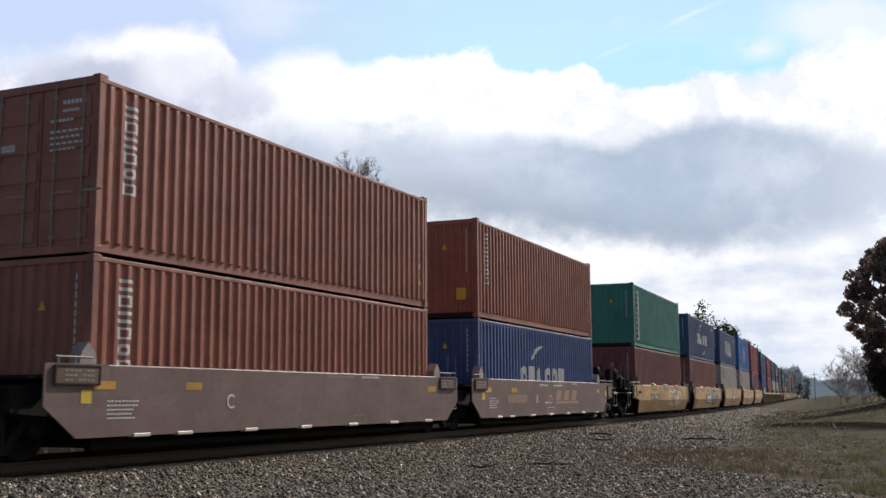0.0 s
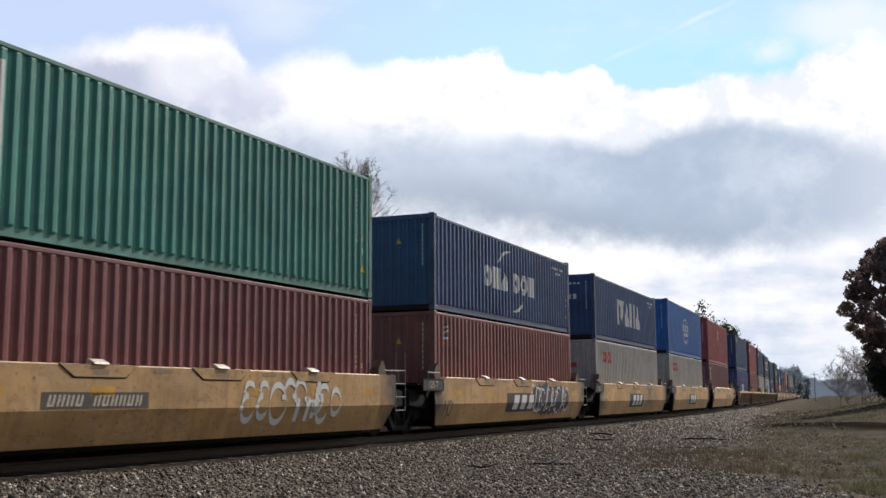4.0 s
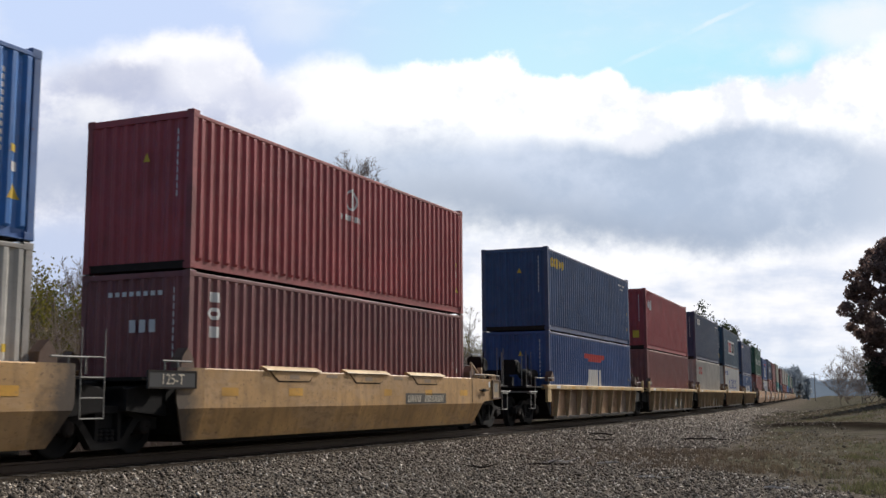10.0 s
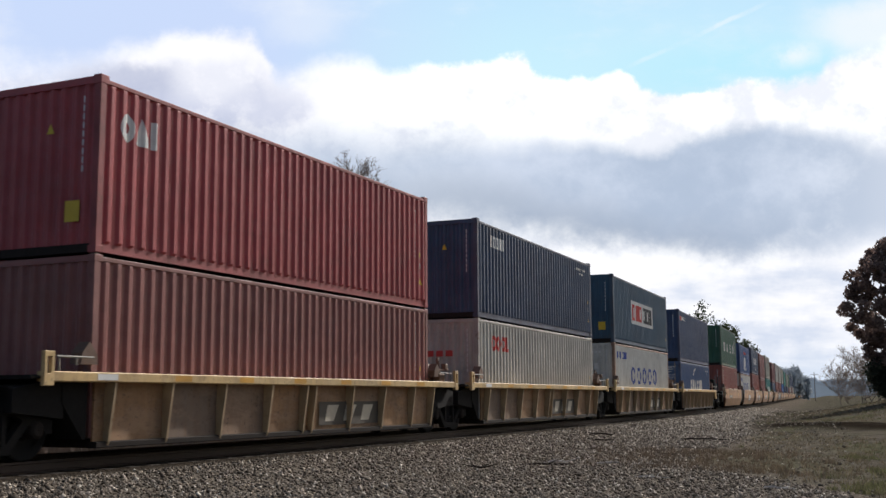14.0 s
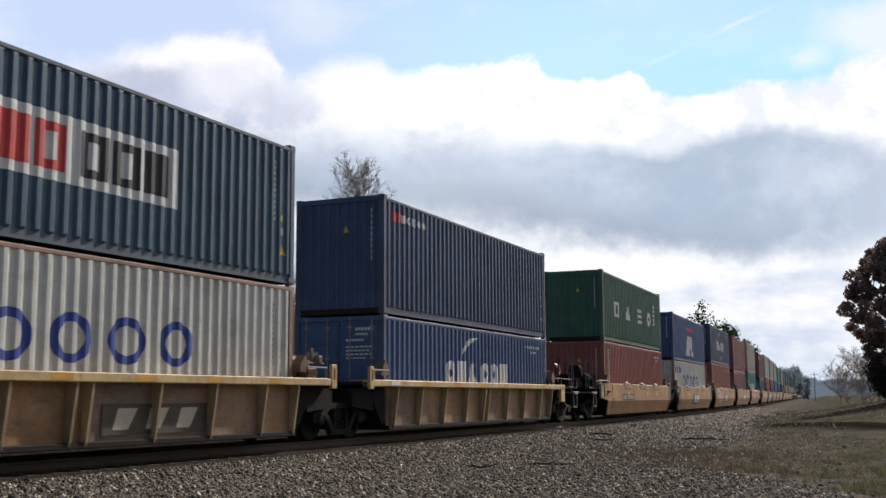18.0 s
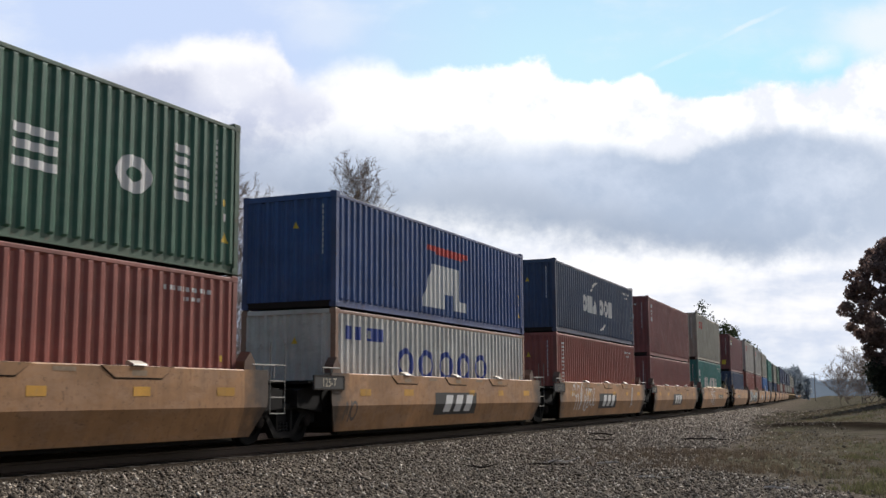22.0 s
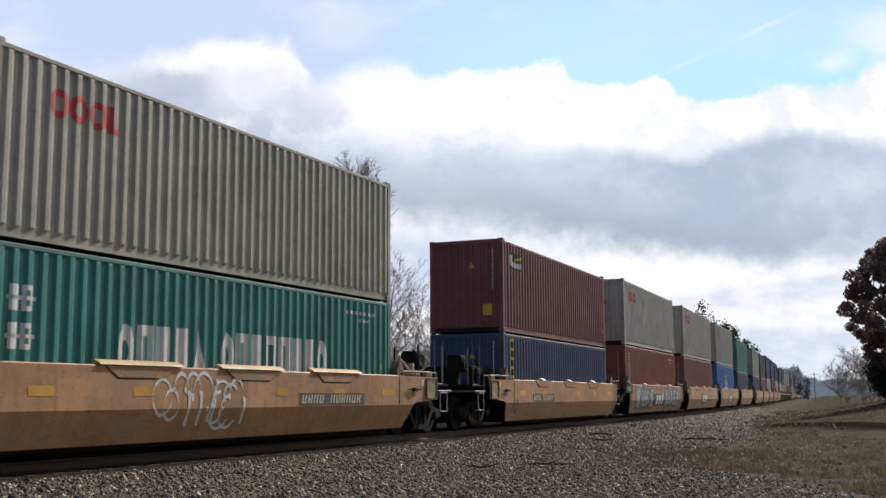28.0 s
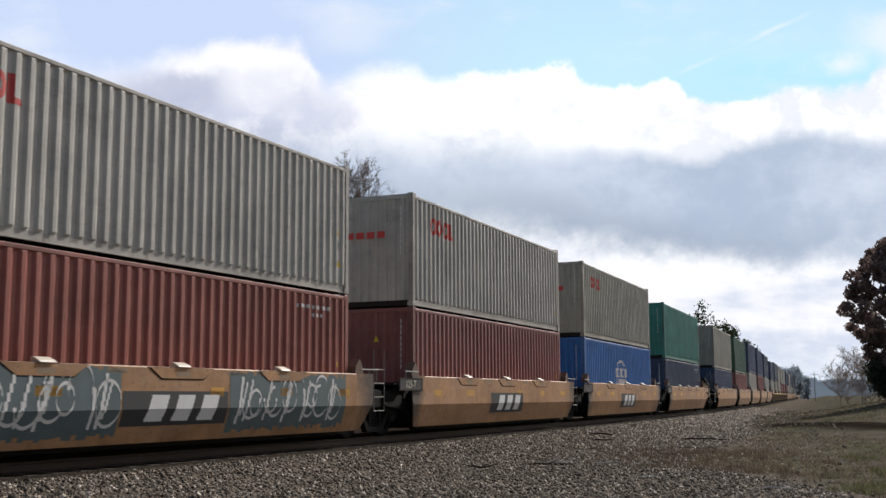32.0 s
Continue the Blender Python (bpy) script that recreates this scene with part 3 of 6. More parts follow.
    if kind == "four_wide":
        out = []
        for k, (p, q) in enumerate(((-3.98, -3.1), (-1.9, -1.0), (0.6, 1.5), (2.75, 3.63))):
            out += (shapes(p, q, 1.08, 1.72, "htbo"[k], 0.0)) if k != 2 else bar(p, q, 1.08, 1.22) + bar(p, q, 1.34, 1.48) + bar(p, q, 1.58, 1.72)
        return [(MARK_WHITE, out + [t for i in range(5) for t in bar(4.2, 4.65, 1.17 + 0.21 * i, 1.31 + 0.21 * i)])]
    if kind == "name_far":  # a small name near the top corner
        return [(MARK_WHITE, blocks(-5.0, -3.8, 2.15, 2.5, 5, 0.25, (1, 2)))]
    if kind == "name_yellow":
        return [(MARK_YELLOW, shapes(-5.66, -4.10, 2.2, 2.55, "ooboo", 0.14))]
    if kind == "name_red":
        return [(MARK_RED, bar(-5.61, -5.12, 2.28, 2.52)), (MARK_WHITE, shapes(-5.08, -3.6, 2.3, 2.5, "bohoo", 0.16))]
    if kind == "ring_wedge":
        return [(MARK_WHITE, shapes(-5.59, -4.85, 1.89, 2.37, "ot", 0.12) + bar(-4.82, -4.70, 1.89, 2.37))]
    if kind == "upright":  # letters one below the other by the near end
        return [(MARK_WHITE, [t for i in range(6) for t in (shapes(-5.48, -5.14, 2.32 - 0.26 * i, 2.51 - 0.26 * i, "o", 0.0) if i == 4 else blocks(-5.50, -5.12, 2.32 - 0.26 * i, 2.51 - 0.26 * i, 1, 0.0, (0,)) if i % 2 else bar(-5.50, -5.12, 2.45 - 0.26 * i, 2.51 - 0.26 * i) + bar(-5.50, -5.12, 2.32 - 0.26 * i, 2.38 - 0.26 * i))])]
    if kind == "upright_high":
        return [(MARK_WHITE, [t for i in range(5) for t in bar(-5.6, -5.15, 2.49 - 0.24 * i, 2.67 - 0.24 * i)])]
    if kind == "upright_board":
        return [(MARK_WHITE, bar(-5.49, -4.94, 0.31, 2.55)), (MARK_BLACK, [t for i in range(9) for t in (blocks(-5.36, -5.06, 2.27 - 0.235 * i, 2.44 - 0.235 * i, 1, 0.0, (0,)) if i % 2 else bar(-5.36, -5.06, 2.27 - 0.235 * i, 2.44 - 0.235 * i))])]
    if kind == "upright_yellow":
        return [(MARK_YELLOW, bar(-5.5, -5.09, 0.3, 2.39)), (MARK_BLACK, [t for i in range(7) for t in bar(-5.39, -5.20, 2.1 - 0.28 * i, 2.29 - 0.28 * i)])]
    if kind == "emblem":
        return [(MARK_WHITE, ring(-0.23, 2.15, 0.22, 0.05) + bar(-0.27, -0.19, 1.95, 2.42) + blocks(-0.72, 0.25, 1.67, 1.80, 6, 0.35))]
    if kind == "two_words":
        out = shapes(-3.34, -0.95, 0.92, 1.80, "ohbbt", 0.22) + shapes(-0.59, 3.25, 0.92, 1.80, "ohbhhbbo", 0.22)
        for i in range(3):
            z = 1.85 - i * 0.55
            out += blocks(-5.6, -5.1, z, z + 0.38, 2, 0.3, (1,)) + bar(-5.63, -5.08, z + 0.16, z + 0.22)
        return [(MARK_WHITE, out)]
    if kind == "black_board":  # a black board with white blocks and a yellow streak
        return [(MARK_BLACK, bar(-5.43, -4.22, 2.0, 2.51)), (MARK_WHITE, bar(-5.36, -5.16, 2.08, 2.44) + blocks(-5.08, -4.28, 2.06, 2.22, 6, 0.15)), (MARK_YELLOW, [(-5.0, -4.3, 2.28, 2.31, 2.36, 2.46)])]
    if kind == "label":  # a dark blue label with yellow strokes
        return [(MARK_BLUE, bar(-5.46, -5.10, 2.19, 2.56)), (MARK_YELLOW, [(-5.40, -5.16, 2.40, 2.46, 2.46, 2.52), (-5.42, -5.18, 2.24, 2.32, 2.36, 2.41)]), (MARK_WHITE, bar(-5.46, -5.10, 2.13, 2.185))]
    if kind == "three_upright":
        return [(MARK_WHITE, bar(-5.5, -5.2, 2.32, 2.5) + shapes(-5.55, -5.12, 2.0, 2.22, "o", 0.0) + bar(-5.5, -5.2, 1.68, 1.88))]
    return []


def container(name_label, colour, h, kind="", end="tri", locks=False):
    """A forty-foot box on its base at z = 0, near end towards -y."""
    paint, worn = PAINT[colour], WORN[colour]
    c = new("shipping_container")
    for sx in (1, -1):
        part("side_panel", shared(("side_panel", h, sx), side_panel(h, sx), paint), paint, c)
        part("top_rail", shared(("top_rail", h, sx), lambda: Build().box(sx * (HALF - 0.075), sx * (HALF - 0.002), N + 0.14, F - 0.14, h - 0.11, h - 0.032, 0.012), worn), worn, c)
        # worn coat picked so the bottom rail looks shaded
        part("bottom_rail", shared(("bottom_rail", sx), lambda: Build().along_y([(sx * (HALF - 0.075), 0.012), (sx * (HALF - 0.008), 0.012), (sx * (HALF - 0.008), 0.026), (sx * (HALF - 0.042), 0.034), (sx * (HALF - 0.042), 0.160), (sx * (HALF - 0.075), 0.160)], N + 0.14, F - 0.14), worn), worn, c)
        for sy in (1, -1):
            part("corner_post", shared(("corner_post", h, sx, sy), lambda: Build().along_z([(sx * (HALF - 0.13), sy * (F - 0.006)), (sx * (HALF - 0.004), sy * (F - 0.006)), (sx * (HALF - 0.004), sy * (F - 0.13)), (sx * (HALF - 0.045), sy * (F - 0.13)), (sx * (HALF - 0.045), sy * (F - 0.06)), (sx * (HALF - 0.13), sy * (F - 0.06))], 0.11, h - 0.11), worn), worn, c)
            for z0, tall in ((0.0, 0.118), (h - 0.118, 0.118 if locks else 0.150)):
                part("corner_casting", shared(("corner_casting", sx, sy, z0, tall), lambda: Build().box(sx * (HALF - 0.162), sx * HALF, sy * (F - 0.178), sy * F, z0, z0 + tall, 0.012).rod((sx * (HALF - 0.01), sy * (F - 0.09), z0 + 0.06), (sx * (HALF + 0.002), sy * (F - 0.09), z0 + 0.06), 0.032, 8), worn), worn, c)
            if locks:
                part("twist_lock", shared(("twist_lock", h, sx, sy), lambda: Build().box(sx * (HALF - 0.13), sx * (HALF - 0.03), sy * (F - 0.14), sy * (F - 0.04), h, h + 0.028, 0.004), STEEL), STEEL, c)
    part("roof", shared(("roof", h), lambda: roof_build(h), paint), paint, c)
    part("floor_pan", shared("floor_pan", lambda: Build().box(-HALF + 0.06, HALF - 0.06, N + 0.1, F - 0.1, 0.05, 0.16, 0.01), DARK), DARK, c)
    for sy in (1, -1):
        if sy == -1 and end == "doors":
            for sx in (1, -1):
                d = part("door", shared(("door", h, sx), lambda: door_build(h, sx), paint), paint, c)
                for k in range(5):
                    part("door_panel", shared(("door_panel", h, sx, k), lambda: door_panel_build(h, sx, k), paint), paint, d)
                for k in (0.28, 0.82):
                    part("locking_bar", shared(("locking_bar", h, sx, k), lambda: bar_build(h, sx, k), BAR), BAR, d, "dull galvanised locking bar")
            part("door_header", shared(("door_header", h, locks), lambda: Build().box(-HALF + 0.13, HALF - 0.13, N + 0.005, N + 0.08, h - 0.12, h + (-0.012 if locks else 0.012), 0.01), paint), paint, c)
            part("door_sill", shared("door_sill", lambda: Build().box(-HALF + 0.13, HALF - 0.13, N + 0.005, N + 0.08, 0.012, 0.14, 0.01), paint), paint, c)
        else:
            part("end_panel", shared(("end_panel", h, sy), end_panel(h, sy), paint), paint, c)
            part("end_beam", shared(("end_beam", h, sy, locks), lambda: Build().box(-HALF + 0.13, HALF - 0.13, sy * (F - 0.07), sy * (F - 0.005), h - 0.11, h + (-0.012 if locks else 0.012), 0.01), paint), paint, c)
            # dark steel on the sill paints in the shadow gap below the end
            part("end_sill", shared(("end_sill", sy), lambda: Build().box(-HALF + 0.13, HALF - 0.13, sy * (F - 0.07), sy * (F - 0.03), 0.012, 0.15, 0.01), DARK), DARK, c)
    # painted marks on the side, and small ones on the near end
    for mat, traps in marks(kind, h):
        for k, g in enumerate(islands(traps)):
            b = decal(g)
            if (mat is MARK_BLACK and kind != "black_board") or (kind == "label" and mat is MARK_YELLOW) or (kind in ("board", "black_board") and mat in (MARK_RED, MARK_WHITE, MARK_YELLOW) and g[0][1] - g[0][0] < 2):
                b.v = [(x + 0.004, yy, z) for x, yy, z in b.v]
            part("marking", b, mat, c)
    e = Build()
    y = N + 0.009
    if end in ("tri", "yellow"):
        e.poly([(0.1, y, h * 0.70), (0.26, y, h * 0.70), (0.18, y, h * 0.76)])
    if end == "yellow":
        part("notice", Build().poly([(0.55, y, h * 0.18), (0.85, y, h * 0.18), (0.85, y, h * 0.30), (0.55, y, h * 0.30)]), MARK_YELLOW, c)
    if e.v:
        part("warning_sign", e, MARK_YELLOW, c)
    if end == "red":
        for i in range(4):
            e = Build()
            e.poly([(-0.7 + i * 0.3, y, h * 0.62), (-0.48 + i * 0.3, y, h * 0.62), (-0.48 + i * 0.3, y, h * 0.68), (-0.7 + i * 0.3, y, h * 0.68)])
            part("marking", e, MARK_RED, c)
    if end in ("tri", "yellow", "white", "red"):
        e = Build()
        for i in range(9):
            z = h * (0.86 - 0.05 * i)
            e.poly([(0.86, y, z), (0.89, y, z), (0.89, y, z + 0.10), (0.86, y, z + 0.10)])
        tagged(part("serial_marking", e, MARK_WHITE, c), kind="stuff")
    if end == "white":
        e = Build()
        for i in range(3):
            e.poly([(-0.1 + i * 0.22, y, h * 0.62), (0.04 + i * 0.22, y, h * 0.62), (0.04 + i * 0.22, y, h * 0.70), (-0.1 + i * 0.22, y, h * 0.70)])
        for i in range(8):
            e.poly([(-0.6 + i * 0.16, y, h * 0.85), (-0.5 + i * 0.16, y, h * 0.85), (-0.5 + i * 0.16, y, h * 0.88), (-0.6 + i * 0.16, y, h * 0.88)])
        tagged(part("serial_marking", e, MARK_WHITE, c), kind="stuff")
    if end == "doors":
        e = Build()
        for x0, x1, z, hh in ((0.45, 0.95, 0.86, 0.07), (0.45, 0.80, 0.815, 0.05), (0.2, 0.7, 0.76, 0.05), (0.2, 0.95, 0.70, 0.035), (0.2, 0.85, 0.665, 0.035), (0.2, 0.95, 0.63, 0.035), (0.2, 0.75, 0.595, 0.035), (-0.9, -0.55, 0.62, 0.12)):
            n = 6
            for i in range(n):
                a = x0 + (x1 - x0) * i / n
                c2 = a + (x1 - x0) / n * 0.7
                e.poly([(a, N + 0.012, h * z), (c2, N + 0.012, h * z), (c2, N + 0.012, h * z + hh), (a, N + 0.012, h * z + hh)])
        tagged(part("serial_marking", e, MARK_WHITE, c), kind="stuff")
    pale = colour in ("grey", "beige", "white")
    ink = MARK_GREY if pale else MARK_WHITE
    if colour in ("teal", "russet", "slate", "royal"):
        tagged(part("serial_marking", shared(("serial_side", h), lambda: decal(blocks(F - 2.05, F - 0.75, h - 0.40, h - 0.32, 11, 0.45) + blocks(F - 1.55, F - 1.05, h - 0.56, h - 0.49, 5, 0.5)), ink), ink, c), kind="stuff")
    else:
        tagged(part("serial_marking", shared(("serial_column", h), lambda: decal([t for k in range(11) for t in bar(F - 0.70, F - 0.64, h * 0.84 - 0.115 * k, h * 0.84 - 0.115 * k + 0.075)]), ink), ink, c), kind="stuff")
    # warning triangle and notices by the far post
    warn = MARK_YELLOW if end != "white" else MARK_WHITE
    part("warning_sign", shared(("far_warning", h), lambda: decal([(F - 0.53, F - 0.41, h * 0.20, h * 0.20 + 0.01, h * 0.20, h * 0.28), (F - 0.41, F - 0.29, h * 0.20, h * 0.28, h * 0.20, h * 0.20 + 0.01)]), warn), warn, c)
    for k, (ya, yb, za, zb) in enumerate(((F - 0.50, F - 0.38, 0.44, 0.48), (F - 0.48, F - 0.36, 0.34, 0.39))):
        tint = warn if k == 0 else ink
        part("notice", shared(("far_notice", h, k), lambda: decal([(ya, yb, h * za, h * zb, h * za, h * zb)]), tint), tint, c)
    return tagged(c, name_label, "container", "containers on the train")


def roof_build(h):
    b = Build()
    n = 30
    for k in range(n):
        y0 = N + 0.1 + k * (LENGTH - 0.2) / n
        w = (LENGTH - 0.2) / n
        for (ya, za), (yb, zb) in zip(((y0, 0), (y0 + 0.4 * w, 0), (y0 + 0.5 * w, 0.02), (y0 + 0.9 * w, 0.02)), ((y0 + 0.4 * w, 0), (y0 + 0.5 * w, 0.02), (y0 + 0.9 * w, 0.02), (y0 + w, 0))):
            b.poly([(-HALF + 0.07, ya, h - 0.058 + za), (HALF - 0.07, ya, h - 0.058 + za), (HALF - 0.07, yb, h - 0.058 + zb), (-HALF + 0.07, yb, h - 0.058 + zb)])
    return b


def door_build(h, sx):
    return Build().box(sx * 0.012, sx * (HALF - 0.135), N + 0.035, N + 0.075, 0.15, h - 0.125, 0.008)


def door_panel_build(h, sx, k):
    """One of the five raised panels of a door leaf."""
    z0, z1 = 0.15, h - 0.125
    a = z0 + 0.08 + k * (z1 - z0 - 0.1) / 5
    return Build().box(sx * 0.072, sx * (HALF - 0.195), N + 0.017, N + 0.036, a, a + (z1 - z0) / 5 - 0.14, 0.015)


def bar_build(h, sx, k):
    x = sx * k * (HALF - 0.13)
    b = Build().rod((x, N + 0.008, 0.08), (x, N + 0.008, h - 0.05), 0.017, 8)
    for z in (0.25, 0.8, 1.5, h - 0.3):
        b.box(x - 0.05, x + 0.05, N + 0.004, N + 0.03, z, z + 0.06, 0.005)
    b.box(x - 0.02, x + sx * 0.42, N + 0.0, N + 0.012, 0.98, 1.02, 0.004)
    return b


# ---- well cars ----
TEAL_SPRAY = plain("sprayed_grey_teal", (0.085, 0.115, 0.12), 0.6, 0.0, 0.35, 2.0, 0.1)
GREY_SPRAY = plain("sprayed_grey", (0.28, 0.25, 0.21), 0.6, 0.0, 0.3, 2.0, 0.1)
RUST = painted("rusty_brown_steel", (0.15, 0.085, 0.055), 0.7, 0.5, 0.2)
PATCH = plain("grey_stencil_patch", (0.26, 0.18, 0.11), 0.7, 0.0, 0.35, 14.0, 0.1)
SCRIBBLE = plain("sprayed_dark_grey", (0.11, 0.085, 0.07), 0.7, 0.0, 0.3, 3.0, 0.1)
FADED = plain("faded_orange_marking", (0.34, 0.20, 0.13), 0.6, 0.0, 0.3, 6.0, 0.1)
LADDER = plain("worn_grey_ladder", (0.23, 0.215, 0.19), 0.6, 0.1, 0.25, 12)
BOARD = plain("weathered_dark_board", (0.075, 0.06, 0.045), 0.7, 0.0, 0.4, 6.0, 0.1)
CREAM = plain("cream_lettering", (0.50, 0.44, 0.34), 0.6, 0.0, 0.25, 9.0, 0.1)
SILL = 1.50  # half the width over the side sills
CREASE, LOW, TOP = 0.74, 0.20, 1.43


def car_decal(traps):
    """A painted mark on a smooth car side; below the crease it follows the inward slope."""
    b = Build()

    def at(z):
        return (SILL if z >= CREASE else SILL - (CREASE - z) * 0.16 / (CREASE - LOW)) + 0.004
    for ya, yb, la, ha, lb, hb in traps:
        bands = [(la, ha, lb, hb)]
        if min(la, lb) < CREASE < max(ha, hb):
            ca, cb = min(max(CREASE, la), ha), min(max(CREASE, lb), hb)
            bands = [(la, ca, lb, cb), (ca, ha, cb, hb)]
        for p, q, r, s in bands:
            b.poly([(at(p), ya, p), (at(r), yb, r), (at(s), yb, s), (at(q), ya, q)])
    return b


def flat_decal(traps):
    """A painted mark on an upright car side."""
    b = Build()
    for ya, yb, la, ha, lb, hb in traps:
        b.poly([(SILL + 0.004, ya, la), (SILL + 0.004, yb, lb), (SILL + 0.004, yb, hb), (SILL + 0.004, ya, ha)])
    return b


def slant(y, w, z0, z1, lean):
    """An upright stroke that leans: many thin steps are not needed, as its sides may slope."""
    n = 6
    out = []
    for i in range(n):
        a, c = z0 + (z1 - z0) * i / n, z0 + (z1 - z0) * (i + 1) / n
        s = lean * (i + 0.5) / n
        out.append((y + s, y + s + w, a, c, a, c))
    return out


def logo_board(y0, car):
    """A dark board with three white slanted shapes."""
    z0, z1 = 0.47, 1.03
    part("logo_board", car_decal([(y0, y0 + 2.75, z0, z1, z0, z1)]), MARK_BLACK, car, "dark grey board with a white logo")
    for k in range(3):  # three slanted shapes
        b = car_decal(slant(y0 + 0.54 + k * 0.68, 0.44, 0.54, 0.97, 0.16))
        b.v = [(x + 0.004, y, z) for x, y, z in b.v]
        part("logo", b, MARK_WHITE, car)


def scrawl(y0, y1, seed, car, back, lines, base=True, full=False, bold=1.0):
    """Spray-painted loops and strokes over a car's side."""
    rnd = random.Random(seed)
    if base:
        t = []
        n = 40
        for i in range(n):
            a, c = y0 + (y1 - y0) * i / n, y0 + (y1 - y0) * (i + 1) / n
            f = 1.0 if full else math.sin(math.pi * (i + 0.5) / n) ** 0.35
            j = [rnd.uniform(-0.05, 0.05) for _ in range(2)]
            lo, hi = max(0.26, 0.80 - 0.46 * f + j[0]), min(1.40, 0.86 + 0.50 * f + j[1])
            t.append((a, c, lo, hi, lo, hi))
        part("graffiti", car_decal(t), back, car, "sprayed graffiti patch")
    t = []
    y = y0 + 0.22
    while y < y1 - 0.25:
        k = rnd.randrange(5)
        r = rnd.uniform(0.18, 0.30)
        z = rnd.uniform(0.78, 0.98)
        if k == 0:
            t += arc(y, z, r, 10, 350, 0.055 * bold, 18, False, 1.25)
        elif k == 1:
            t += arc(y, z + 0.1, r, 200, -30, 0.065 * bold, 14, True, 1.5) + slant(y + r * 0.8, 0.06 * bold, 0.45, z + 0.1, 0.05)
        elif k == 2:
            t += slant(y, 0.07 * bold, 0.45, 1.30, rnd.uniform(0.1, 0.3)) + slant(y + 0.1, 0.05 * bold, 0.6, 1.2, 0.2)
        elif k == 3:
            t += slant(y - 0.1, 0.06 * bold, 0.5, 1.25, 0.25) + arc(y + 0.12, z - 0.1, r, 170, 370, 0.055 * bold, 12, False, 1.1)
        else:
            t += arc(y, z - 0.12, r, 90, 330, 0.055 * bold, 12, False, 1.1) + arc(y + 0.05, z + 0.18, r * 0.8, 30, 220, 0.05 * bold, 12, False, 0.9)
        y += rnd.uniform(0.22, 0.36) * (0.6 + 0.4 * bold)
    t = [(a, c, max(0.3, min(1.4, p)), max(0.3, min(1.4, q)), max(0.3, min(1.4, r)), max(0.3, min(1.4, s))) for a, c, p, q, r, s in t]
    b = car_decal(t)
    b.v = [(x + 0.004, y, z) for x, y, z in b.v]
    tagged(part("graffiti", b, lines, car, "looping sprayed strokes"), kind="stuff")


def wheelset_build():
    b = Build()
    prof = [(-0.07, 0.30), (-0.07, 0.43), (-0.055, 0.455), (0.045, 0.460), (0.06, 0.49), (0.075, 0.49), (0.075, 0.40), (0.03, 0.36), (0.03, 0.16), (0.09, 0.13), (0.09, 0.05), (-0.10, 0.05), (-0.10, 0.13), (-0.02, 0.16), (-0.02, 0.33), (-0.07, 0.36)]
    for s in (1, -1):
        b.lathe([(s * 0.755 - s * h, r) for h, r in prof], (0, 0, 0), "x", 28)
    b.rod((-0.98, 0, 0), (0.98, 0, 0), 0.075, 10)
    for s in (1, -1):  # cap bolts, which show the turning
        for k in range(3):
            a = 2 * math.pi * k / 3
            b.rod((s * 0.98, 0.05 * math.cos(a), 0.05 * math.sin(a)), (s * 1.0, 0.05 * math.cos(a), 0.05 * math.sin(a)), 0.014, 6)
    return b


def truck_side(s):
    x0, x1 = s * 0.92, s * 1.06
    b = Build()
    b.along_x([(-1.18, 0.40), (-1.18, 0.60), (-0.72, 0.66), (-0.42, 0.80), (0.42, 0.80), (0.72, 0.66), (1.18, 0.60), (1.18, 0.40), (1.05, 0.40), (1.0, 0.54), (0.72, 0.54), (0.45, 0.68), (-0.45, 0.68), (-0.72, 0.54), (-1.0, 0.54), (-1.05, 0.40)], x0, x1)
    b.along_x([(-0.72, 0.54), (-0.60, 0.60), (-0.28, 0.24), (0.28, 0.24), (0.60, 0.60), (0.72, 0.54), (0.36, 0.12), (-0.36, 0.12)], x0, x1)
    b.box(x0, x1, -0.30, -0.22, 0.24, 0.70, 0.01).box(x0, x1, 0.22, 0.30, 0.24, 0.70, 0.01)
    return b


def truck(parent, y):
    t = part("truck", shared("bolster", lambda: Build().box(-0.98, 0.98, -0.19, 0.19, 0.42, 0.70, 0.03).box(-0.3, 0.3, -0.26, 0.26, 0.6, 0.84, 0.03).box(-0.9, 0.9, -0.62, -0.54, 0.36, 0.46, 0.02).box(-0.9, 0.9, 0.54, 0.62, 0.36, 0.46, 0.02), GRIME), GRIME, parent, "grimy two-axle freight truck", pose(0, y, 0))
    for s in (1, -1):
        part("side_frame", shared(("side_frame", s), lambda: truck_side(s), TRUCK), TRUCK, t)
        for yy in (-0.13, 0.0, 0.13):
            part("spring", shared(("spring", s, yy), lambda: Build().lathe([(0.25, 0.02), (0.25, 0.06), (0.28, 0.065), (0.31, 0.05), (0.34, 0.065), (0.37, 0.05), (0.40, 0.065), (0.43, 0.05), (0.43, 0.02)], (s * 0.99, yy, 0), "z", 10), GRIME), GRIME, t)
        for e in (-0.88, 0.88):
            part("bearing_cap", shared(("bearing_cap", s, e), lambda: Build().lathe([(s * 0.90, 0.02), (s * 0.90, 0.13), (s * 1.07, 0.13), (s * 1.10, 0.09), (s * 1.10, 0.01)], (0, e, 0.46), "x", 14), DARK), DARK, t)
    for e in (-0.88, 0.88):
        w = part("wheelset", shared("wheelset", wheelset_build, WHEEL), WHEEL, t, "", pose(0, e, 0.46))
        WHEELS.append((w, parent, y + e, e))
    return t


WHEELS = []


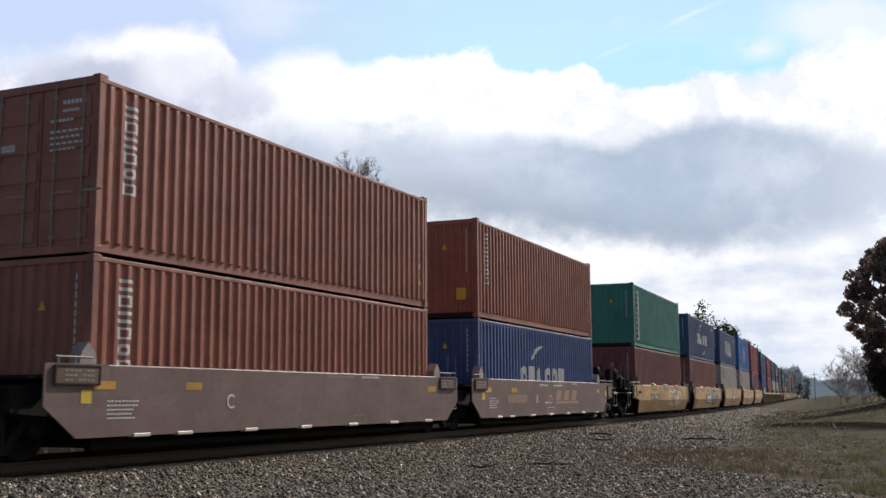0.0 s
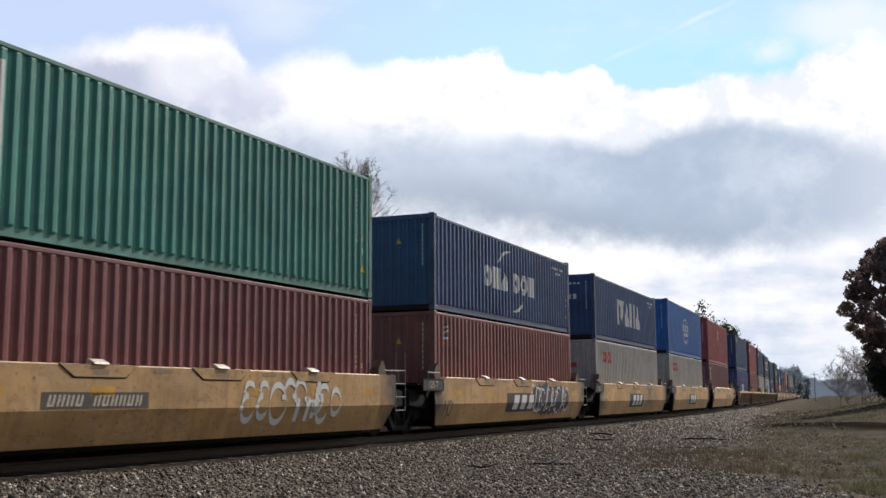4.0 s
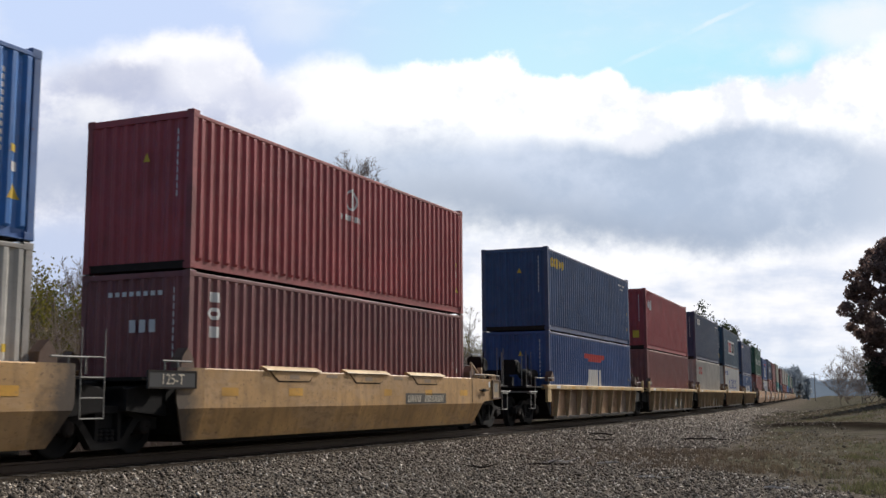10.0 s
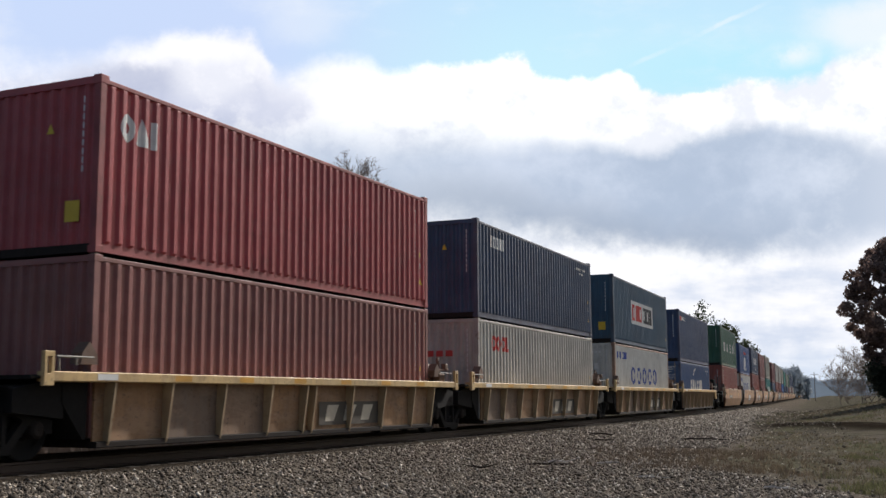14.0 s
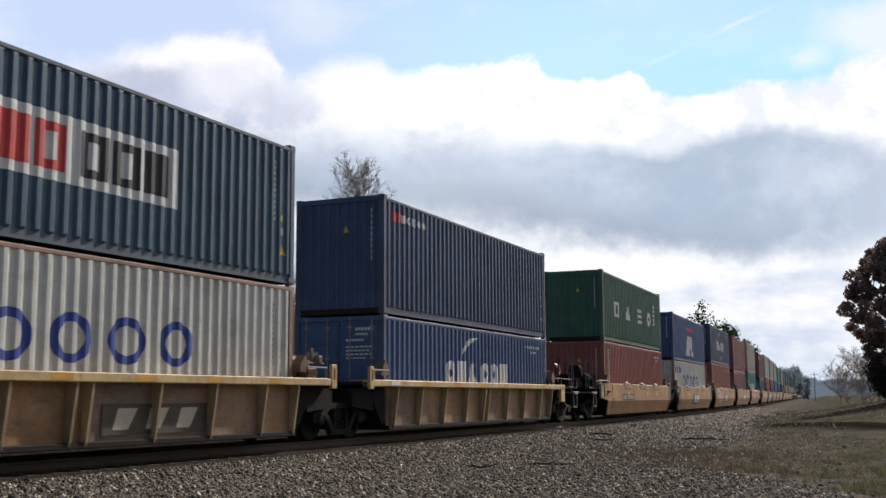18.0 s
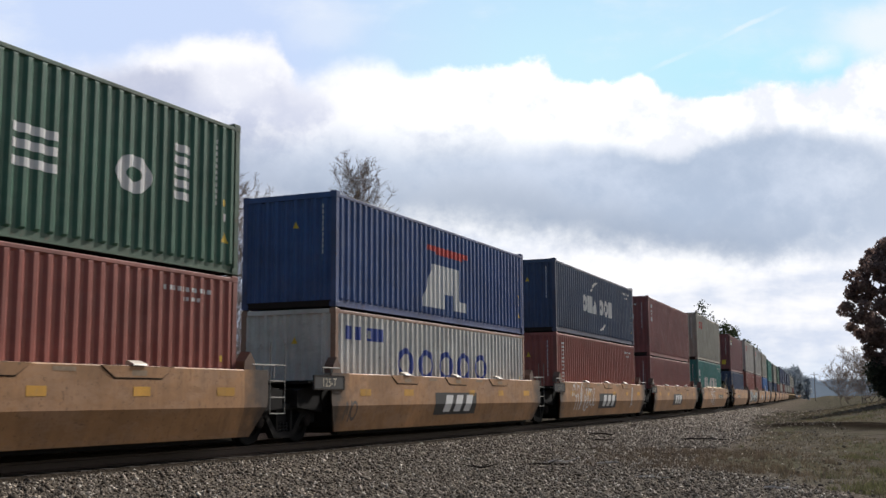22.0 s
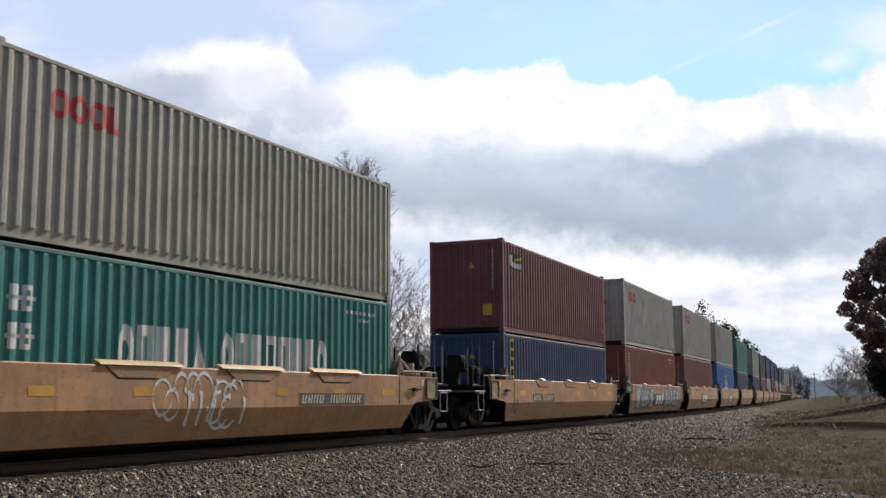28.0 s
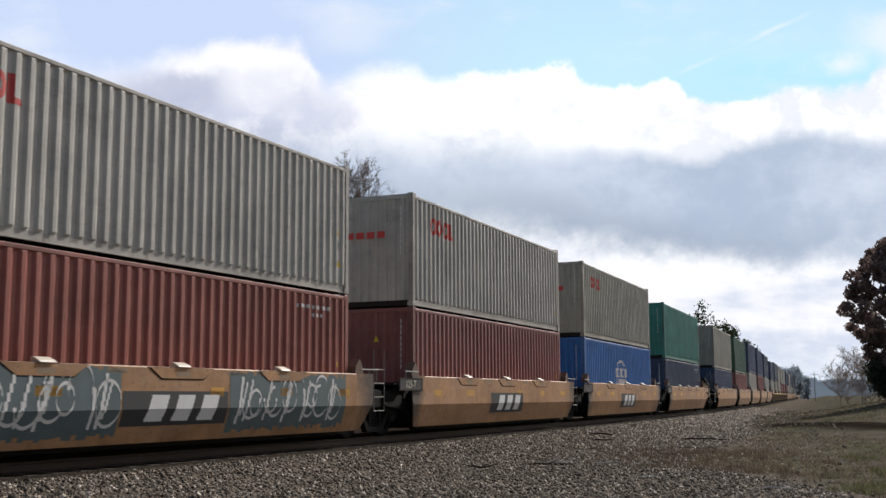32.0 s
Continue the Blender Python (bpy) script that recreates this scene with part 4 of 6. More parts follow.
def ladder_build(x, y, z0, z1, w=0.40, n=5):
    b = Build()
    for s in (-1, 1):
        b.rod((x, y + s * w / 2, z0), (x, y + s * w / 2, z1), 0.010, 6)
    for i in range(n):
        z = z0 + 0.012 + 0.31 * i
        b.rod((x, y - w / 2, z), (x, y + w / 2, z), 0.012, 6)
    return b


def step_build(x, y, z0, z1, w=0.42):
    b = Build()
    b.box(x - 0.13, x + 0.02, y - w / 2 - 0.02, y + w / 2 + 0.02, z1 - 0.012, z1 + 0.012, 0.004)
    for s in (-1, 1):
        b.box(x - 0.02, x, y + s * w / 2 - 0.015, y + s * w / 2 + 0.015, z0, z1, 0.004)
    b.box(x - 0.10, x, y - w / 2, y + w / 2, z0 - 0.012, z0 + 0.012, 0.004)
    return b


def sill_end(brown, sx, sy, coupler=False):
    """The sill's end beyond the well, cut away below over the wheels."""
    b = Build()

    def plate(pts, slope):
        n, k = len(b.v), len(pts)
        for inner in (0.0, 0.03):
            for y, z in pts:
                x = SILL - inner - ((CREASE - z) * 0.16 / (CREASE - LOW) if slope else 0.0)
                b.v.append((sx * x, sy * y, z))
        for i in range(k):
            j = (i + 1) % k
            b.f.append((n + i, n + j, n + k + j, n + k + i))
        b.f += [tuple(n + i for i in range(k)), tuple(n + k + i for i in reversed(range(k)))]
    if brown:
        if not coupler:
            plate([(F - 0.12, 0.33), (F + 0.55, 0.33), (F + 1.22, 0.80), (F + 1.22, TOP - 0.03), (F + 1.19, TOP), (F - 0.12, TOP)], False)
            return b
        out = 1.74
        plate([(F - 0.12, 0.33), (F + 0.45, 0.33), (F + 0.95, 0.80), (F + out, 0.84), (F + out, TOP - 0.03), (F + out - 0.03, TOP), (F - 0.12, TOP)], False)
    elif coupler:
        plate([(F - 0.12, CREASE), (F + 0.66, CREASE), (F + 0.80, 0.79), (F + 1.30, 0.82), (F + 1.96, 0.85), (F + 1.96, TOP - 0.05), (F + 1.94, TOP - 0.03), (F - 0.12, TOP)], False)
        plate([(F - 0.12, LOW), (F + 0.30, LOW), (F + 0.52, 0.50), (F + 0.66, CREASE), (F - 0.12, CREASE)], True)
    else:
        plate([(F - 0.12, CREASE), (F + 0.60, CREASE), (F + 0.64, 0.86), (F + 0.64, TOP - 0.02), (F + 0.62, TOP), (F - 0.12, TOP)], False)
        plate([(F - 0.12, LOW), (F + 0.26, LOW), (F + 0.42, 0.44), (F + 0.60, CREASE), (F - 0.12, CREASE)], True)
    return b


def well_car(style, paint, near_coupler, far_coupler, letter="", seed=0):
    """One unit of an articulated well car; its middle at the origin, rail tops at z = 0."""
    c = new("well_car")
    rnd = random.Random(seed)
    ribbed, brown = style == "ribbed", style == "brown"
    top = 1.31 if ribbed else TOP
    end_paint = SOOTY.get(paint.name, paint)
    for sx in (1, -1):
        if ribbed:
            part("top_chord", shared(("top_chord", sx), lambda: Build().box(sx * 1.25, sx * SILL, N - 1.13, F + 1.13, 1.16, top, 0.015), CHORD), CHORD, c, "cream top chord")
            edges = [N + 0.05, -5.8, -4.4, -2.9, -1.4, -0.12, 0.22, 1.8, 3.3, 4.85, 5.95, F - 0.05]
            for k, (ya, yb) in enumerate(zip(edges, edges[1:])):
                part("panel", shared(("panel", sx, k), lambda: Build().along_y([(sx * 1.22, 0.26), (sx * 1.25, 0.26), (sx * 1.27, 1.16), (sx * 1.22, 1.16)], ya, yb), paint), paint, c)
            part("bottom_chord", shared(("bottom_chord", sx), lambda: Build().box(sx * 1.18, sx * 1.34, N + 0.05, F - 0.05, 0.16, 0.26, 0.015), DARK), paint, c)
            for yy in (-5.8, -4.4, -2.9, -1.4, -0.12, 0.22, 1.8, 3.3, 4.85, 5.95):
                rib = part("rib", shared(("rib", sx), lambda: Build().along_y([(sx * 1.26, 0.26), (sx * 1.34, 0.20), (sx * 1.36, 0.26), (sx * 1.48, 1.16), (sx * 1.26, 1.16)], -0.025, 0.025), RIB), RIB, c, "", pose(0, yy, 0))
        else:
            lo = 0.20
            prof = [(sx * 1.23, lo), (sx * 1.34, lo), (sx * SILL, CREASE), (sx * SILL, top - 0.02), (sx * (SILL - 0.02), top), (sx * 1.25, top), (sx * 1.25, top - 0.04), (sx * 1.46, top - 0.04), (sx * 1.46, CREASE)]
            if brown:
                prof = [(sx * 1.40, 0.33), (sx * SILL, 0.33), (sx * SILL, top - 0.02), (sx * (SILL - 0.02), top), (sx * 1.25, top), (sx * 1.25, top - 0.04), (sx * 1.46, top - 0.04)]
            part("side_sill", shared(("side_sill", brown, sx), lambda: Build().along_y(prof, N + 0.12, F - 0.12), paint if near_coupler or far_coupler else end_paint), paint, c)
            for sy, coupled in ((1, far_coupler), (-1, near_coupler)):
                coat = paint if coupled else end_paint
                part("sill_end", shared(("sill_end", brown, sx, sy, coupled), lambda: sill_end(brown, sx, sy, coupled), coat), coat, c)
            part("well_floor_edge", shared(("well_floor_edge", sx), lambda: Build().box(sx * 1.06, sx * 1.22, N + 0.1, F - 0.1, 0.12, 0.22, 0.02), GRIME), GRIME, c)
            if not brown:
                for yy in (-3.08, 0.02, 3.12):  # hinged flaps with a bent catch above each
                    part("flap", shared(("flap", sx), lambda: Build().along_x([(-0.85, top - 0.012), (-0.55, top - 0.19), (0.55, top - 0.19), (0.85, top - 0.012)], sx * SILL, sx * (SILL + 0.012)), paint), paint, c, "", pose(0, yy, 0))
                    if sx == 1:
                        part("flap_seam", shared("flap_seam", lambda: Build().along_x([(-0.895, top - 0.006), (-0.575, top - 0.212), (0.56, top - 0.212), (0.86, top - 0.006)], SILL, SILL + 0.004), DARK), DARK, c, "", pose(0, yy, 0))
                        part("stencil_patch", shared("stencil_patch_a", lambda: Build().poly([(SILL + 0.014, -0.18, top - 0.16), (SILL + 0.014, 0.18, top - 0.16), (SILL + 0.014, 0.18, top - 0.07), (SILL + 0.014, -0.18, top - 0.07)]), PATCH), PATCH, c, "", pose(0, yy, 0))
                        if yy < 3:
                            part("stencil_patch", shared("stencil_patch_b", lambda: Build().poly([(SILL + 0.004, 1.25, top - 0.11), (SILL + 0.004, 1.72, top - 0.11), (SILL + 0.004, 1.72, top - 0.045), (SILL + 0.004, 1.25, top - 0.045)]), PATCH), PATCH, c, "", pose(0, yy, 0))
                    wide = seed in (6, 16)
                    part("catch", shared(("catch", sx, wide), lambda: Build().along_y([(sx * 1.36, top), (sx * 1.50, top + 0.015), (sx * 1.54, top + 0.005), (sx * 1.52, top + 0.03), (sx * 1.40, top + 0.085), (sx * 1.36, top + 0.085)], -1.01 if wide else -0.16, 1.01 if wide else 0.16), CHORD if wide else BRIGHT), CHORD if wide else BRIGHT, c, "pale worn metal catch", pose(0, yy, 0))
            else:
                for yy in (-5.2, -4.1, -2.16, -0.25, 1.69, 3.63, 5.5):
                    part("foot_bracket", shared(("foot_bracket", sx), lambda: Build().box(sx * 1.42, sx * (SILL + 0.03), -0.2, 0.2, 0.31, 0.37, 0.01), BRIGHT), BRIGHT, c, "", pose(0, yy, 0))
    part("well_floor", shared("well_floor", lambda: Build().box(-1.15, 1.15, N + 0.15, N + 1.2, 0.16, 0.30, 0.02).box(-1.15, 1.15, F - 1.2, F - 0.15, 0.16, 0.30, 0.02).box(-1.15, 1.15, -0.5, 0.5, 0.16, 0.28, 0.02).box(-0.2, 0.2, N + 0.2, F - 0.2, 0.16, 0.24, 0.02), DARK), DARK, c)
    for sy, coupler in ((-1, near_coupler), (1, far_coupler)):
        e = sy * F
        part("bulkhead", shared(("bulkhead", sy), lambda: Build().along_x([(sy * (F + 0.08), 0.30), (sy * (F + 0.16), 0.30), (sy * (F + 0.60), 0.85), (sy * (F + 0.60), 1.28), (sy * (F + 0.08), 1.28)], -1.24, 1.24), GRIME), GRIME, c)
        reach = 3.35 if coupler else 1.62
        part("centre_sill", shared(("centre_sill", sy, coupler), lambda: Build().box(-0.42, 0.42, sy * (F + 0.5), sy * (F + reach), 0.84, 1.20, 0.03).box(-1.15, 1.15, sy * (F + 1.25), sy * (F + 1.55), 0.86, 1.10, 0.03), GRIME), GRIME, c)
        part("end_deck", shared(("end_deck", sy, coupler), lambda: Build().box(-1.36, 1.36, sy * (F + 0.62), sy * (F + (3.0 if coupler else 1.35)), 1.20, 1.25, 0.01), GRIME), GRIME, c)
        if coupler and not brown and not ribbed:
            # a framed panel with a sign at the sill's end, a seam, a lever, and brackets with a pipe on top
            panel = part("end_plate", shared(("end_panel_framed", sy), lambda: Build().box(1.502, 1.52, e + sy * 1.34, e + sy * 1.95, 0.86, 1.39, 0.004), RIB), RIB, c, "pale framed end panel")
            part("plate_frame", shared(("end_panel_rim", sy), lambda: Build().box(1.52, 1.545, e + sy * 1.34, e + sy * 1.95, 0.86, 0.90, 0.004).box(1.52, 1.545, e + sy * 1.34, e + sy * 1.95, 1.36, 1.39, 0.004).box(1.52, 1.545, e + sy * 1.34, e + sy * 1.37, 0.90, 1.36, 0.004).box(1.52, 1.545, e + sy * 1.92, e + sy * 1.95, 0.90, 1.36, 0.004), RUST), RUST, panel, "rusty angle-iron frame")
            part("sign", shared(("end_panel_sign", sy), lambda: Build().box(1.52, 1.526, e + sy * 1.52, e + sy * 1.76, 1.05 if sy == 1 else 1.13, 1.29, 0.002), LADDER), LADDER, panel, "small grey sign")
            part("seam", shared(("end_seam", sy), lambda: Build().box(SILL, SILL + 0.005, e - sy * 0.10, e - sy * 0.07, 0.76, top - 0.03, 0.001), DARK), DARK, c)
            part("lever", shared(("end_lever", sy), lambda: Build().rod((1.54, e + sy * 0.35, 1.10), (1.54, e + sy * 1.0, 1.10), 0.016, 6).box(1.50, 1.57, e + sy * 0.60, e + sy * 0.76, 1.06, 1.14, 0.01), GRIME), GRIME, c)
            part("notice", shared(("end_notice", sy), lambda: Build().box(1.50, 1.506, e + sy * 1.12, e + sy * 1.24, 1.18, 1.34, 0.001), MARK_WHITE if sy == 1 else MARK_YELLOW), MARK_WHITE, c, "small pale label")
            for k in range(3):
                q = 1.50 + 0.13 * k
                part("end_bracket", shared(("pipe_bracket", sy, k), lambda: Build().box(1.36, 1.46, e + sy * q, e + sy * (q + 0.04), top - 0.05, top + 0.10, 0.006), RIB), RIB, c)
            part("pipe", shared(("end_pipe", sy), lambda: Build().rod((1.41, e + sy * 0.30, top + 0.10), (1.41, e + sy * 1.80, top + 0.10), 0.024, 8), RIB), RIB, c)
            if sy == 1:
                part("guide_frame", shared(("guide_frame", sy), lambda: Build().rod((1.36, e + sy * 0.25, top), (1.36, e + sy * 0.16, top + 0.42), 0.03, 6).rod((1.36, e + sy * 0.16, top + 0.42), (1.36, e + sy * 0.72, top + 0.12), 0.03, 6).box(1.30, 1.42, e + sy * 0.25, e + sy * 1.15, top + 0.02, top + 0.07, 0.01).box(1.30, 1.42, e + sy * 0.78, e + sy * 0.86, top + 0.06, top + 0.30, 0.01), RIB), RIB, c, "dusty tan guide frame")
        elif brown or (sy == -1 and not ribbed):
            ya, yb, za, zb = (1.02, 1.70, 0.88, 1.36) if brown and coupler else (0.10, 1.05, 1.11, 1.405) if brown else (0.15, 1.42, 1.07, 1.37)
            plate = part("end_plate", shared(("end_plate", sy, brown, coupler), lambda: Build().box(1.502, 1.53, e + sy * ya, e + sy * yb, za, zb, 0.004), RUST if brown else MARK_BLACK), RUST if brown else MARK_BLACK, c, "riveted end plate")
            part("plate_frame", shared(("plate_frame", sy, brown, coupler), lambda: Build().box(1.53, 1.536, e + sy * ya, e + sy * yb, za, za + 0.03, 0.001).box(1.53, 1.536, e + sy * ya, e + sy * yb, zb - 0.03, zb, 0.001).box(1.53, 1.536, e + sy * ya, e + sy * (ya + 0.03), za + 0.03, zb - 0.03, 0.001).box(1.53, 1.536, e + sy * (yb - 0.03), e + sy * yb, za + 0.03, zb - 0.03, 0.001), DARK), DARK, plate)
            if not brown:
                cu = bpy.data.curves.new("capacity_lettering", "FONT")
                cu.body, cu.size, cu.extrude, cu.align_x = "125-T", 0.25, 0.001, "CENTER"
                cu.materials.append(LADDER if seed % 3 == 2 else CREAM)
                ob = new("capacity_lettering", cu)
                ob.parent = c
                ob.matrix_basis = pose(1.535, e + sy * 0.80, za + 0.07, 90, 0, 90)
                tagged(ob, "worn pale capacity lettering")
            elif not coupler:
                rows = Build()
                for k in range(3):
                    for q in range(7):
                        if (k + q) % 5 != 4:
                            rows.box(1.53, 1.533, e + sy * (0.24 + 0.09 * q), e + sy * (0.30 + 0.09 * q), 1.17 + 0.07 * k, 1.20 + 0.07 * k, 0.001)
                tagged(part("stencil_marking", shared(("plate_rows", sy), lambda: rows, LADDER), LADDER, plate), kind="stuff")
            if brown and coupler and sy == 1:
                part("notice", flat_decal([(F + 0.70, F + 0.90, 0.92, 1.14, 0.92, 1.14)]), MARK_YELLOW, c, "small yellow label")
        elif ribbed and coupler:
            part("end_bracket", shared(("end_bracket", sy), lambda: Build().box(1.40, 1.49, e + sy * 0.72, e + sy * 1.13, 0.74, 1.16, 0.01), CHORD), CHORD, c, "cream bracket plate under the chord's end")
        elif ribbed:
            if sy == 1:
                part("brake_gear", shared("joint_brake_gear", lambda: Build().lathe([(F + 0.20, 0.02), (F + 0.22, 0.15), (F + 0.75, 0.17), (F + 0.80, 0.12), (F + 1.0, 0.10), (F + 1.0, 0.02)], (0.95, 0, 1.62), "y", 18).box(0.70, 1.15, F + 0.25, F + 0.60, 1.25, 1.50, 0.03).box(1.0, 1.06, F + 0.95, F + 1.02, 1.30, 1.95, 0.01).box(1.18, 1.40, F + 0.30, F + 0.62, 1.31, 1.52, 0.02).rod((1.30, F + 0.15, 1.62), (1.30, F + 1.05, 1.62), 0.022, 6).rod((1.30, F + 0.62, 1.33), (1.12, F + 0.85, 1.85), 0.03, 6).box(1.22, 1.36, F + 0.78, F + 0.90, 1.62, 1.78, 0.02), RUST), RUST, c, "rusty brake cylinder on the car's end")
            part("end_bracket", shared(("end_bracket_up", sy), lambda: Build().box(1.44, 1.51, e + sy * 1.06, e + sy * 1.11, 1.10, 1.60, 0.008).box(1.44, 1.51, e + sy * 1.20, e + sy * 1.25, 1.10, 1.60, 0.008).box(1.44, 1.51, e + sy * 1.11, e + sy * 1.20, 1.52, 1.60, 0.008).box(1.44, 1.51, e + sy * 1.11, e + sy * 1.20, 1.10, 1.28, 0.008), CHORD), CHORD, c, "cream pierced upright bracket")
        # guide horn for the container's corner
        for sx in (1, -1):
            part("corner_guide", shared(("corner_guide", sx, sy, brown), lambda: Build().along_x([(e + sy * 0.03, top), (e + sy * 0.40, top), (e + sy * 0.36, top + 0.18), (e + sy * 0.22, top + 0.34), (e + sy * 0.05, top + 0.16)], sx * 1.16, sx * 1.38), BAR if brown else RUST), BAR if brown else RUST, c)
        part("grab_rail", shared(("grab_rail", sy), lambda: Build().rod((1.44, e + sy * 0.2, top + 0.10), (1.44, e + sy * 0.95, top + 0.10), 0.018, 6).rod((1.44, e + sy * 0.55, top - 0.03), (1.44, e + sy * 0.55, top + 0.10), 0.015, 6).rod((1.44, e + sy * 0.9, top - 0.15), (1.44, e + sy * 0.9, top + 0.10), 0.015, 6), LADDER), LADDER, c)
        if not coupler and sy == 1 and not ribbed:
            part("ladder", shared("ladder", lambda: ladder_build(1.40, F + 1.10, 0.60, 1.98, 0.50, 4), LADDER), LADDER, c, "grey tubular end ladder")
        if coupler:
            part("ladder", shared(("coupler_ladder", sy), lambda: ladder_build(1.30, e + sy * 2.55, 1.25, 2.35, 0.5, 1), LADDER), LADDER, c)
            part("step", shared(("step", sy), lambda: step_build(1.44, e + sy * 2.55, 0.55, 1.02), LADDER), LADDER, c, "pale edged end step")
            part("crossover_platform", shared(("crossover_platform", sy), lambda: Build().box(-1.35, 1.46, e + sy * 2.2, e + sy * 2.98, 1.05, 1.09, 0.01).rod((1.40, e + sy * 1.2, 1.52), (1.40, e + sy * 2.2, 1.52), 0.016, 6).rod((1.40, e + sy * 2.2, 1.09), (1.40, e + sy * 2.2, 1.52), 0.016, 6), LADDER), LADDER, c, "worn grey end platform with a rail")
            red = ribbed and sy == 1
            hb = BRAKE_RED if red else GRIME
            part("hand_brake", shared(("hand_brake", sy, red), lambda: Build().box(0.40, 0.85, e + sy * 2.18, e + sy * 2.52, 1.62, 2.10, 0.06).box(0.45, 0.7, e + sy * 2.25, e + sy * 2.45, 1.25, 1.56, 0.02).lathe([(0.86, 0.015), (0.86, 0.03), (0.88, 0.17), (0.90, 0.19), (0.92, 0.17), (0.90, 0.03), (0.91, 0.015)], (0, e + sy * 2.35, 1.85), "x", 18), hb), hb, c)
            part("air_reservoir", shared(("air_reservoir", sy), lambda: Build().lathe([(e + sy * 0.22, 0.02), (e + sy * 0.25, 0.12), (e + sy * 0.34, 0.17), (e + sy * 1.55, 0.17), (e + sy * 1.64, 0.12), (e + sy * 1.67, 0.02)], (0.75, 0, 1.66), "y", 20).box(0.65, 0.85, e + sy * 0.45, e + sy * 0.55, 1.25, 1.52, 0.02).box(0.65, 0.85, e + sy * 1.3, e + sy * 1.4, 1.25, 1.52, 0.02), GRIME), GRIME, c)
            part("brake_valve", shared(("brake_valve", sy), lambda: Build().box(-0.75, 0.1, e + sy * 0.9, e + sy * 1.5, 1.25, 1.80, 0.06), GRIME), GRIME, c)
            for px, py2, pz in ((0.2, 2.2, 2.2), (-0.7, 2.4, 2.3), (1.05, 1.85, 2.25)):
                part("stanchion", shared(("stanchion", sy, px), lambda: Build().rod((px, e + sy * py2, 1.25), (px, e + sy * py2, pz), 0.022, 6), GRIME), GRIME, c)
            for px in (1.2, -1.2):
                part("end_handrail", shared(("end_handrail", sy, px), lambda: Build().rod((px, e + sy * 2.95, 1.25), (px, e + sy * 2.95, 2.25), 0.016, 6), LADDER), LADDER, c)
            part("coupler", shared(("coupler", sy), lambda: Build().box(-0.12, 0.12, e + sy * 3.2, e + sy * 3.72, 0.76, 1.0, 0.03).box(-0.2, 0.2, e + sy * 3.60, e + sy * 3.795, 0.72, 1.04, 0.05).rod((0.3, e + sy * 3.2, 0.8), (0.25, e + sy * 3.78, 0.5), 0.03, 6), DARK), DARK, c)
            truck(c, sy * (F + 1.98))
        else:
            # side bearings oversized in black, filling a gap that would lie in shade
            for sx in (1, -1):
                part("side_bearing", shared(("side_bearing", sx, sy), lambda: Build().along_x([(sy * (F + 0.55), 0.62), (sy * (F + 1.55), 0.72), (sy * (F + 1.55), 1.06), (sy * (F + 0.55), 1.22)], sx * 0.62, sx * 1.22), GRIME), GRIME, c)
            if sy == -1:
                truck(c, -PITCH_Y / 2)
    # small markings on the near side
    if ribbed:
        for i in range(7):
            y = -6.25 + i * 1.85
            b = Build()
            b.poly([(SILL + 0.004, y, 1.19), (SILL + 0.004, y + 0.45, 1.19), (SILL + 0.004, y + 0.45, 1.285), (SILL + 0.004, y, 1.285)])
            part("reflector_stripe", b, MARK_WHITE if i == 0 else ORANGE, c, "orange reflective strip")
    else:
        spots = ((-6.31, -5.83), (-4.1, -3.65), (5.5, 5.95)) if brown else ((-5.48, -4.97), (-3.27, -2.75), (0.79, 1.17), (3.0, 3.4), (5.16, 5.68))
        za, zb = (1.05, 1.18) if brown else (0.95, 1.10)
        for ya, yb in spots:
            part("reflector_stripe", car_decal([(ya, yb, za, zb, za, zb)]), ORANGE, c, "faded orange reflective patch")
        if brown:
            part("notice", flat_decal([(-6.57, -6.35, 0.84, 1.04, 0.84, 1.04)]), MARK_YELLOW, c, "small yellow label")
        if letter:
            cu = bpy.data.curves.new("letter", "FONT")
            cu.body, cu.size, cu.extrude = letter, 0.36, 0.001
            cu.materials.append(MARK_WHITE)
            ob = new("letter", cu)
            ob.parent = c
            ob.matrix_basis = pose(SILL + 0.005, -2.93 if letter == "C" else -1.79, 0.73, 90, 0, 90)
            tagged(ob, "white car letter")
        t = []
        for i in range(5):
            w = rnd.uniform(0.5, 0.8)
            t.append((-6.0, -6.0 + w, 0.86 - i * 0.065, 0.885 - i * 0.065, 0.86 - i * 0.065, 0.885 - i * 0.065))
        if brown:
            tagged(part("stencil_marking", flat_decal([u for r in t for u in blocks(r[0], r[1], r[2], r[3], 9, 0.35)]), MARK_WHITE, c), kind="stuff")
            for ya, yb, n in ((0.6, 1.75, 14), (2.1, 2.9, 9)):
                tagged(part("stencil_marking", flat_decal(blocks(ya, yb, 1.335, 1.375, n, 0.35)), LADDER if n > 10 else MARK_WHITE, c), kind="stuff")
            rim = [(1.75, 2.30, 0.35, 0.365, 0.35, 0.365), (1.75, 2.30, 0.525, 0.54, 0.525, 0.54), (1.75, 1.765, 0.365, 0.525, 0.365, 0.525), (2.285, 2.30, 0.365, 0.525, 0.365, 0.525)]
            part("stencil_frame", flat_decal(rim), LADDER, c)
    return c


PITCH_Y, COUPLED_Y = 15.74, 19.80
HC, ST = 2.845, 2.54
REST = 0.315  # height of the well's container supports
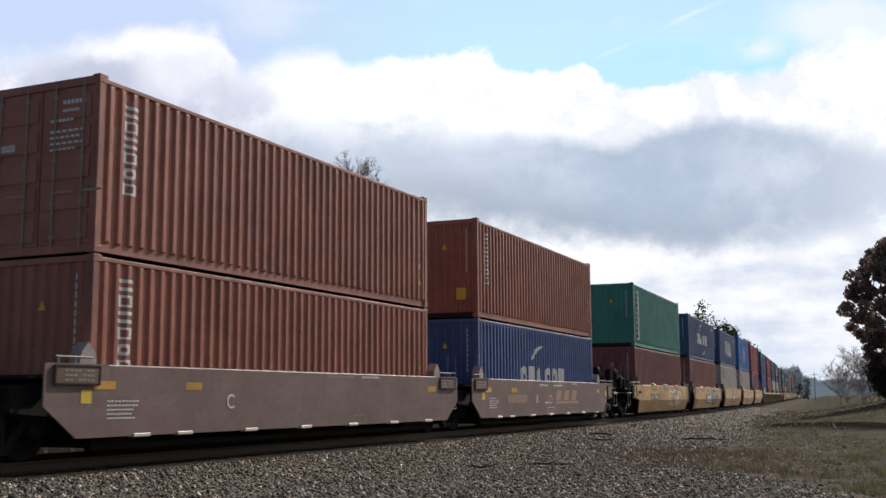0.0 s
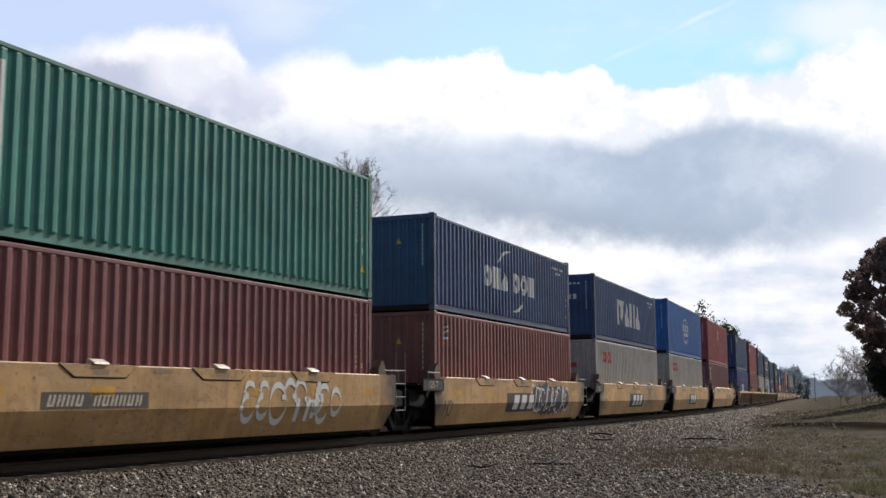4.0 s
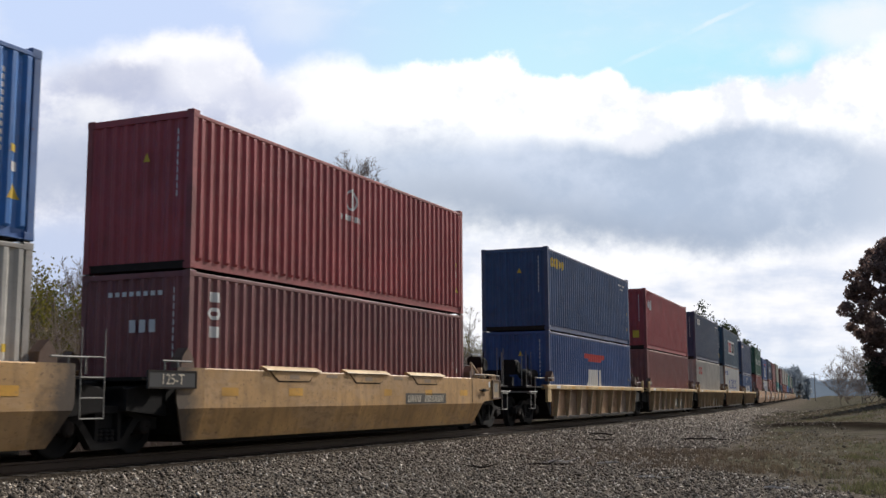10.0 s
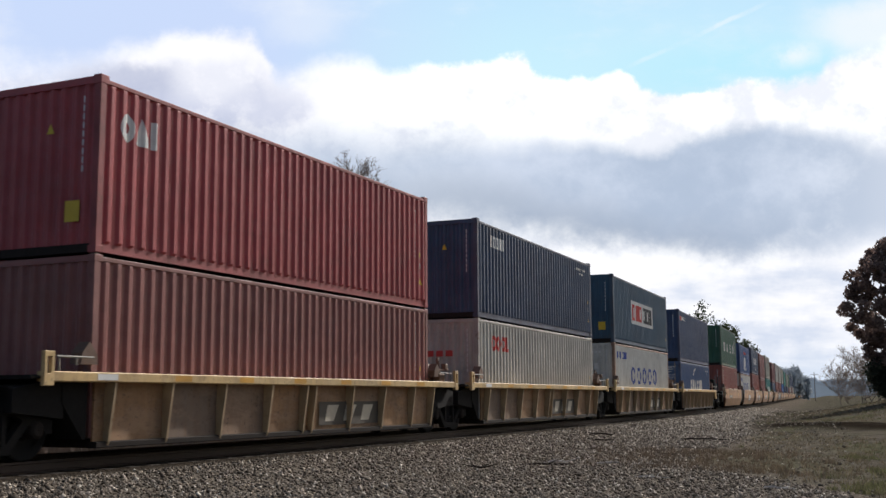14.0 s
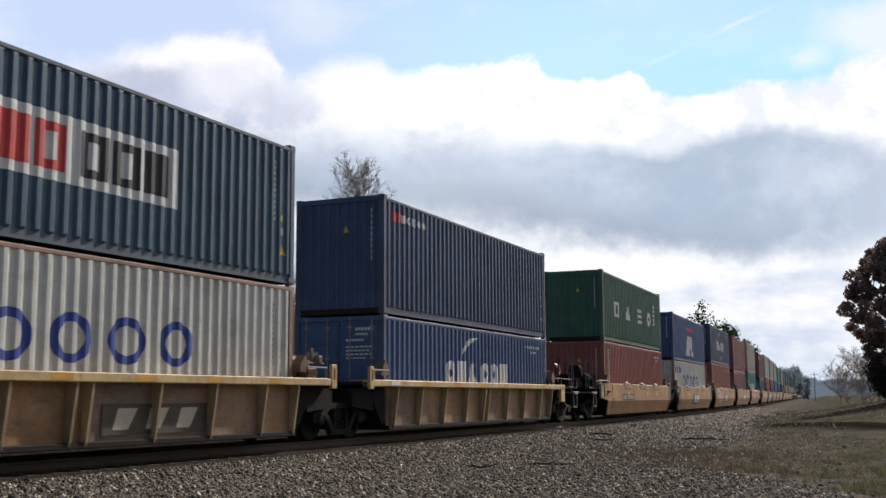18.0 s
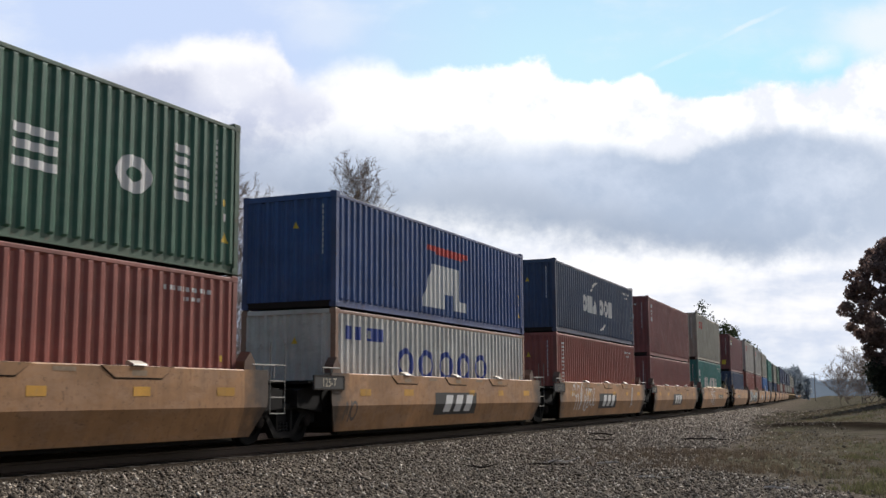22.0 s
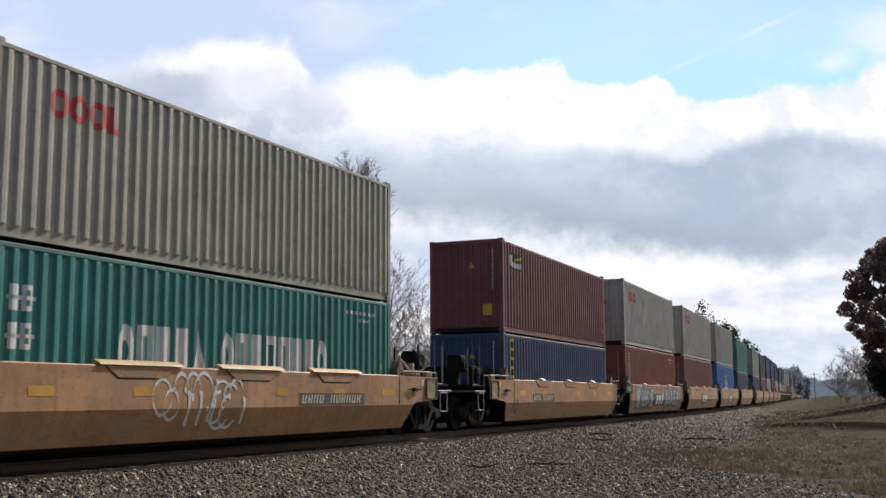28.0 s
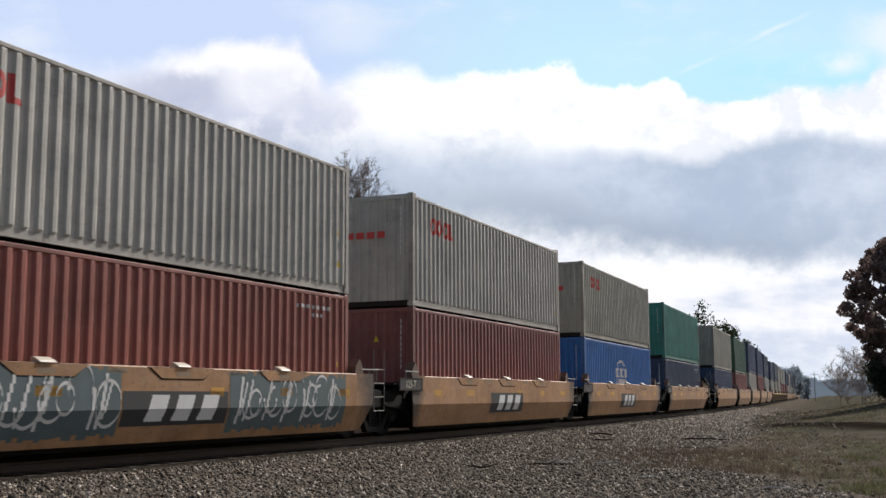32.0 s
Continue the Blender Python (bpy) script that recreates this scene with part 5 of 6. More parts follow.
# style, lower box (colour, height, mark, near end), upper box (the same)
TRAIN = [
    ("brown", ("rust_red", HC, "upright", "tri"), ("rust_red", HC, "upright", "doors")),
    ("brown", ("blue", HC, "swoosh_low", "tri"), ("rust_red", HC, "upright", "yellow")),
    ("yellow", ("maroon", HC, "", "tri"), ("jade", HC, "upright_board", "tri")),
    ("yellow", ("brown_red", HC, "label", "tri"), ("royal", ST, "swoosh_mid", "tri")),
    ("yellow", ("grey", HC, "red_rings", "red"), ("royal", ST, "six_tall", "white")),
    ("yellow", ("grey", HC, "red_rings", "red"), ("bright_blue", HC, "globe", "tri")),
    ("yellow", ("maroon", HC, "three_upright", "white"), ("crimson", HC, "emblem", "tri")),
    ("ribbed", ("blue", HC, "bar_over_shapes_low", "tri"), ("royal", HC, "name_yellow", "tri")),
    ("ribbed", ("brown_red", HC, "", ""), ("crimson", HC, "ring_wedge", "yellow")),
    ("ribbed", ("grey", HC, "red_rings", "red"), ("slate", HC, "name_far", "tri")),
    ("ribbed", ("white", HC, "blue_rings", "white"), ("teal_blue", HC, "board", "yellow")),
    ("ribbed", ("royal", ST, "swoosh_low", "doors"), ("navy", HC, "name_red", "tri")),
    ("buff", ("russet", HC, "upright", "tri"), ("green", HC, "four_wide", "tri")),
    ("buff", ("white", ST, "blue_rings", "tri"), ("blue", ST, "bar_over_shapes_high", "tri")),
    ("buff", ("russet", HC, "upright", "tri"), ("slate", ST, "swoosh_mid", "tri")),
    ("buff", ("brown_red", ST, "", "yellow"), ("brown_red", HC, "three_upright", "white")),
    ("buff", ("teal", HC, "two_words", "tri"), ("beige", HC, "red_rings", "red")),
    ("buff", ("navy", ST, "upright_yellow", "tri"), ("maroon", HC, "black_board", "yellow")),
    ("buff", ("russet", HC, "upright", "tri"), ("grey", HC, "red_rings", "red")),
    ("buff", ("brown_red", HC, "", "tri"), ("grey", HC, "red_rings", "red")),
    ("buff", ("bright_blue", HC, "globe", "tri"), ("beige", HC, "red_rings", "red")),
    ("buff", ("slate", ST, "", "tri"), ("jade", HC, "", "tri")),
    ("buff", ("navy", ST, "", "tri"), ("beige", HC, "", "tri")),
    ("buff", ("brown_red", ST, "", "tri"), ("green", HC, "", "tri")),
    ("buff", ("grey", HC, "", "tri"), ("navy", HC, "", "tri")),
    ("buff", ("brown_red", HC, "", "tri"), ("navy", HC, "", "tri")),
    ("buff", ("grey", HC, "", "tri"), ("slate", HC, "", "tri")),
]
# boxes that stay far off: greyed colours stand in for haze
HAZED_FAR = [("grey", "slate"), ("brown_red", "slate"), ("grey", "beige"), ("grey", "grey"), ("brown_red", "grey"), ("beige", "slate"), ("grey", "slate"), ("brown_red", "beige")]
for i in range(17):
    a, b = HAZED_FAR[(i * 5) % 8]
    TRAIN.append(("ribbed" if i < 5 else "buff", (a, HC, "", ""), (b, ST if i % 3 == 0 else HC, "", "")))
WORDS = {"royal": "weathered dark blue", "russet": "dull russet-red", "rust_red": "faded rust-red", "brown_red": "dull brown-red", "maroon": "dark maroon", "crimson": "weathered red", "navy": "dark navy blue", "blue": "deep blue", "bright_blue": "bright blue", "slate": "dark slate blue", "teal_blue": "dark teal-blue", "green": "dark green", "jade": "jade green", "teal": "teal green", "grey": "pale grey", "beige": "grey-beige", "white": "off-white", "sea_blue": "blue"}
MOVERS = []
STARTS = [11.67, 27.29, 47.02, 62.67, 78.39, 94.06, 109.83, 129.66, 145.58, 161.18, 176.98, 193.12, 213.02, 228.82, 244.45, 260.14, 275.83, 295.65, 311.32, 326.78, 342.15, 358.30, 378.3, 393.7]
y_mid = 0.0
for i, (style, lower, upper) in enumerate(TRAIN):
    first, last = i in (2, 7, 12, 17, 22, 27, 32, 37, 42), i + 1 in (2, 7, 12, 17, 22, 27, 32, 37, 42)
    y_mid = STARTS[i] + LENGTH / 2 if i < len(STARTS) else y_mid + (COUPLED_Y if first else PITCH_Y)
    paint = {"brown": BROWN, "yellow": YELLOW, "ribbed": DUSTY, "buff": BUFF}[style]
    car = well_car(style if style in ("brown", "ribbed") else "smooth", paint, first, last, {0: "C", 1: "B"}.get(i, ""), i)
    words = {"brown": "brown-painted smooth-sided", "yellow": "faded yellow smooth-sided", "ribbed": "dusty yellow ribbed-sided", "buff": "buff-yellow smooth-sided"}[style]
    tagged(car, words + " well car carrying two stacked containers", "well car", "well cars of the train")
    low = container(f"{WORDS[lower[0]]} corrugated steel container in a well car", *lower, locks=True)
    high = container(f"{WORDS[upper[0]]} corrugated steel container stacked on another", *upper)
    MOVERS.append((car, y_mid, 0.0))
    MOVERS.append((low, y_mid, REST))
    MOVERS.append((high, y_mid, REST + lower[1] + 0.028))
    # boards, stencils and graffiti
    if i in (3, 4, 5, 13, 14, 15, 18, 19, 20):
        logo_board(-1.45, car)
    if i in (8, 9, 10):
        b = Build()
        b.poly([(1.279, 0.62, 0.34), (1.279, 3.24, 0.34), (1.284, 3.24, 0.83), (1.284, 0.62, 0.83)])
        part("logo_board", b, BOARD, car, "faded dark board with a pale logo")
        for k in range(3):
            b = Build()
            y0 = 0.85 + 0.78 * k
            b.poly([(1.285, y0, 0.42), (1.285, y0 + 0.36, 0.42), (1.290, y0 + 0.58, 0.76), (1.290, y0 + 0.12, 0.76)])
            part("logo", b, CREAM, car)
    if i in (2, 6, 12, 16, 17):
        y0, y1 = {6: (1.9, 4.25), 16: (1.6, 4.3)}.get(i, (-4.26, -1.95))
        part("number_board", car_decal([(y0, y1, 0.76, 1.01, 0.76, 1.01)]), BOARD, car, "dark weathered number board")
        t = []
        for k in range(11):
            if k == 4:
                continue
            w = (y1 - y0 - 0.25) / 11
            ya = y0 + 0.10 + w * k
            t += slant(ya, 0.045, 0.80, 0.97, 0.05) + slant(ya + w * 0.48, 0.045, 0.80, 0.97, 0.05)
            t += [(ya + 0.045, ya + w * 0.48, 0.80 + 0.07 * (k % 3), 0.83 + 0.07 * (k % 3), 0.80 + 0.07 * (k % 3), 0.83 + 0.07 * (k % 3))]
        b = car_decal(t)
        b.v = [(x + 0.004, y, z) for x, y, z in b.v]
        tagged(part("number_marking", b, CREAM, car), kind="stuff")
    if i in (2, 14, 16):
        y0, y1, sd = {2: (0.6, 4.45, 5), 14: (-5.25, -1.9, 21), 16: (-2.8, 0.05, 31)}[i]
        scrawl(y0, y1, sd, car, MARK_WHITE, MARK_WHITE, False, False, 2.2 if i == 2 else 1.0)
    if i == 3:
        scrawl(0.7, 4.8, 11, car, PURPLE, MARK_WHITE)
    if i == 4:
        scrawl(1.5, 4.2, 15, car, GREY_SPRAY, GREY_SPRAY, False)
    if i == 14:
        scrawl(3.7, 4.6, 23, car, MARK_WHITE, MARK_WHITE, False)
    if i == 18:
        scrawl(-5.6, -1.5, 41, car, TEAL_SPRAY, MARK_WHITE, True, True)
        scrawl(1.35, 5.5, 43, car, TEAL_SPRAY, MARK_WHITE, True, True)
    if i in (3, 4, 12, 13, 17):  # a grey sprayed scribble by the near end
        b = car_decal(slant(-6.15, 0.05, 0.42, 0.82, 0.04) + slant(-6.02, 0.05, 0.55, 0.82, -0.06) + ring(-5.72, 0.63, 0.13, 0.05, 1.4) + slant(-5.92, 0.05, 0.40, 0.84, 0.03))
        tagged(part("graffiti", b, SCRIBBLE, car, "dark grey sprayed scribble"), kind="stuff")
    if i == 1:  # a faded slanted logo, number bars and small stencils
        for k in range(3):
            y = 0.29 + k * 0.92
            part("faded_logo", flat_decal(slant(y, 0.55, 0.80, 1.13, 0.2)), FADED, car, "faded orange slanted shape")
        part("faded_logo", flat_decal([(0.29, 3.0, 0.68, 0.77, 0.68, 0.77)]), FADED, car)
        for y0, y1, z0, z1, n in ((-4.4, -2.65, 0.74, 0.97, 8), (-1.39, -0.5, 1.26, 1.31, 9), (0.08, 1.14, 1.26, 1.31, 10), (-0.9, -0.5, 0.70, 0.75, 4)):
            tagged(part("number_marking", flat_decal(blocks(y0, y1, z0, z1, n, 0.3)), FADED if n == 8 else MARK_WHITE, car), kind="stuff")
        for y0, y1, z0, z1, w in ((-0.38, -0.11, 0.70, 0.95, 0.025), (-0.63, 0.11, 0.36, 0.57, 0.015)):
            fr = [(y0, y1, z0, z0 + w, z0, z0 + w), (y0, y1, z1 - w, z1, z1 - w, z1), (y0, y0 + w, z0 + w, z1 - w, z0 + w, z1 - w), (y1 - w, y1, z0 + w, z1 - w, z0 + w, z1 - w)]
            part("stencil_frame", flat_decal(fr), MARK_WHITE, car)


# ---- ground ----
def smooth(a, b, v):
    t = min(1.0, max(0.0, (v - a) / (b - a)))
    return t * t * (3 - 2 * t)


def gravel_edge(y):
    """How far from the track's middle the gravel reaches."""
    return 12.0 - 4.2 * smooth(16, 24, y) - 3.4 * smooth(26, 70, y) + 0.8 * noise.noise((0.0, y * 0.15, 2.0))


def shade_band(x, y):
    """A band of shade painted dark across the verge on a slant, barely raised: 0 off it, 1 on its crest."""
    d = x - track_x(y)
    q = abs(y - 44.6 + 1.16 * (x + 4.2) + 1.2 * noise.noise((x * 0.5, y * 0.2, 8.0)))
    return (1 - smooth(1.2, 3.6, q)) * smooth(5.4, 7.4, d) * (1 - smooth(18, 26, d))


def ground_z(x, y):
    d = x - track_x(y)
    if abs(d) < 1.45:
        return -0.17
    if d > 0:
        z = -0.17 - 0.30 * smooth(1.45, 6.0, d) - 0.08 * smooth(6, 14, d)
        z += 1.12 * smooth(5.5, 14, d) * smooth(26, 75, y) + 0.13 * smooth(75, 200, y)
        z += 0.08 * shade_band(x, y)
    else:
        z = -0.17 - 0.5 * smooth(1.45, 4.5, -d) + 0.5 * smooth(60, 200, y)
    z += 0.05 * noise.noise((x * 0.25, y * 0.25, 0.0)) * smooth(2.5, 6, abs(d))
    z += 0.35 * noise.noise((x * 0.02, y * 0.02, 4.0)) * smooth(60, 200, abs(d) + max(0, y - 150))
    return z


def ground_material():
    m, nt, p = node_material("gravel_and_rough_grass")
    at = nt.nodes.new("ShaderNodeAttribute")
    at.attribute_name = "cover"
    sp = nt.nodes.new("ShaderNodeSeparateColor")
    nt.links.new(at.outputs["Color"], sp.inputs[0])
    vor = nt.nodes.new("ShaderNodeTexVoronoi")
    tc = nt.nodes.new("ShaderNodeTexCoord")
    nt.links.new(tc.outputs["Object"], vor.inputs["Vector"])
    vor.inputs["Scale"].default_value = 17.0
    cell = nt.nodes.new("ShaderNodeSeparateColor")
    nt.links.new(vor.outputs["Color"], cell.inputs[0])
    patch = noise_node(nt, 0.35, 5)
    grains = noise_node(nt, 30.0, 4)
    stone = mix(nt, cell.outputs[0], (0.068, 0.057, 0.046), (0.195, 0.166, 0.134))
    stone = mix(nt, ramp(nt, patch, [(0.35, 0.0), (0.7, 0.55)]), stone, (0.115, 0.096, 0.076))
    grass = mix(nt, ramp(nt, noise_node(nt, 1.3, 6, 0.65), [(0.38, 0.0), (0.62, 1.0)]), (0.082, 0.073, 0.058), (0.148, 0.128, 0.102))
    grass = mix(nt, ramp(nt, noise_node(nt, 0.22, 4), [(0.45, 0.0), (0.65, 0.8)]), grass, (0.098, 0.098, 0.056))
    grass = mix(nt, ramp(nt, grains, [(0.4, 0.0), (0.75, 0.5)]), grass, (0.065, 0.055, 0.042), "MIX")
    shade_and_oil = nt.nodes.new("ShaderNodeMath")
    shade_and_oil.operation = "MULTIPLY"
    nt.links.new(sp.outputs[1], shade_and_oil.inputs[0])
    nt.links.new(ramp(nt, noise_node(nt, 0.9, 5, 0.7), [(0.20, 0.65), (0.45, 1.0)]), shade_and_oil.inputs[1])
    wob = nt.nodes.new("ShaderNodeMath")
    wob.operation = "ADD"
    nt.links.new(sp.outputs[0], wob.inputs[0])
    nt.links.new(ramp(nt, noise_node(nt, 0.7, 7, 0.75), [(0.25, 0.0), (0.75, 0.8)]), wob.inputs[1])
    cover = mix(nt, ramp(nt, wob.outputs[0], [(0.5, 0.0), (1.0, 1.0)]), grass, stone)
    # shade band and track strip mixed in as near-black ground colour
    nt.links.new(mix(nt, shade_and_oil.outputs[0], cover, (0.022, 0.017, 0.013)), p.inputs["Base Color"])
    p.inputs["Roughness"].default_value = 1.0
    p.inputs["Specular IOR Level"].default_value = 0.0
    bump(nt, p, vor.outputs["Distance"], 0.9, 0.05)
    return m


def axis_steps(lo, near_lo, near_hi, hi, step, grow):
    out = [near_lo]
    while out[-1] < near_hi:
        out.append(out[-1] + step)
    s = step
    while out[-1] < hi:
        s *= grow
        out.append(out[-1] + s)
    s = step
    low = [near_lo]
    while low[-1] > lo:
        s *= grow
        low.append(low[-1] - s)
    return list(reversed(low[1:])) + out


def make_ground():
    ys = axis_steps(-420, -4, 60, 4200, 0.55, 1.10)
    ds = axis_steps(-2600, -6, 20, 2600, 0.45, 1.16)  # distances from the track's middle
    v, f, cover = [], [], []
    for y in ys:
        for d in ds:
            x = track_x(y) + d
            v.append((x, y, ground_z(x, y)))
            e = gravel_edge(y)
            g = 1 - smooth(e - 1.8, e + 2.4, d) if d > 0 else smooth(-9, -4, d)
            bank = shade_band(x, y)
            # oily ballast and the train's shade, both darkened into the ground along the track
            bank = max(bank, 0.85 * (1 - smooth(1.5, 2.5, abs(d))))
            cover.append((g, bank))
    n = len(ds)
    for i in range(len(ys) - 1):
        for j in range(n - 1):
            f.append((i * n + j, i * n + j + 1, (i + 1) * n + j + 1, (i + 1) * n + j))
    me = bpy.data.meshes.new("ground")
    me.from_pydata(v, [], f)
    a = me.color_attributes.new("cover", "FLOAT_COLOR", "POINT")
    for i, g in enumerate(cover):
        a.data[i].color = (g[0], g[1], 0, 1)
    me.polygons.foreach_set("use_smooth", [True] * len(me.polygons))
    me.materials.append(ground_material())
    me.update()
    return tagged(new("ground", me), "grey ballast gravel giving way to rough brown grass", "ground", kind="structure")


make_ground()


# ---- rails and ties ----
def rail(dx):
    b = Build()
    prof = [(-0.07, -0.172), (0.07, -0.172), (0.07, -0.16), (0.012, -0.14), (0.012, -0.045), (0.036, -0.035), (0.036, -0.004), (0.028, 0.0), (-0.028, 0.0), (-0.036, -0.004), (-0.036, -0.035), (-0.012, -0.045), (-0.012, -0.14), (-0.07, -0.16)]
    k = len(prof)
    ys = [-330 + 10 * i for i in range(33)] + [i * 4.0 for i in range(50)] + [200 + 20 * i for i in range(36)]
    for i, y in enumerate(ys):
        b.v += [(track_x(y) + dx + x, y, z) for x, z in prof]
        if i:
            for j in range(k):
                q = (j + 1) % k
                b.f.append(((i - 1) * k + j, (i - 1) * k + q, i * k + q, i * k + j))
    return b


RAIL = plain("rusty_rail_steel", (0.06, 0.036, 0.025), 0.65, 0.2, 0.3, 6)
TIE = plain("weathered_creosoted_timber", (0.036, 0.028, 0.023), 0.9, 0.0, 0.4, 5)
for dx in (0.755, -0.755):
    tagged(part("rail", rail(dx), RAIL), "rusty steel running rail on timber ties", "rail", "rails", "structure")


tie_b = Build().box(-1.30, 1.30, -0.115, 0.115, -0.34, -0.165, 0.012)
tie_mesh = tie_b.mesh("tie", TIE)
far_ties = Build()
near_ties = []
yy = -60.0
while yy < 330:
    if -4 < yy < 72:
        near_ties.append(yy)
    else:
        far_ties.box(track_x(yy) - 1.3, track_x(yy) + 1.3, yy - 0.115, yy + 0.115, -0.34, -0.165, 0.012)
    yy += 0.53
ties = tagged(part("track_ties", far_ties, TIE), "dark creosoted timber ties bedded in ballast", "railway ties", kind="structure")
for yy in near_ties:
    part("tie", tie_mesh, TIE, ties, "", pose(track_x(yy), yy, 0, 0, 0, random.uniform(-0.6, 0.6)))


# ---- ballast stones ----
def stones():
    rng = np.random.default_rng(3)
    n = 110000
    y = 8.5 + 90 * rng.random(n) ** 2.0
    tx = np.array([track_x(v) for v in y])
    ed = np.array([gravel_edge(v) for v in y])
    q = rng.random(n)
    d = 1.9 + np.where(q < 0.97, (ed - 1.9) * q / 0.97, ed - 1.9 + 3.5 * np.maximum(0.0, (q - 0.97) / 0.03) ** 1.6)
    x = tx + d
    z = np.array([ground_z(a, b) for a, b in zip(x, y)])
    r = (0.013 + 0.020 * rng.random(n) ** 1.6) * (1 + np.maximum(0, y - 25) / 45) * np.where(rng.random(n) < 0.06, 1.5, 1.0)
    base = np.array([(1, 0, 0), (-1, 0, 0), (0, 1, 0), (0, -1, 0), (0, 0, 1), (0, 0, -1)], float)
    v = base[None] * r[:, None, None] * (0.6 + 0.75 * rng.random((n, 6, 1))) + rng.normal(0, 1, (n, 6, 3)) * (r * 0.22)[:, None, None]
    t = rng.random(n) * 6.28
    c, s = np.cos(t), np.sin(t)
    v = np.stack([v[..., 0] * c[:, None] - v[..., 1] * s[:, None], v[..., 0] * s[:, None] + v[..., 1] * c[:, None], v[..., 2] * 0.85], -1)
    v += np.stack([x, y, z + r * 0.35], -1)[:, None, :]
    tri = np.array([(0, 2, 4), (2, 1, 4), (1, 3, 4), (3, 0, 4), (2, 0, 5), (1, 2, 5), (3, 1, 5), (0, 3, 5)])
    f = (np.arange(n)[:, None, None] * 6 + tri[None]).reshape(-1, 3)
    me = bpy.data.meshes.new("ballast_stones")
    me.vertices.add(n * 6)
    me.vertices.foreach_set("co", v.reshape(-1))
    me.loops.add(len(f) * 3)
    me.loops.foreach_set("vertex_index", f.reshape(-1))
    me.polygons.add(len(f))
    me.polygons.foreach_set("loop_start", np.arange(len(f)) * 3)
    me.update(calc_edges=True)
    m, nt, p = node_material("crushed_granite")
    g = nt.nodes.new("ShaderNodeNewGeometry")
    nt.links.new(ramp(nt, g.outputs["Random Per Island"], [(0.0, (0.055, 0.045, 0.035)), (0.42, (0.13, 0.105, 0.081)), (0.76, (0.235, 0.195, 0.153)), (0.93, (0.43, 0.37, 0.30)), (1.0, (0.60, 0.54, 0.46))]), p.inputs["Base Color"])
    p.inputs["Roughness"].default_value = 0.9
    p.inputs["Specular IOR Level"].default_value = 0.15
    me.materials.append(m)
    return tagged(new("ballast_stones", me), "loose crushed grey granite ballast beside the track", "gravel", kind="stuff")


stones()


# ---- trees ----
BARK = plain("grey_bark", (0.22, 0.19, 0.165), 0.9, 0, 0.35, 9)
TWIG = plain("brown_twigs", (0.27, 0.215, 0.18), 0.9, 0, 0.3, 5)


def leaf_material(name, a, b):
    m, nt, p = node_material(name)
    g = nt.nodes.new("ShaderNodeNewGeometry")
    nt.links.new(ramp(nt, g.outputs["Random Per Island"], [(0.0, a), (1.0, b)]), p.inputs["Base Color"])
    p.inputs["Roughness"].default_value = 0.8
    p.inputs["Specular IOR Level"].default_value = 0.05
    tr = nt.nodes.new("ShaderNodeBsdfTranslucent")
    nt.links.new(p.inputs["Base Color"].links[0].from_socket, tr.inputs[0])
    mx = nt.nodes.new("ShaderNodeMixShader")
    mx.inputs[0].default_value = 0.42
    nt.links.new(p.outputs[0], mx.inputs[1])
    nt.links.new(tr.outputs[0], mx.inputs[2])
    nt.links.new(mx.outputs[0], nt.nodes["Material Output"].inputs[0])
    return m


LEAF_YELLOW = leaf_material("yellowing_leaves", (0.09, 0.10, 0.02), (0.24, 0.19, 0.05))
LEAF_OAK = leaf_material("russet_oak_leaves", (0.165, 0.115, 0.100), (0.32, 0.225, 0.19))
LEAF_DARK = leaf_material("dark_evergreen_leaves", (0.05, 0.055, 0.042), (0.10, 0.11, 0.075))
LEAF_PINE = leaf_material("pine_needles", (0.03, 0.042, 0.02), (0.06, 0.075, 0.038))
# paler and bluer than foliage is: haze put into the leaf colour
LEAF_HAZE = leaf_material("haze_tinted_foliage", (0.27, 0.31, 0.35), (0.38, 0.42, 0.46))


def limbs(build, fine, p, d, length, r, depth, rnd, spread, tips, sag=0.0):
    """Grows a limb in three bent pieces, then its forks."""
    n = 3 if depth > 1 else 2
    r = max(r, 0.010)
    for i in range(n):
        q = p + d * (length / n)
        (build if r > 0.018 else fine).rod(p, q, r, 6 if r > 0.05 else 4 if r > 0.018 else 3, r * 0.84)
        r *= 0.84
        p = q
        d = (d + Vector((rnd.gauss(0, 0.10), rnd.gauss(0, 0.10), rnd.gauss(0.03 - sag, 0.07)))).normalized()
        if depth > 0 and i < n - 1 and rnd.random() < 0.9:
            a = rnd.uniform(0, 6.283)
            side = d.orthogonal().normalized()
            side = (Matrix.Rotation(a, 3, d) @ side).normalized()
            limbs(build, fine, p, (d + side * spread * rnd.uniform(0.7, 1.25)).normalized(), length * rnd.uniform(0.5, 0.72), r * 0.55, depth - 1, rnd, spread, tips, sag)
    if depth <= 0:
        tips.append(p)
        return
    for k in range(2 if rnd.random() < 0.6 else 3):
        a = rnd.uniform(0, 6.283)
        side = (Matrix.Rotation(a, 3, d) @ d.orthogonal().normalized()).normalized()
        limbs(build, fine, p, (d + side * spread * rnd.uniform(0.4, 0.95)).normalized(), length * rnd.uniform(0.62, 0.84), r * rnd.uniform(0.6, 0.8), depth - 1, rnd, spread, tips, sag)


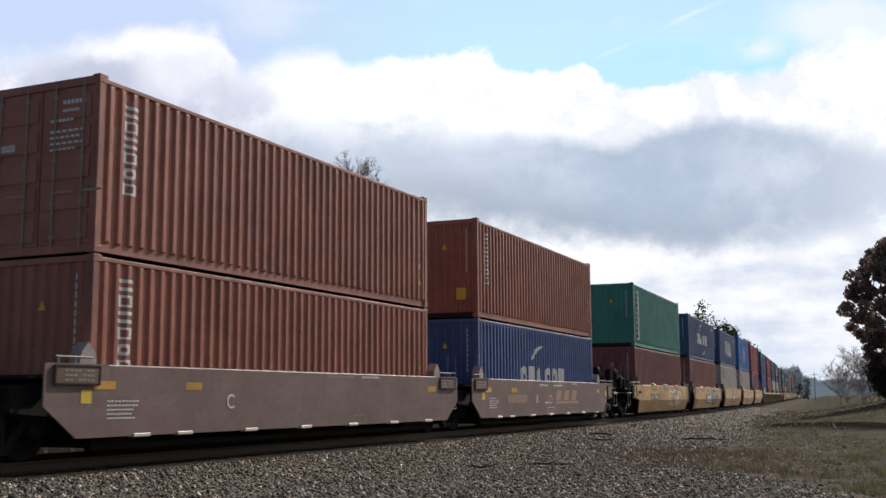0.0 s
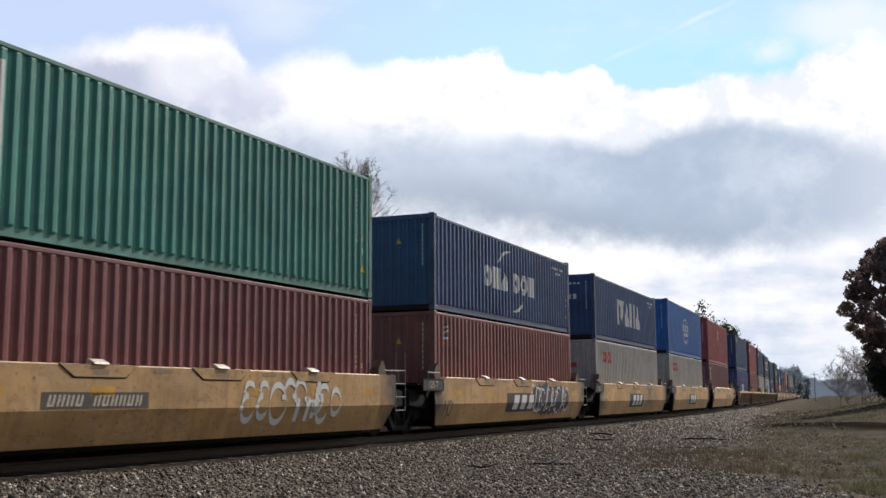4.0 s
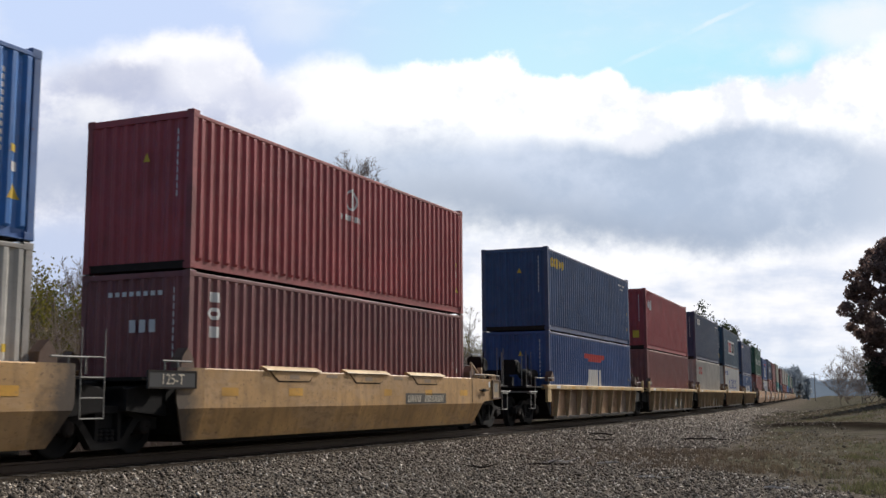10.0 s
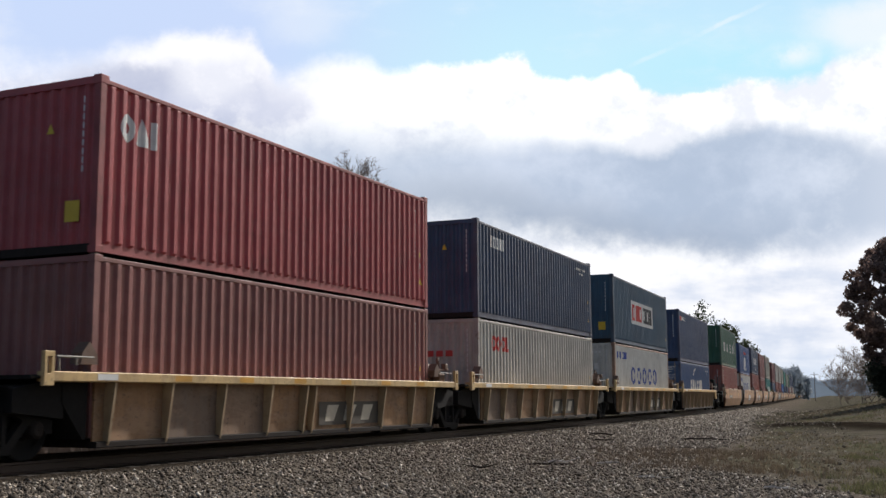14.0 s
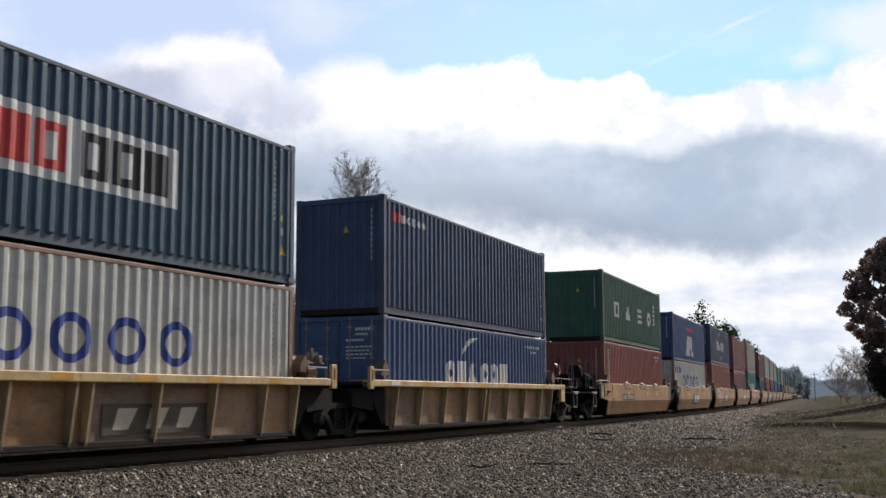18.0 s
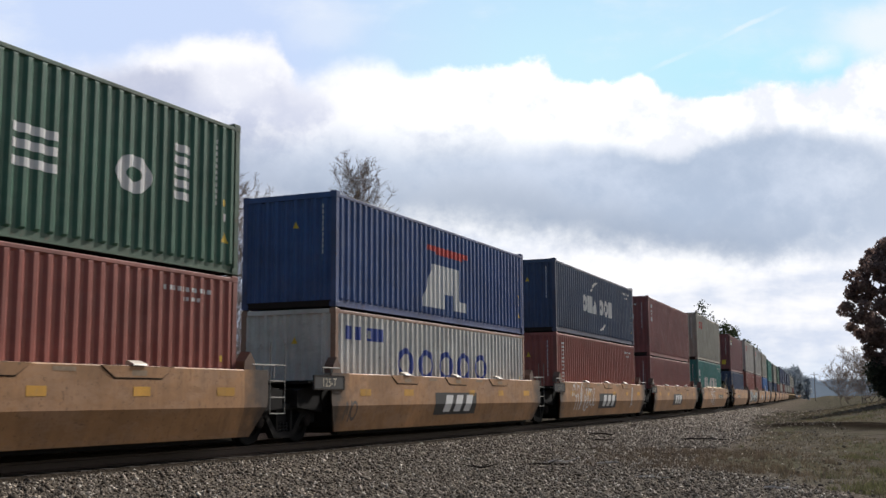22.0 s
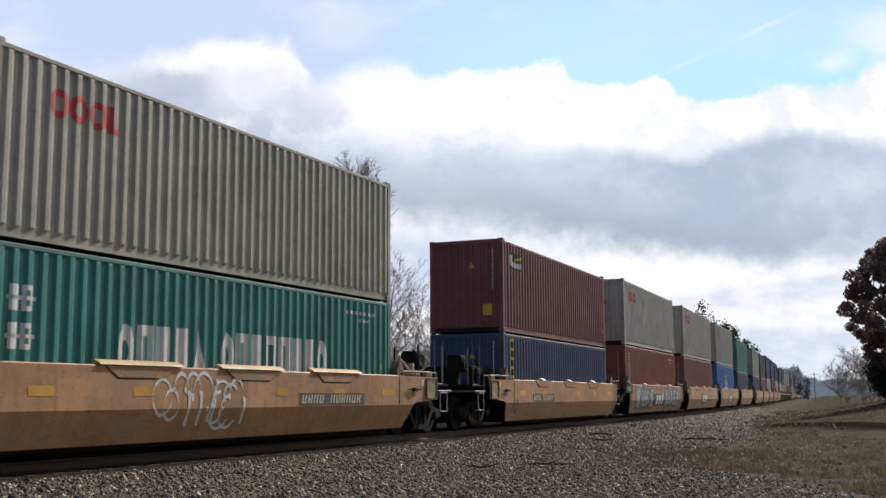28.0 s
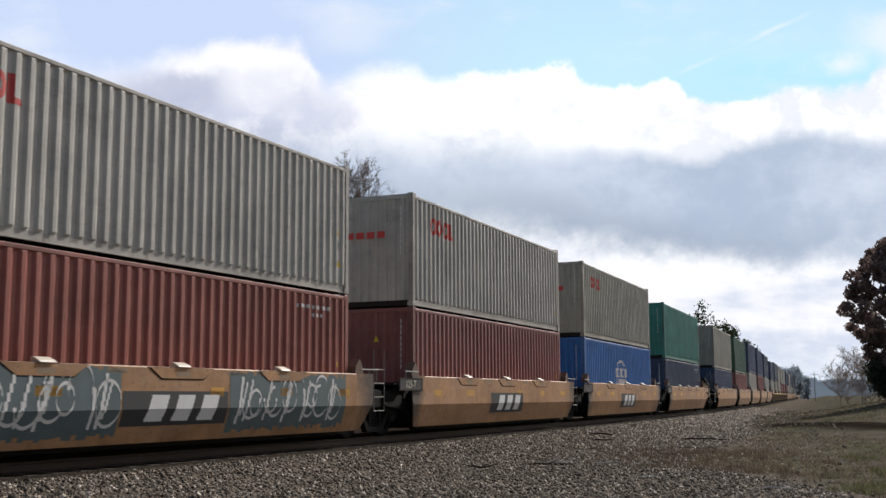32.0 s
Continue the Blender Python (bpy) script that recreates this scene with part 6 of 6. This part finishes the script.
def leaves(points, rnd, size, each, scatter):
    b = Build()
    for p in points:
        for k in range(each):
            c = p + Vector((rnd.gauss(0, scatter), rnd.gauss(0, scatter), rnd.gauss(0, scatter)))
            u = Vector((rnd.gauss(0, 1), rnd.gauss(0, 1), rnd.gauss(0, 1))).normalized()
            w = u.orthogonal().normalized()
            s = size * rnd.uniform(0.6, 1.3)
            b.v += [tuple(c - u * s), tuple(c + w * s * 0.6), tuple(c + u * s), tuple(c - w * s * 0.55)]
            n = len(b.v)
            b.f.append((n - 4, n - 3, n - 2, n - 1))
    return b


def raw(build, name, material):
    me = bpy.data.meshes.new(name)
    me.from_pydata(build.v, [], build.f)
    me.materials.append(material)
    return me


def tree(x, y, height, seed, label, depth=5, spread=0.55, trunk=0.32, lean=(0, 0), leaf=None, each=0, size=0.07, scatter=0.3, category="tree", group="trees beyond the track", stems=1, name="bare_tree", slim=1.0):
    rnd = random.Random(seed)
    t = new(name)
    t.location = (x, y, ground_z(x, y) - 0.05)
    wood, fine, tips = Build(), Build(), []
    unit = height / 3.1
    for s in range(stems):
        d = Vector((lean[0] + rnd.gauss(0, 0.05 if stems == 1 else 0.22), lean[1] + rnd.gauss(0, 0.05 if stems == 1 else 0.22), 1)).normalized()
        limbs(wood, fine, Vector((rnd.gauss(0, 0.1 * (stems - 1)), rnd.gauss(0, 0.1 * (stems - 1)), 0)), d, unit * (trunk + 0.55), height * 0.0125 / math.sqrt(stems), depth, rnd, spread, tips)
    top = max([v[2] for v in fine.v] + [v[2] for v in wood.v])
    k = height / top
    for b in (wood, fine):
        b.v = [(v[0] * k * slim, v[1] * k * slim, v[2] * k) for v in b.v]
    part("trunk", raw(wood, "trunk", BARK), BARK, t)
    if fine.v:
        tagged(part("fine_branching", raw(fine, "fine_branching", TWIG), TWIG, t), kind="stuff")
    if leaf:
        tagged(part("leaves", raw(leaves([Vector((p.x * k * slim, p.y * k * slim, p.z * k)) for p in tips], rnd, size, each, scatter), "leaves", leaf), leaf, t), kind="stuff")
    return tagged(t, label, category, group)


def bare(x, y, height, width, seed, label, stems=1, low=0.22, n=30, group="trees beyond the track", steep=0.55):
    """A leafless tree: leaders with rising branches, side branches and fine twigs."""
    rnd = random.Random(seed)
    t = new("bare_tree")
    t.location = (x, y, ground_z(x, y) - 0.05)
    wood, fine = Build(), Build()

    def put(p, q, r, r2):
        (wood if r > 0.022 else fine).rod(p, q, max(r, 0.0075), 7 if r > 0.08 else 5 if r > 0.022 else 3, max(r2, 0.0065))

    def turn(d, amount):
        return (d + Vector((rnd.gauss(0, amount), rnd.gauss(0, amount), rnd.gauss(0.04, amount * 0.7)))).normalized()

    for s in range(stems):
        k = 12
        p = Vector((rnd.gauss(0, 0.15 * (stems - 1)), rnd.gauss(0, 0.15 * (stems - 1)), 0))
        d = Vector((rnd.gauss(0, 0.03 if stems == 1 else 0.2), rnd.gauss(0, 0.03 if stems == 1 else 0.2), 1)).normalized()
        hh = height * (1 if s == 0 else rnd.uniform(0.75, 1.0))
        r0 = height * 0.0135 / math.sqrt(stems)
        spine = [p]
        for i in range(k):
            q = p + d * (hh / k)
            put(p, q, r0 * (1 - 0.9 * i / k), r0 * (1 - 0.9 * (i + 1) / k))
            p = q
            d = (d + Vector((rnd.gauss(0, 0.06), rnd.gauss(0, 0.06), 0.05))).normalized()
            spine.append(p)
        for b in range(n):
            u = low + (0.98 - low) * (b + rnd.random()) / n
            i = min(k - 1, int(u * k))
            base = spine[i].lerp(spine[i + 1], u * k - i)
            a = b * 2.4 + rnd.gauss(0, 0.4)
            rise = steep + 0.9 * u + rnd.gauss(0, 0.15)
            bd = Vector((math.cos(a), math.sin(a), rise)).normalized()
            v = (u - low) / (1 - low)
            length = width * 0.62 * (0.35 + 0.85 * math.sin(math.pi * (0.12 + 0.80 * v))) * rnd.uniform(0.75, 1.15)
            br = max(0.012, r0 * (1 - 0.85 * u) * (0.42 if steep < 0.8 else 0.27))
            bp = base
            for j in range(4):
                bq = bp + bd * (length / 4)
                put(bp, bq, br * (1 - 0.2 * j), br * (0.8 - 0.2 * j))
                for c in range(2):
                    sd = turn((bd + Vector((rnd.gauss(0, 0.55), rnd.gauss(0, 0.55), rnd.gauss(0.15, 0.3)))).normalized(), 0.1)
                    sp = bp.lerp(bq, rnd.random())
                    sl = length * rnd.uniform(0.22, 0.42) * (1.1 - 0.15 * j)
                    for m in range(3):
                        sq = sp + sd * (sl / 3)
                        put(sp, sq, 0.010, 0.008)
                        for w in range(3):
                            td = turn((sd + Vector((rnd.gauss(0, 0.6), rnd.gauss(0, 0.6), rnd.gauss(0.05, 0.35)))).normalized(), 0.1)
                            put(sq, sq + td * sl * rnd.uniform(0.25, 0.6), 0.0065, 0.005)
                        sp = sq
                        sd = turn(sd, 0.14)
                bp = bq
                bd = turn(bd, 0.10 if steep < 0.8 else 0.07)
    k = height / max(v[2] for v in fine.v)
    for b in (wood, fine):
        b.v = [(v[0], v[1], v[2] * k) for v in b.v]
    part("trunk", raw(wood, "trunk", BARK), BARK, t)
    tagged(part("fine_branching", raw(fine, "fine_branching", TWIG), TWIG, t), kind="stuff")
    return tagged(t, label, "tree", group)


def beyond(col_angle, x):
    """y of the point at that x which lies so many degrees left of the track's line."""
    return abs(x) / math.tan(radians(col_angle))


BARE = "tall leafless tree behind the railway line"
bare(-33.0, beyond(37.3, 33.0), 13.3, 5.6, 6, BARE, 1, 0.24, 110, steep=0.82)
bare(-34.0, beyond(30.6, 34.0), 16.3, 4.8, 5, BARE, 1, 0.38, 90, steep=1.0)
bare(-40.0, beyond(29.6, 40.0), 13.0, 6.0, 8, BARE, 1, 0.2, 34)
for ang, xx, h, sd in [(47.2, 34, 6.1, 11), (45.3, 36, 7.2, 12), (43.8, 35, 7.9, 13), (42.4, 37, 8.1, 14), (41.0, 34, 7.3, 15), (39.6, 36, 7.9, 16), (38.4, 37, 7.5, 10), (36.2, 36, 8.4, 17), (34.5, 37, 8.4, 18), (33.0, 36, 8.8, 19), (46.3, 38, 7.5, 41), (44.5, 39, 8.6, 42), (43.1, 39, 9.0, 43), (41.7, 40, 9.4, 44), (40.3, 39, 9.0, 45), (37.3, 39, 9.0, 46), (35.4, 39, 9.4, 47), (33.8, 40, 9.7, 48), (31.9, 39, 9.5, 49), (30.4, 39, 9.3, 50), (27.5, 40, 9.2, 20), (24.5, 42, 10.0, 21), (22.0, 44, 10.5, 22)]:
    bare(-xx, beyond(ang, xx), h, 3.4, sd, "leafless tree with upright branches behind the railway line", 2, 0.12, 16)
for ang, xx, h, sd in [(39.3, 46, 10.4, 141), (38.2, 47, 11.0, 142), (36.2, 46, 11.2, 143), (35.2, 48, 11.6, 144), (34.2, 45, 11.2, 145), (33.3, 47, 11.8, 146), (32.4, 46, 11.6, 147), (31.3, 48, 12.0, 148), (30.3, 46, 12.0, 149), (29.4, 47, 12.2, 150), (28.4, 46, 12.0, 151)]:
    bare(-xx, beyond(ang, xx), h, 4.6, sd, "slender leafless tree in the woods behind the line", 2, 0.15, 20, "trees in the woods behind the line")
for ang, xx, h, sd in [(48.2, 30, 5.8, 31), (46.6, 31, 6.9, 32), (45.6, 32, 6.3, 37), (44.6, 30, 4.0, 33), (26.2, 36, 6.5, 35), (25.0, 37, 7.0, 36)]:
    tree(-xx, beyond(ang, xx), h, sd, "shrubby tree with thin yellow-green autumn leaves", 4, 0.6, 0.2, leaf=LEAF_YELLOW, each=9, size=0.065, scatter=0.30, stems=2, name="leafy_tree")


def brush(y0, y1, off, n, seed, hmin, hmax, label):
    """A strip of tangled undergrowth: many thin leaning stems."""
    rnd = random.Random(seed)
    b = Build()
    for k in range(n):
        y = rnd.uniform(y0, y1)
        x = track_x(y) - off - rnd.uniform(0, 5.0)
        p = Vector((x, y, ground_z(x, y)))
        h = rnd.uniform(hmin, hmax)
        d = Vector((rnd.gauss(0, 0.25), rnd.gauss(0, 0.25), 1)).normalized()
        for i in range(3):
            q = p + d * (h / 3)
            b.rod(p, q, 0.014 - i * 0.004, 3, 0.010 - i * 0.003)
            if i:
                for m in range(2):
                    e = (d + Vector((rnd.gauss(0, 0.6), rnd.gauss(0, 0.6), rnd.gauss(0.1, 0.3)))).normalized()
                    b.rod(q, q + e * h * 0.3, 0.006, 3, 0.003)
            p = q
            d = (d + Vector((rnd.gauss(0, 0.2), rnd.gauss(0, 0.2), 0))).normalized()
    ob = new("undergrowth", raw(b, "undergrowth", TWIG))
    return tagged(ob, label, "undergrowth", kind="stuff")


brush(18, 62, 8.0, 5200, 51, 1.2, 3.8, "tangled brown leafless undergrowth behind the railway line")
brush(62, 140, 8.0, 900, 52, 1.5, 4.0, "tangled brown leafless undergrowth along the line")


# a big oak that keeps its russet leaves, with dark shrubs at its foot
def oak_tree(x, y, height, seed):
    rnd = random.Random(seed)
    t = new("oak_tree")
    t.location = (x, y, ground_z(x, y) - 0.05)
    wood, fine, leaf = Build(), Build(), Build()
    fork = Vector((0, 0, 2.0))
    wood.rod((0, 0, 0), fork, 0.34, 10, 0.24)
    mains = []
    for k in range(9):
        a = k * 2.4
        tip = Vector((math.cos(a) * (1.2 + 0.16 * k), math.sin(a) * (1.2 + 0.16 * k), height * (0.45 + 0.05 * k)))
        mid = fork.lerp(tip, 0.5) + Vector((rnd.gauss(0, 0.2), rnd.gauss(0, 0.2), -0.3))
        wood.rod(fork, mid, 0.15, 7, 0.10)
        wood.rod(mid, tip, 0.10, 6, 0.03)
        mains += [mid, tip, mid.lerp(tip, 0.5)]
    for k in range(230):  # clumps of leaves on twigs, over an uneven crown
        u = rnd.random() ** 0.8
        z = height * (0.20 + 0.77 * u)
        widest = 4.0 * (0.72 + 0.28 * smooth(0.10, 0.45, u)) * math.sqrt(max(0.05, 1 - max(0.0, (u - 0.46) / 0.56) ** 2))
        a = rnd.uniform(0, 6.283)
        lump = 0.84 + 0.42 * noise.noise((math.cos(a) * 1.3, math.sin(a) * 1.3, z * 0.45))
        r = widest * lump * rnd.uniform(0.25, 1.0) ** 0.5
        c = Vector((math.cos(a) * r, math.sin(a) * r, z))
        near = min(mains, key=lambda m: (m - c).length)
        fine.rod(near, c, 0.03, 4, 0.012)
        size = rnd.uniform(0.34, 0.66)
        for q in range(int(330 * size)):
            o = Vector((rnd.gauss(0, 1), rnd.gauss(0, 1), rnd.gauss(0, 1))).normalized() * size * rnd.random() ** 0.45
            o.z *= 0.75
            p = c + o
            w = Vector((rnd.gauss(0, 1), rnd.gauss(0, 1), rnd.gauss(0, 1))).normalized()
            n = w.orthogonal().normalized()
            e = rnd.uniform(0.08, 0.16)
            i = len(leaf.v)
            leaf.v += [tuple(p - w * e), tuple(p + n * e * 0.6), tuple(p + w * e), tuple(p - n * e * 0.6)]
            leaf.f.append((i, i + 1, i + 2, i + 3))
    part("trunk", raw(wood, "trunk", BARK), BARK, t)
    tagged(part("fine_branching", raw(fine, "fine_branching", TWIG), TWIG, t), kind="stuff")
    tagged(part("leaves", raw(leaf, "leaves", LEAF_OAK), LEAF_OAK, t), kind="stuff")
    return tagged(t, "big oak with dense dark russet leaves", "tree")


oak_tree(-4.5, 74.0, 10.3, 61)
tree(-3.2, 71.0, 3.2, 62, "dense dark evergreen shrub under the oak", 4, 0.8, 0.1, leaf=LEAF_DARK, each=12, size=0.11, scatter=0.22, group="shrubs by the oak", stems=4, category="shrub", name="shrub", slim=0.8)
tree(-5.5, 73.5, 2.6, 63, "dense dark evergreen shrub under the oak", 4, 0.8, 0.1, leaf=LEAF_DARK, each=12, size=0.10, scatter=0.22, group="shrubs by the oak", stems=4, category="shrub", name="shrub", slim=0.7)
for ang, yy2, h, sd in [(5.0, 92, 4.6, 71), (5.6, 96, 4.4, 72), (6.1, 100, 3.6, 73)]:
    bare(-yy2 * math.tan(radians(ang)), yy2, h, 3.6, sd, "pale leafless bushy tree at the field's edge", 3, 0.08, 12, "bushy trees at the field's edge")
# pines above the train
for ang, yy2, h, sd in [(12.75, 150, 13.6, 81), (12.0, 160, 11.3, 82), (11.4, 165, 9.9, 83), (10.9, 172, 9.0, 84)]:
    tree(-yy2 * math.tan(radians(ang)), yy2, h, sd, "tall pine with an open dark green crown", 3, 0.75, 1.3, leaf=LEAF_PINE, each=26, size=0.20, scatter=0.34, group="pines beyond the track", name="pine_tree", slim=0.55)
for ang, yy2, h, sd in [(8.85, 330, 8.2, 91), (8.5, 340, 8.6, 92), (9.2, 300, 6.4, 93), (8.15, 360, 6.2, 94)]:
    tree(-yy2 * math.tan(radians(ang)), yy2, h, sd, "distant rounded tree beside the line", 3, 0.8, 0.3, leaf=LEAF_HAZE, each=30, size=0.42, scatter=0.6, group="distant trees beside the line", stems=2, name="distant_tree", slim=0.5)


# ---- a far hazy treeline ----
def treeline():
    b = Build()
    rnd = random.Random(7)
    n = 1100
    for i in range(n + 1):
        x = -760 + 1500 * i / n
        h = 10.0 + 3.0 * noise.noise((x * 0.02, 0.0, 1.0)) + 2.4 * noise.noise((x * 0.11, 3.0, 1.0)) + 2.0 * noise.noise((x * 0.4, 5.0, 1.0)) + rnd.uniform(-0.7, 0.7)
        b.v += [(x, 0, -3), (x, 0, h * 0.92), (x, 2.0, h)]
        if i:
            k = len(b.v)
            b.f += [(k - 6, k - 3, k - 2, k - 5), (k - 5, k - 2, k - 1, k - 4)]
    m, nt, p = node_material("haze_painted_woods")
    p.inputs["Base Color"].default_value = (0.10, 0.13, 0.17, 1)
    # haze painted in: a pale blue-grey colour that glows by itself
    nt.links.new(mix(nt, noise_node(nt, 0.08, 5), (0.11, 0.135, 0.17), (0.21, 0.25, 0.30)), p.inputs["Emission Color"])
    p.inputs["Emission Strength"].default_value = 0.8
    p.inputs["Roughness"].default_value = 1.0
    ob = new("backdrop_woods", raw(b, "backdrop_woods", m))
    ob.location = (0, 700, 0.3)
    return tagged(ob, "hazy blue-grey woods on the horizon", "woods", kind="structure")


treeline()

STICK = plain("weathered_stick", (0.13, 0.105, 0.085), 0.9, 0, 0.3, 12)

# ---- a utility pole far down the line ----
pole = new("utility_pole")
py = 260.0
pole.location = (-py * math.tan(radians(7.62)), py, ground_z(-py * math.tan(radians(7.62)), py))
part("post", Build().rod((0, 0, -0.3), (0, 0, 6.6), 0.09, 8, 0.06), STICK, pole)
part("crossarm", Build().box(-0.9, 0.9, -0.06, 0.06, 5.9, 6.0, 0.01), STICK, pole)
tagged(pole, "weathered wooden utility pole beside the line", "utility pole")


# ---- grass, weeds, sticks ----
def blades(n, seed, area, hmin, hmax, material, name, label, lean=0.5):
    rnd = random.Random(seed)
    b = Build()
    while n > 0:
        x, y = area(rnd)
        z = ground_z(x, y) - 0.01
        for k in range(9):
            a, h = rnd.uniform(0, 6.283), rnd.uniform(hmin, hmax)
            dx, dy = math.cos(a), math.sin(a)
            cx, cy = x + rnd.gauss(0, 0.06), y + rnd.gauss(0, 0.06)
            w = 0.008 + 0.004 * y / 20
            l = rnd.uniform(0.1, lean) * h
            b.poly([(cx - dy * w, cy + dx * w, z), (cx + dy * w, cy - dx * w, z), (cx + dx * l, cy + dy * l, z + h)])
            n -= 1
    return tagged(new(name, raw(b, name, material)), label, "grass", kind="stuff")


GRASS = leaf_material("dry_grass", (0.10, 0.083, 0.055), (0.20, 0.162, 0.11))
GRASS_GREEN = leaf_material("green_grass", (0.075, 0.080, 0.040), (0.13, 0.128, 0.068))
WEED = leaf_material("dead_weeds", (0.085, 0.065, 0.047), (0.165, 0.125, 0.09))


def verge(rnd):
    while True:
        y = 15 + 75 * rnd.random() ** 1.5
        x = track_x(y) + gravel_edge(y) + 0.4 + rnd.random() * (14 + y * 0.2)
        if shade_band(x, y) < 0.2 and shade_band(x, y + 3) < 0.2:
            return x, y


def green_spots(rnd):
    while True:
        x, y = verge(rnd)
        if noise.noise((x * 0.35, y * 0.2, 6.0)) > 0.12:
            return x, y


def edge_weeds(rnd):
    y = rnd.uniform(20.5, 29)
    return track_x(y) + gravel_edge(y) + rnd.gauss(0.0, 1.3), y


blades(52000, 1, verge, 0.03, 0.11, GRASS, "dry_grass", "short dry brown grass on the verge", 0.9)
blades(16000, 2, green_spots, 0.03, 0.12, GRASS_GREEN, "green_grass", "patches of short green grass on the verge", 0.8)
FRESH = leaf_material("fresh_green_grass", (0.085, 0.088, 0.045), (0.155, 0.148, 0.075))


def fresh_spot(rnd):
    """The greener corner of the verge close to the camera."""
    while True:
        y = rnd.uniform(15.5, 27)
        x = rnd.uniform(-3.2, 1.5) - 0.06 * (y - 15)
        if noise.noise((x * 0.6, y * 0.35, 9.0)) > 0.05 + 0.20 * max(0.0, -1.4 - x):
            return x, y


blades(5500, 4, fresh_spot, 0.03, 0.13, FRESH, "fresh_grass", "fresh green tufts on the verge", 0.9)
blades(5200, 3, edge_weeds, 0.03, 0.13, WEED, "dead_weeds", "low dead brown weeds at the gravel's edge", 1.0)

PALE = plain("bleached_wood", (0.45, 0.43, 0.40), 0.85, 0, 0.2, 12)
DARKSTICK = plain("dark_rotten_wood", (0.05, 0.04, 0.032), 0.95, 0, 0.3, 12)


def stick(x, y, length, r, turn, material, seed, label):
    rnd = random.Random(seed)
    b = Build()
    p = Vector((-length / 2, 0, r))
    d = Vector((1, 0, 0))
    for i in range(5):
        q = p + d * (length / 5)
        q.z = r * rnd.uniform(0.9, 2.2)
        b.rod(p, q, r * (1 - 0.1 * i), 6, r * (0.9 - 0.1 * i))
        if rnd.random() < 0.5:
            b.rod(q, q + Vector((rnd.uniform(0, 0.2), rnd.uniform(-0.25, 0.25), rnd.uniform(0.0, 0.08))), r * 0.5, 5, r * 0.25)
        p = q
        d = (d + Vector((0, rnd.gauss(0, 0.22), 0))).normalized()
    ob = part("fallen_branch", b, material, None, "", pose(x, y, ground_z(x, y), 0, 0, turn))
    return tagged(ob, label, "branch", "fallen branches on the gravel")


for k, (x, y, l, r, t, mt) in enumerate([(-8.2, 22.0, 0.55, 0.022, 20, PALE), (-8.0, 21.2, 1.0, 0.022, 22, DARKSTICK), (-7.0, 21.7, 0.45, 0.025, 15, PALE), (-6.3, 21.9, 0.5, 0.012, 30, PALE), (-10.9, 33.0, 2.0, 0.035, -28, DARKSTICK), (-10.2, 30.5, 1.2, 0.025, -20, DARKSTICK), (-8.0, 34.0, 1.6, 0.03, -30, DARKSTICK), (-7.2, 29.5, 1.4, 0.02, -15, DARKSTICK), (-9.1, 26.8, 0.7, 0.015, 40, DARKSTICK), (-8.7, 18.9, 0.7, 0.03, -60, DARKSTICK), (-9.4, 24.0, 0.6, 0.015, 5, STICK), (-5.2, 18.6, 0.6, 0.014, 10, PALE), (-3.0, 17.6, 0.35, 0.02, 12, PALE), (-7.9, 27.0, 1.8, 0.018, 12, STICK), (-6.5, 25.5, 0.9, 0.018, -8, DARKSTICK)]):
    stick(x, y, l, r, t, mt, 100 + k, {"bleached_wood": "bleached stick lying on the gravel", "dark_rotten_wood": "dark rotten branch lying on the gravel", "weathered_stick": "grey weathered stick lying on the gravel"}[mt.name])


# ---- things that move ----
def run(mid, t):
    """How far up the line a car stands at t seconds."""
    lag = 0.34 * math.exp(-((t - 17.1) / 0.9) ** 2)  # the train hangs back a little here
    return mid - SPEED * t + SLOWING * (t - 16) ** 2 / 2 + lag


def motions():
    for thing, mid, z in MOVERS:
        rows = []
        for k in range(33):
            m = on_track(run(mid, k))
            m.translation.z = z
            rows.append((float(k), m))
        walk(thing, rows)
    mids = {thing: mid for thing, mid, z in MOVERS}
    for w, car, along, e in WHEELS:
        start = mids[car] + along
        times = [k / 15 for k in range(481) if -14.7 < run(start, k / 15) < 75.7]
        if not times:
            continue
        times = sorted({0.0, *times, 32.0})
        rows = []
        for t in times:
            far = min(max(run(start, t), -14.0), 75.0)
            rows.append((t, Matrix.Translation((0, e, 0.46)) @ Matrix.Rotation((far - 75) / 0.46, 4, "X")))
        walk(w, rows)
    walk(sky_sheet, [(float(t), sky_pose(SKY_X * t, SKY_Y * t)) for t in (0, 8, 16, 24, 32)])


SKY_X, SKY_Y = 4.6 / 1568, 0.8 / 1568  # the clouds' drift, in widths of the view a second
motions()
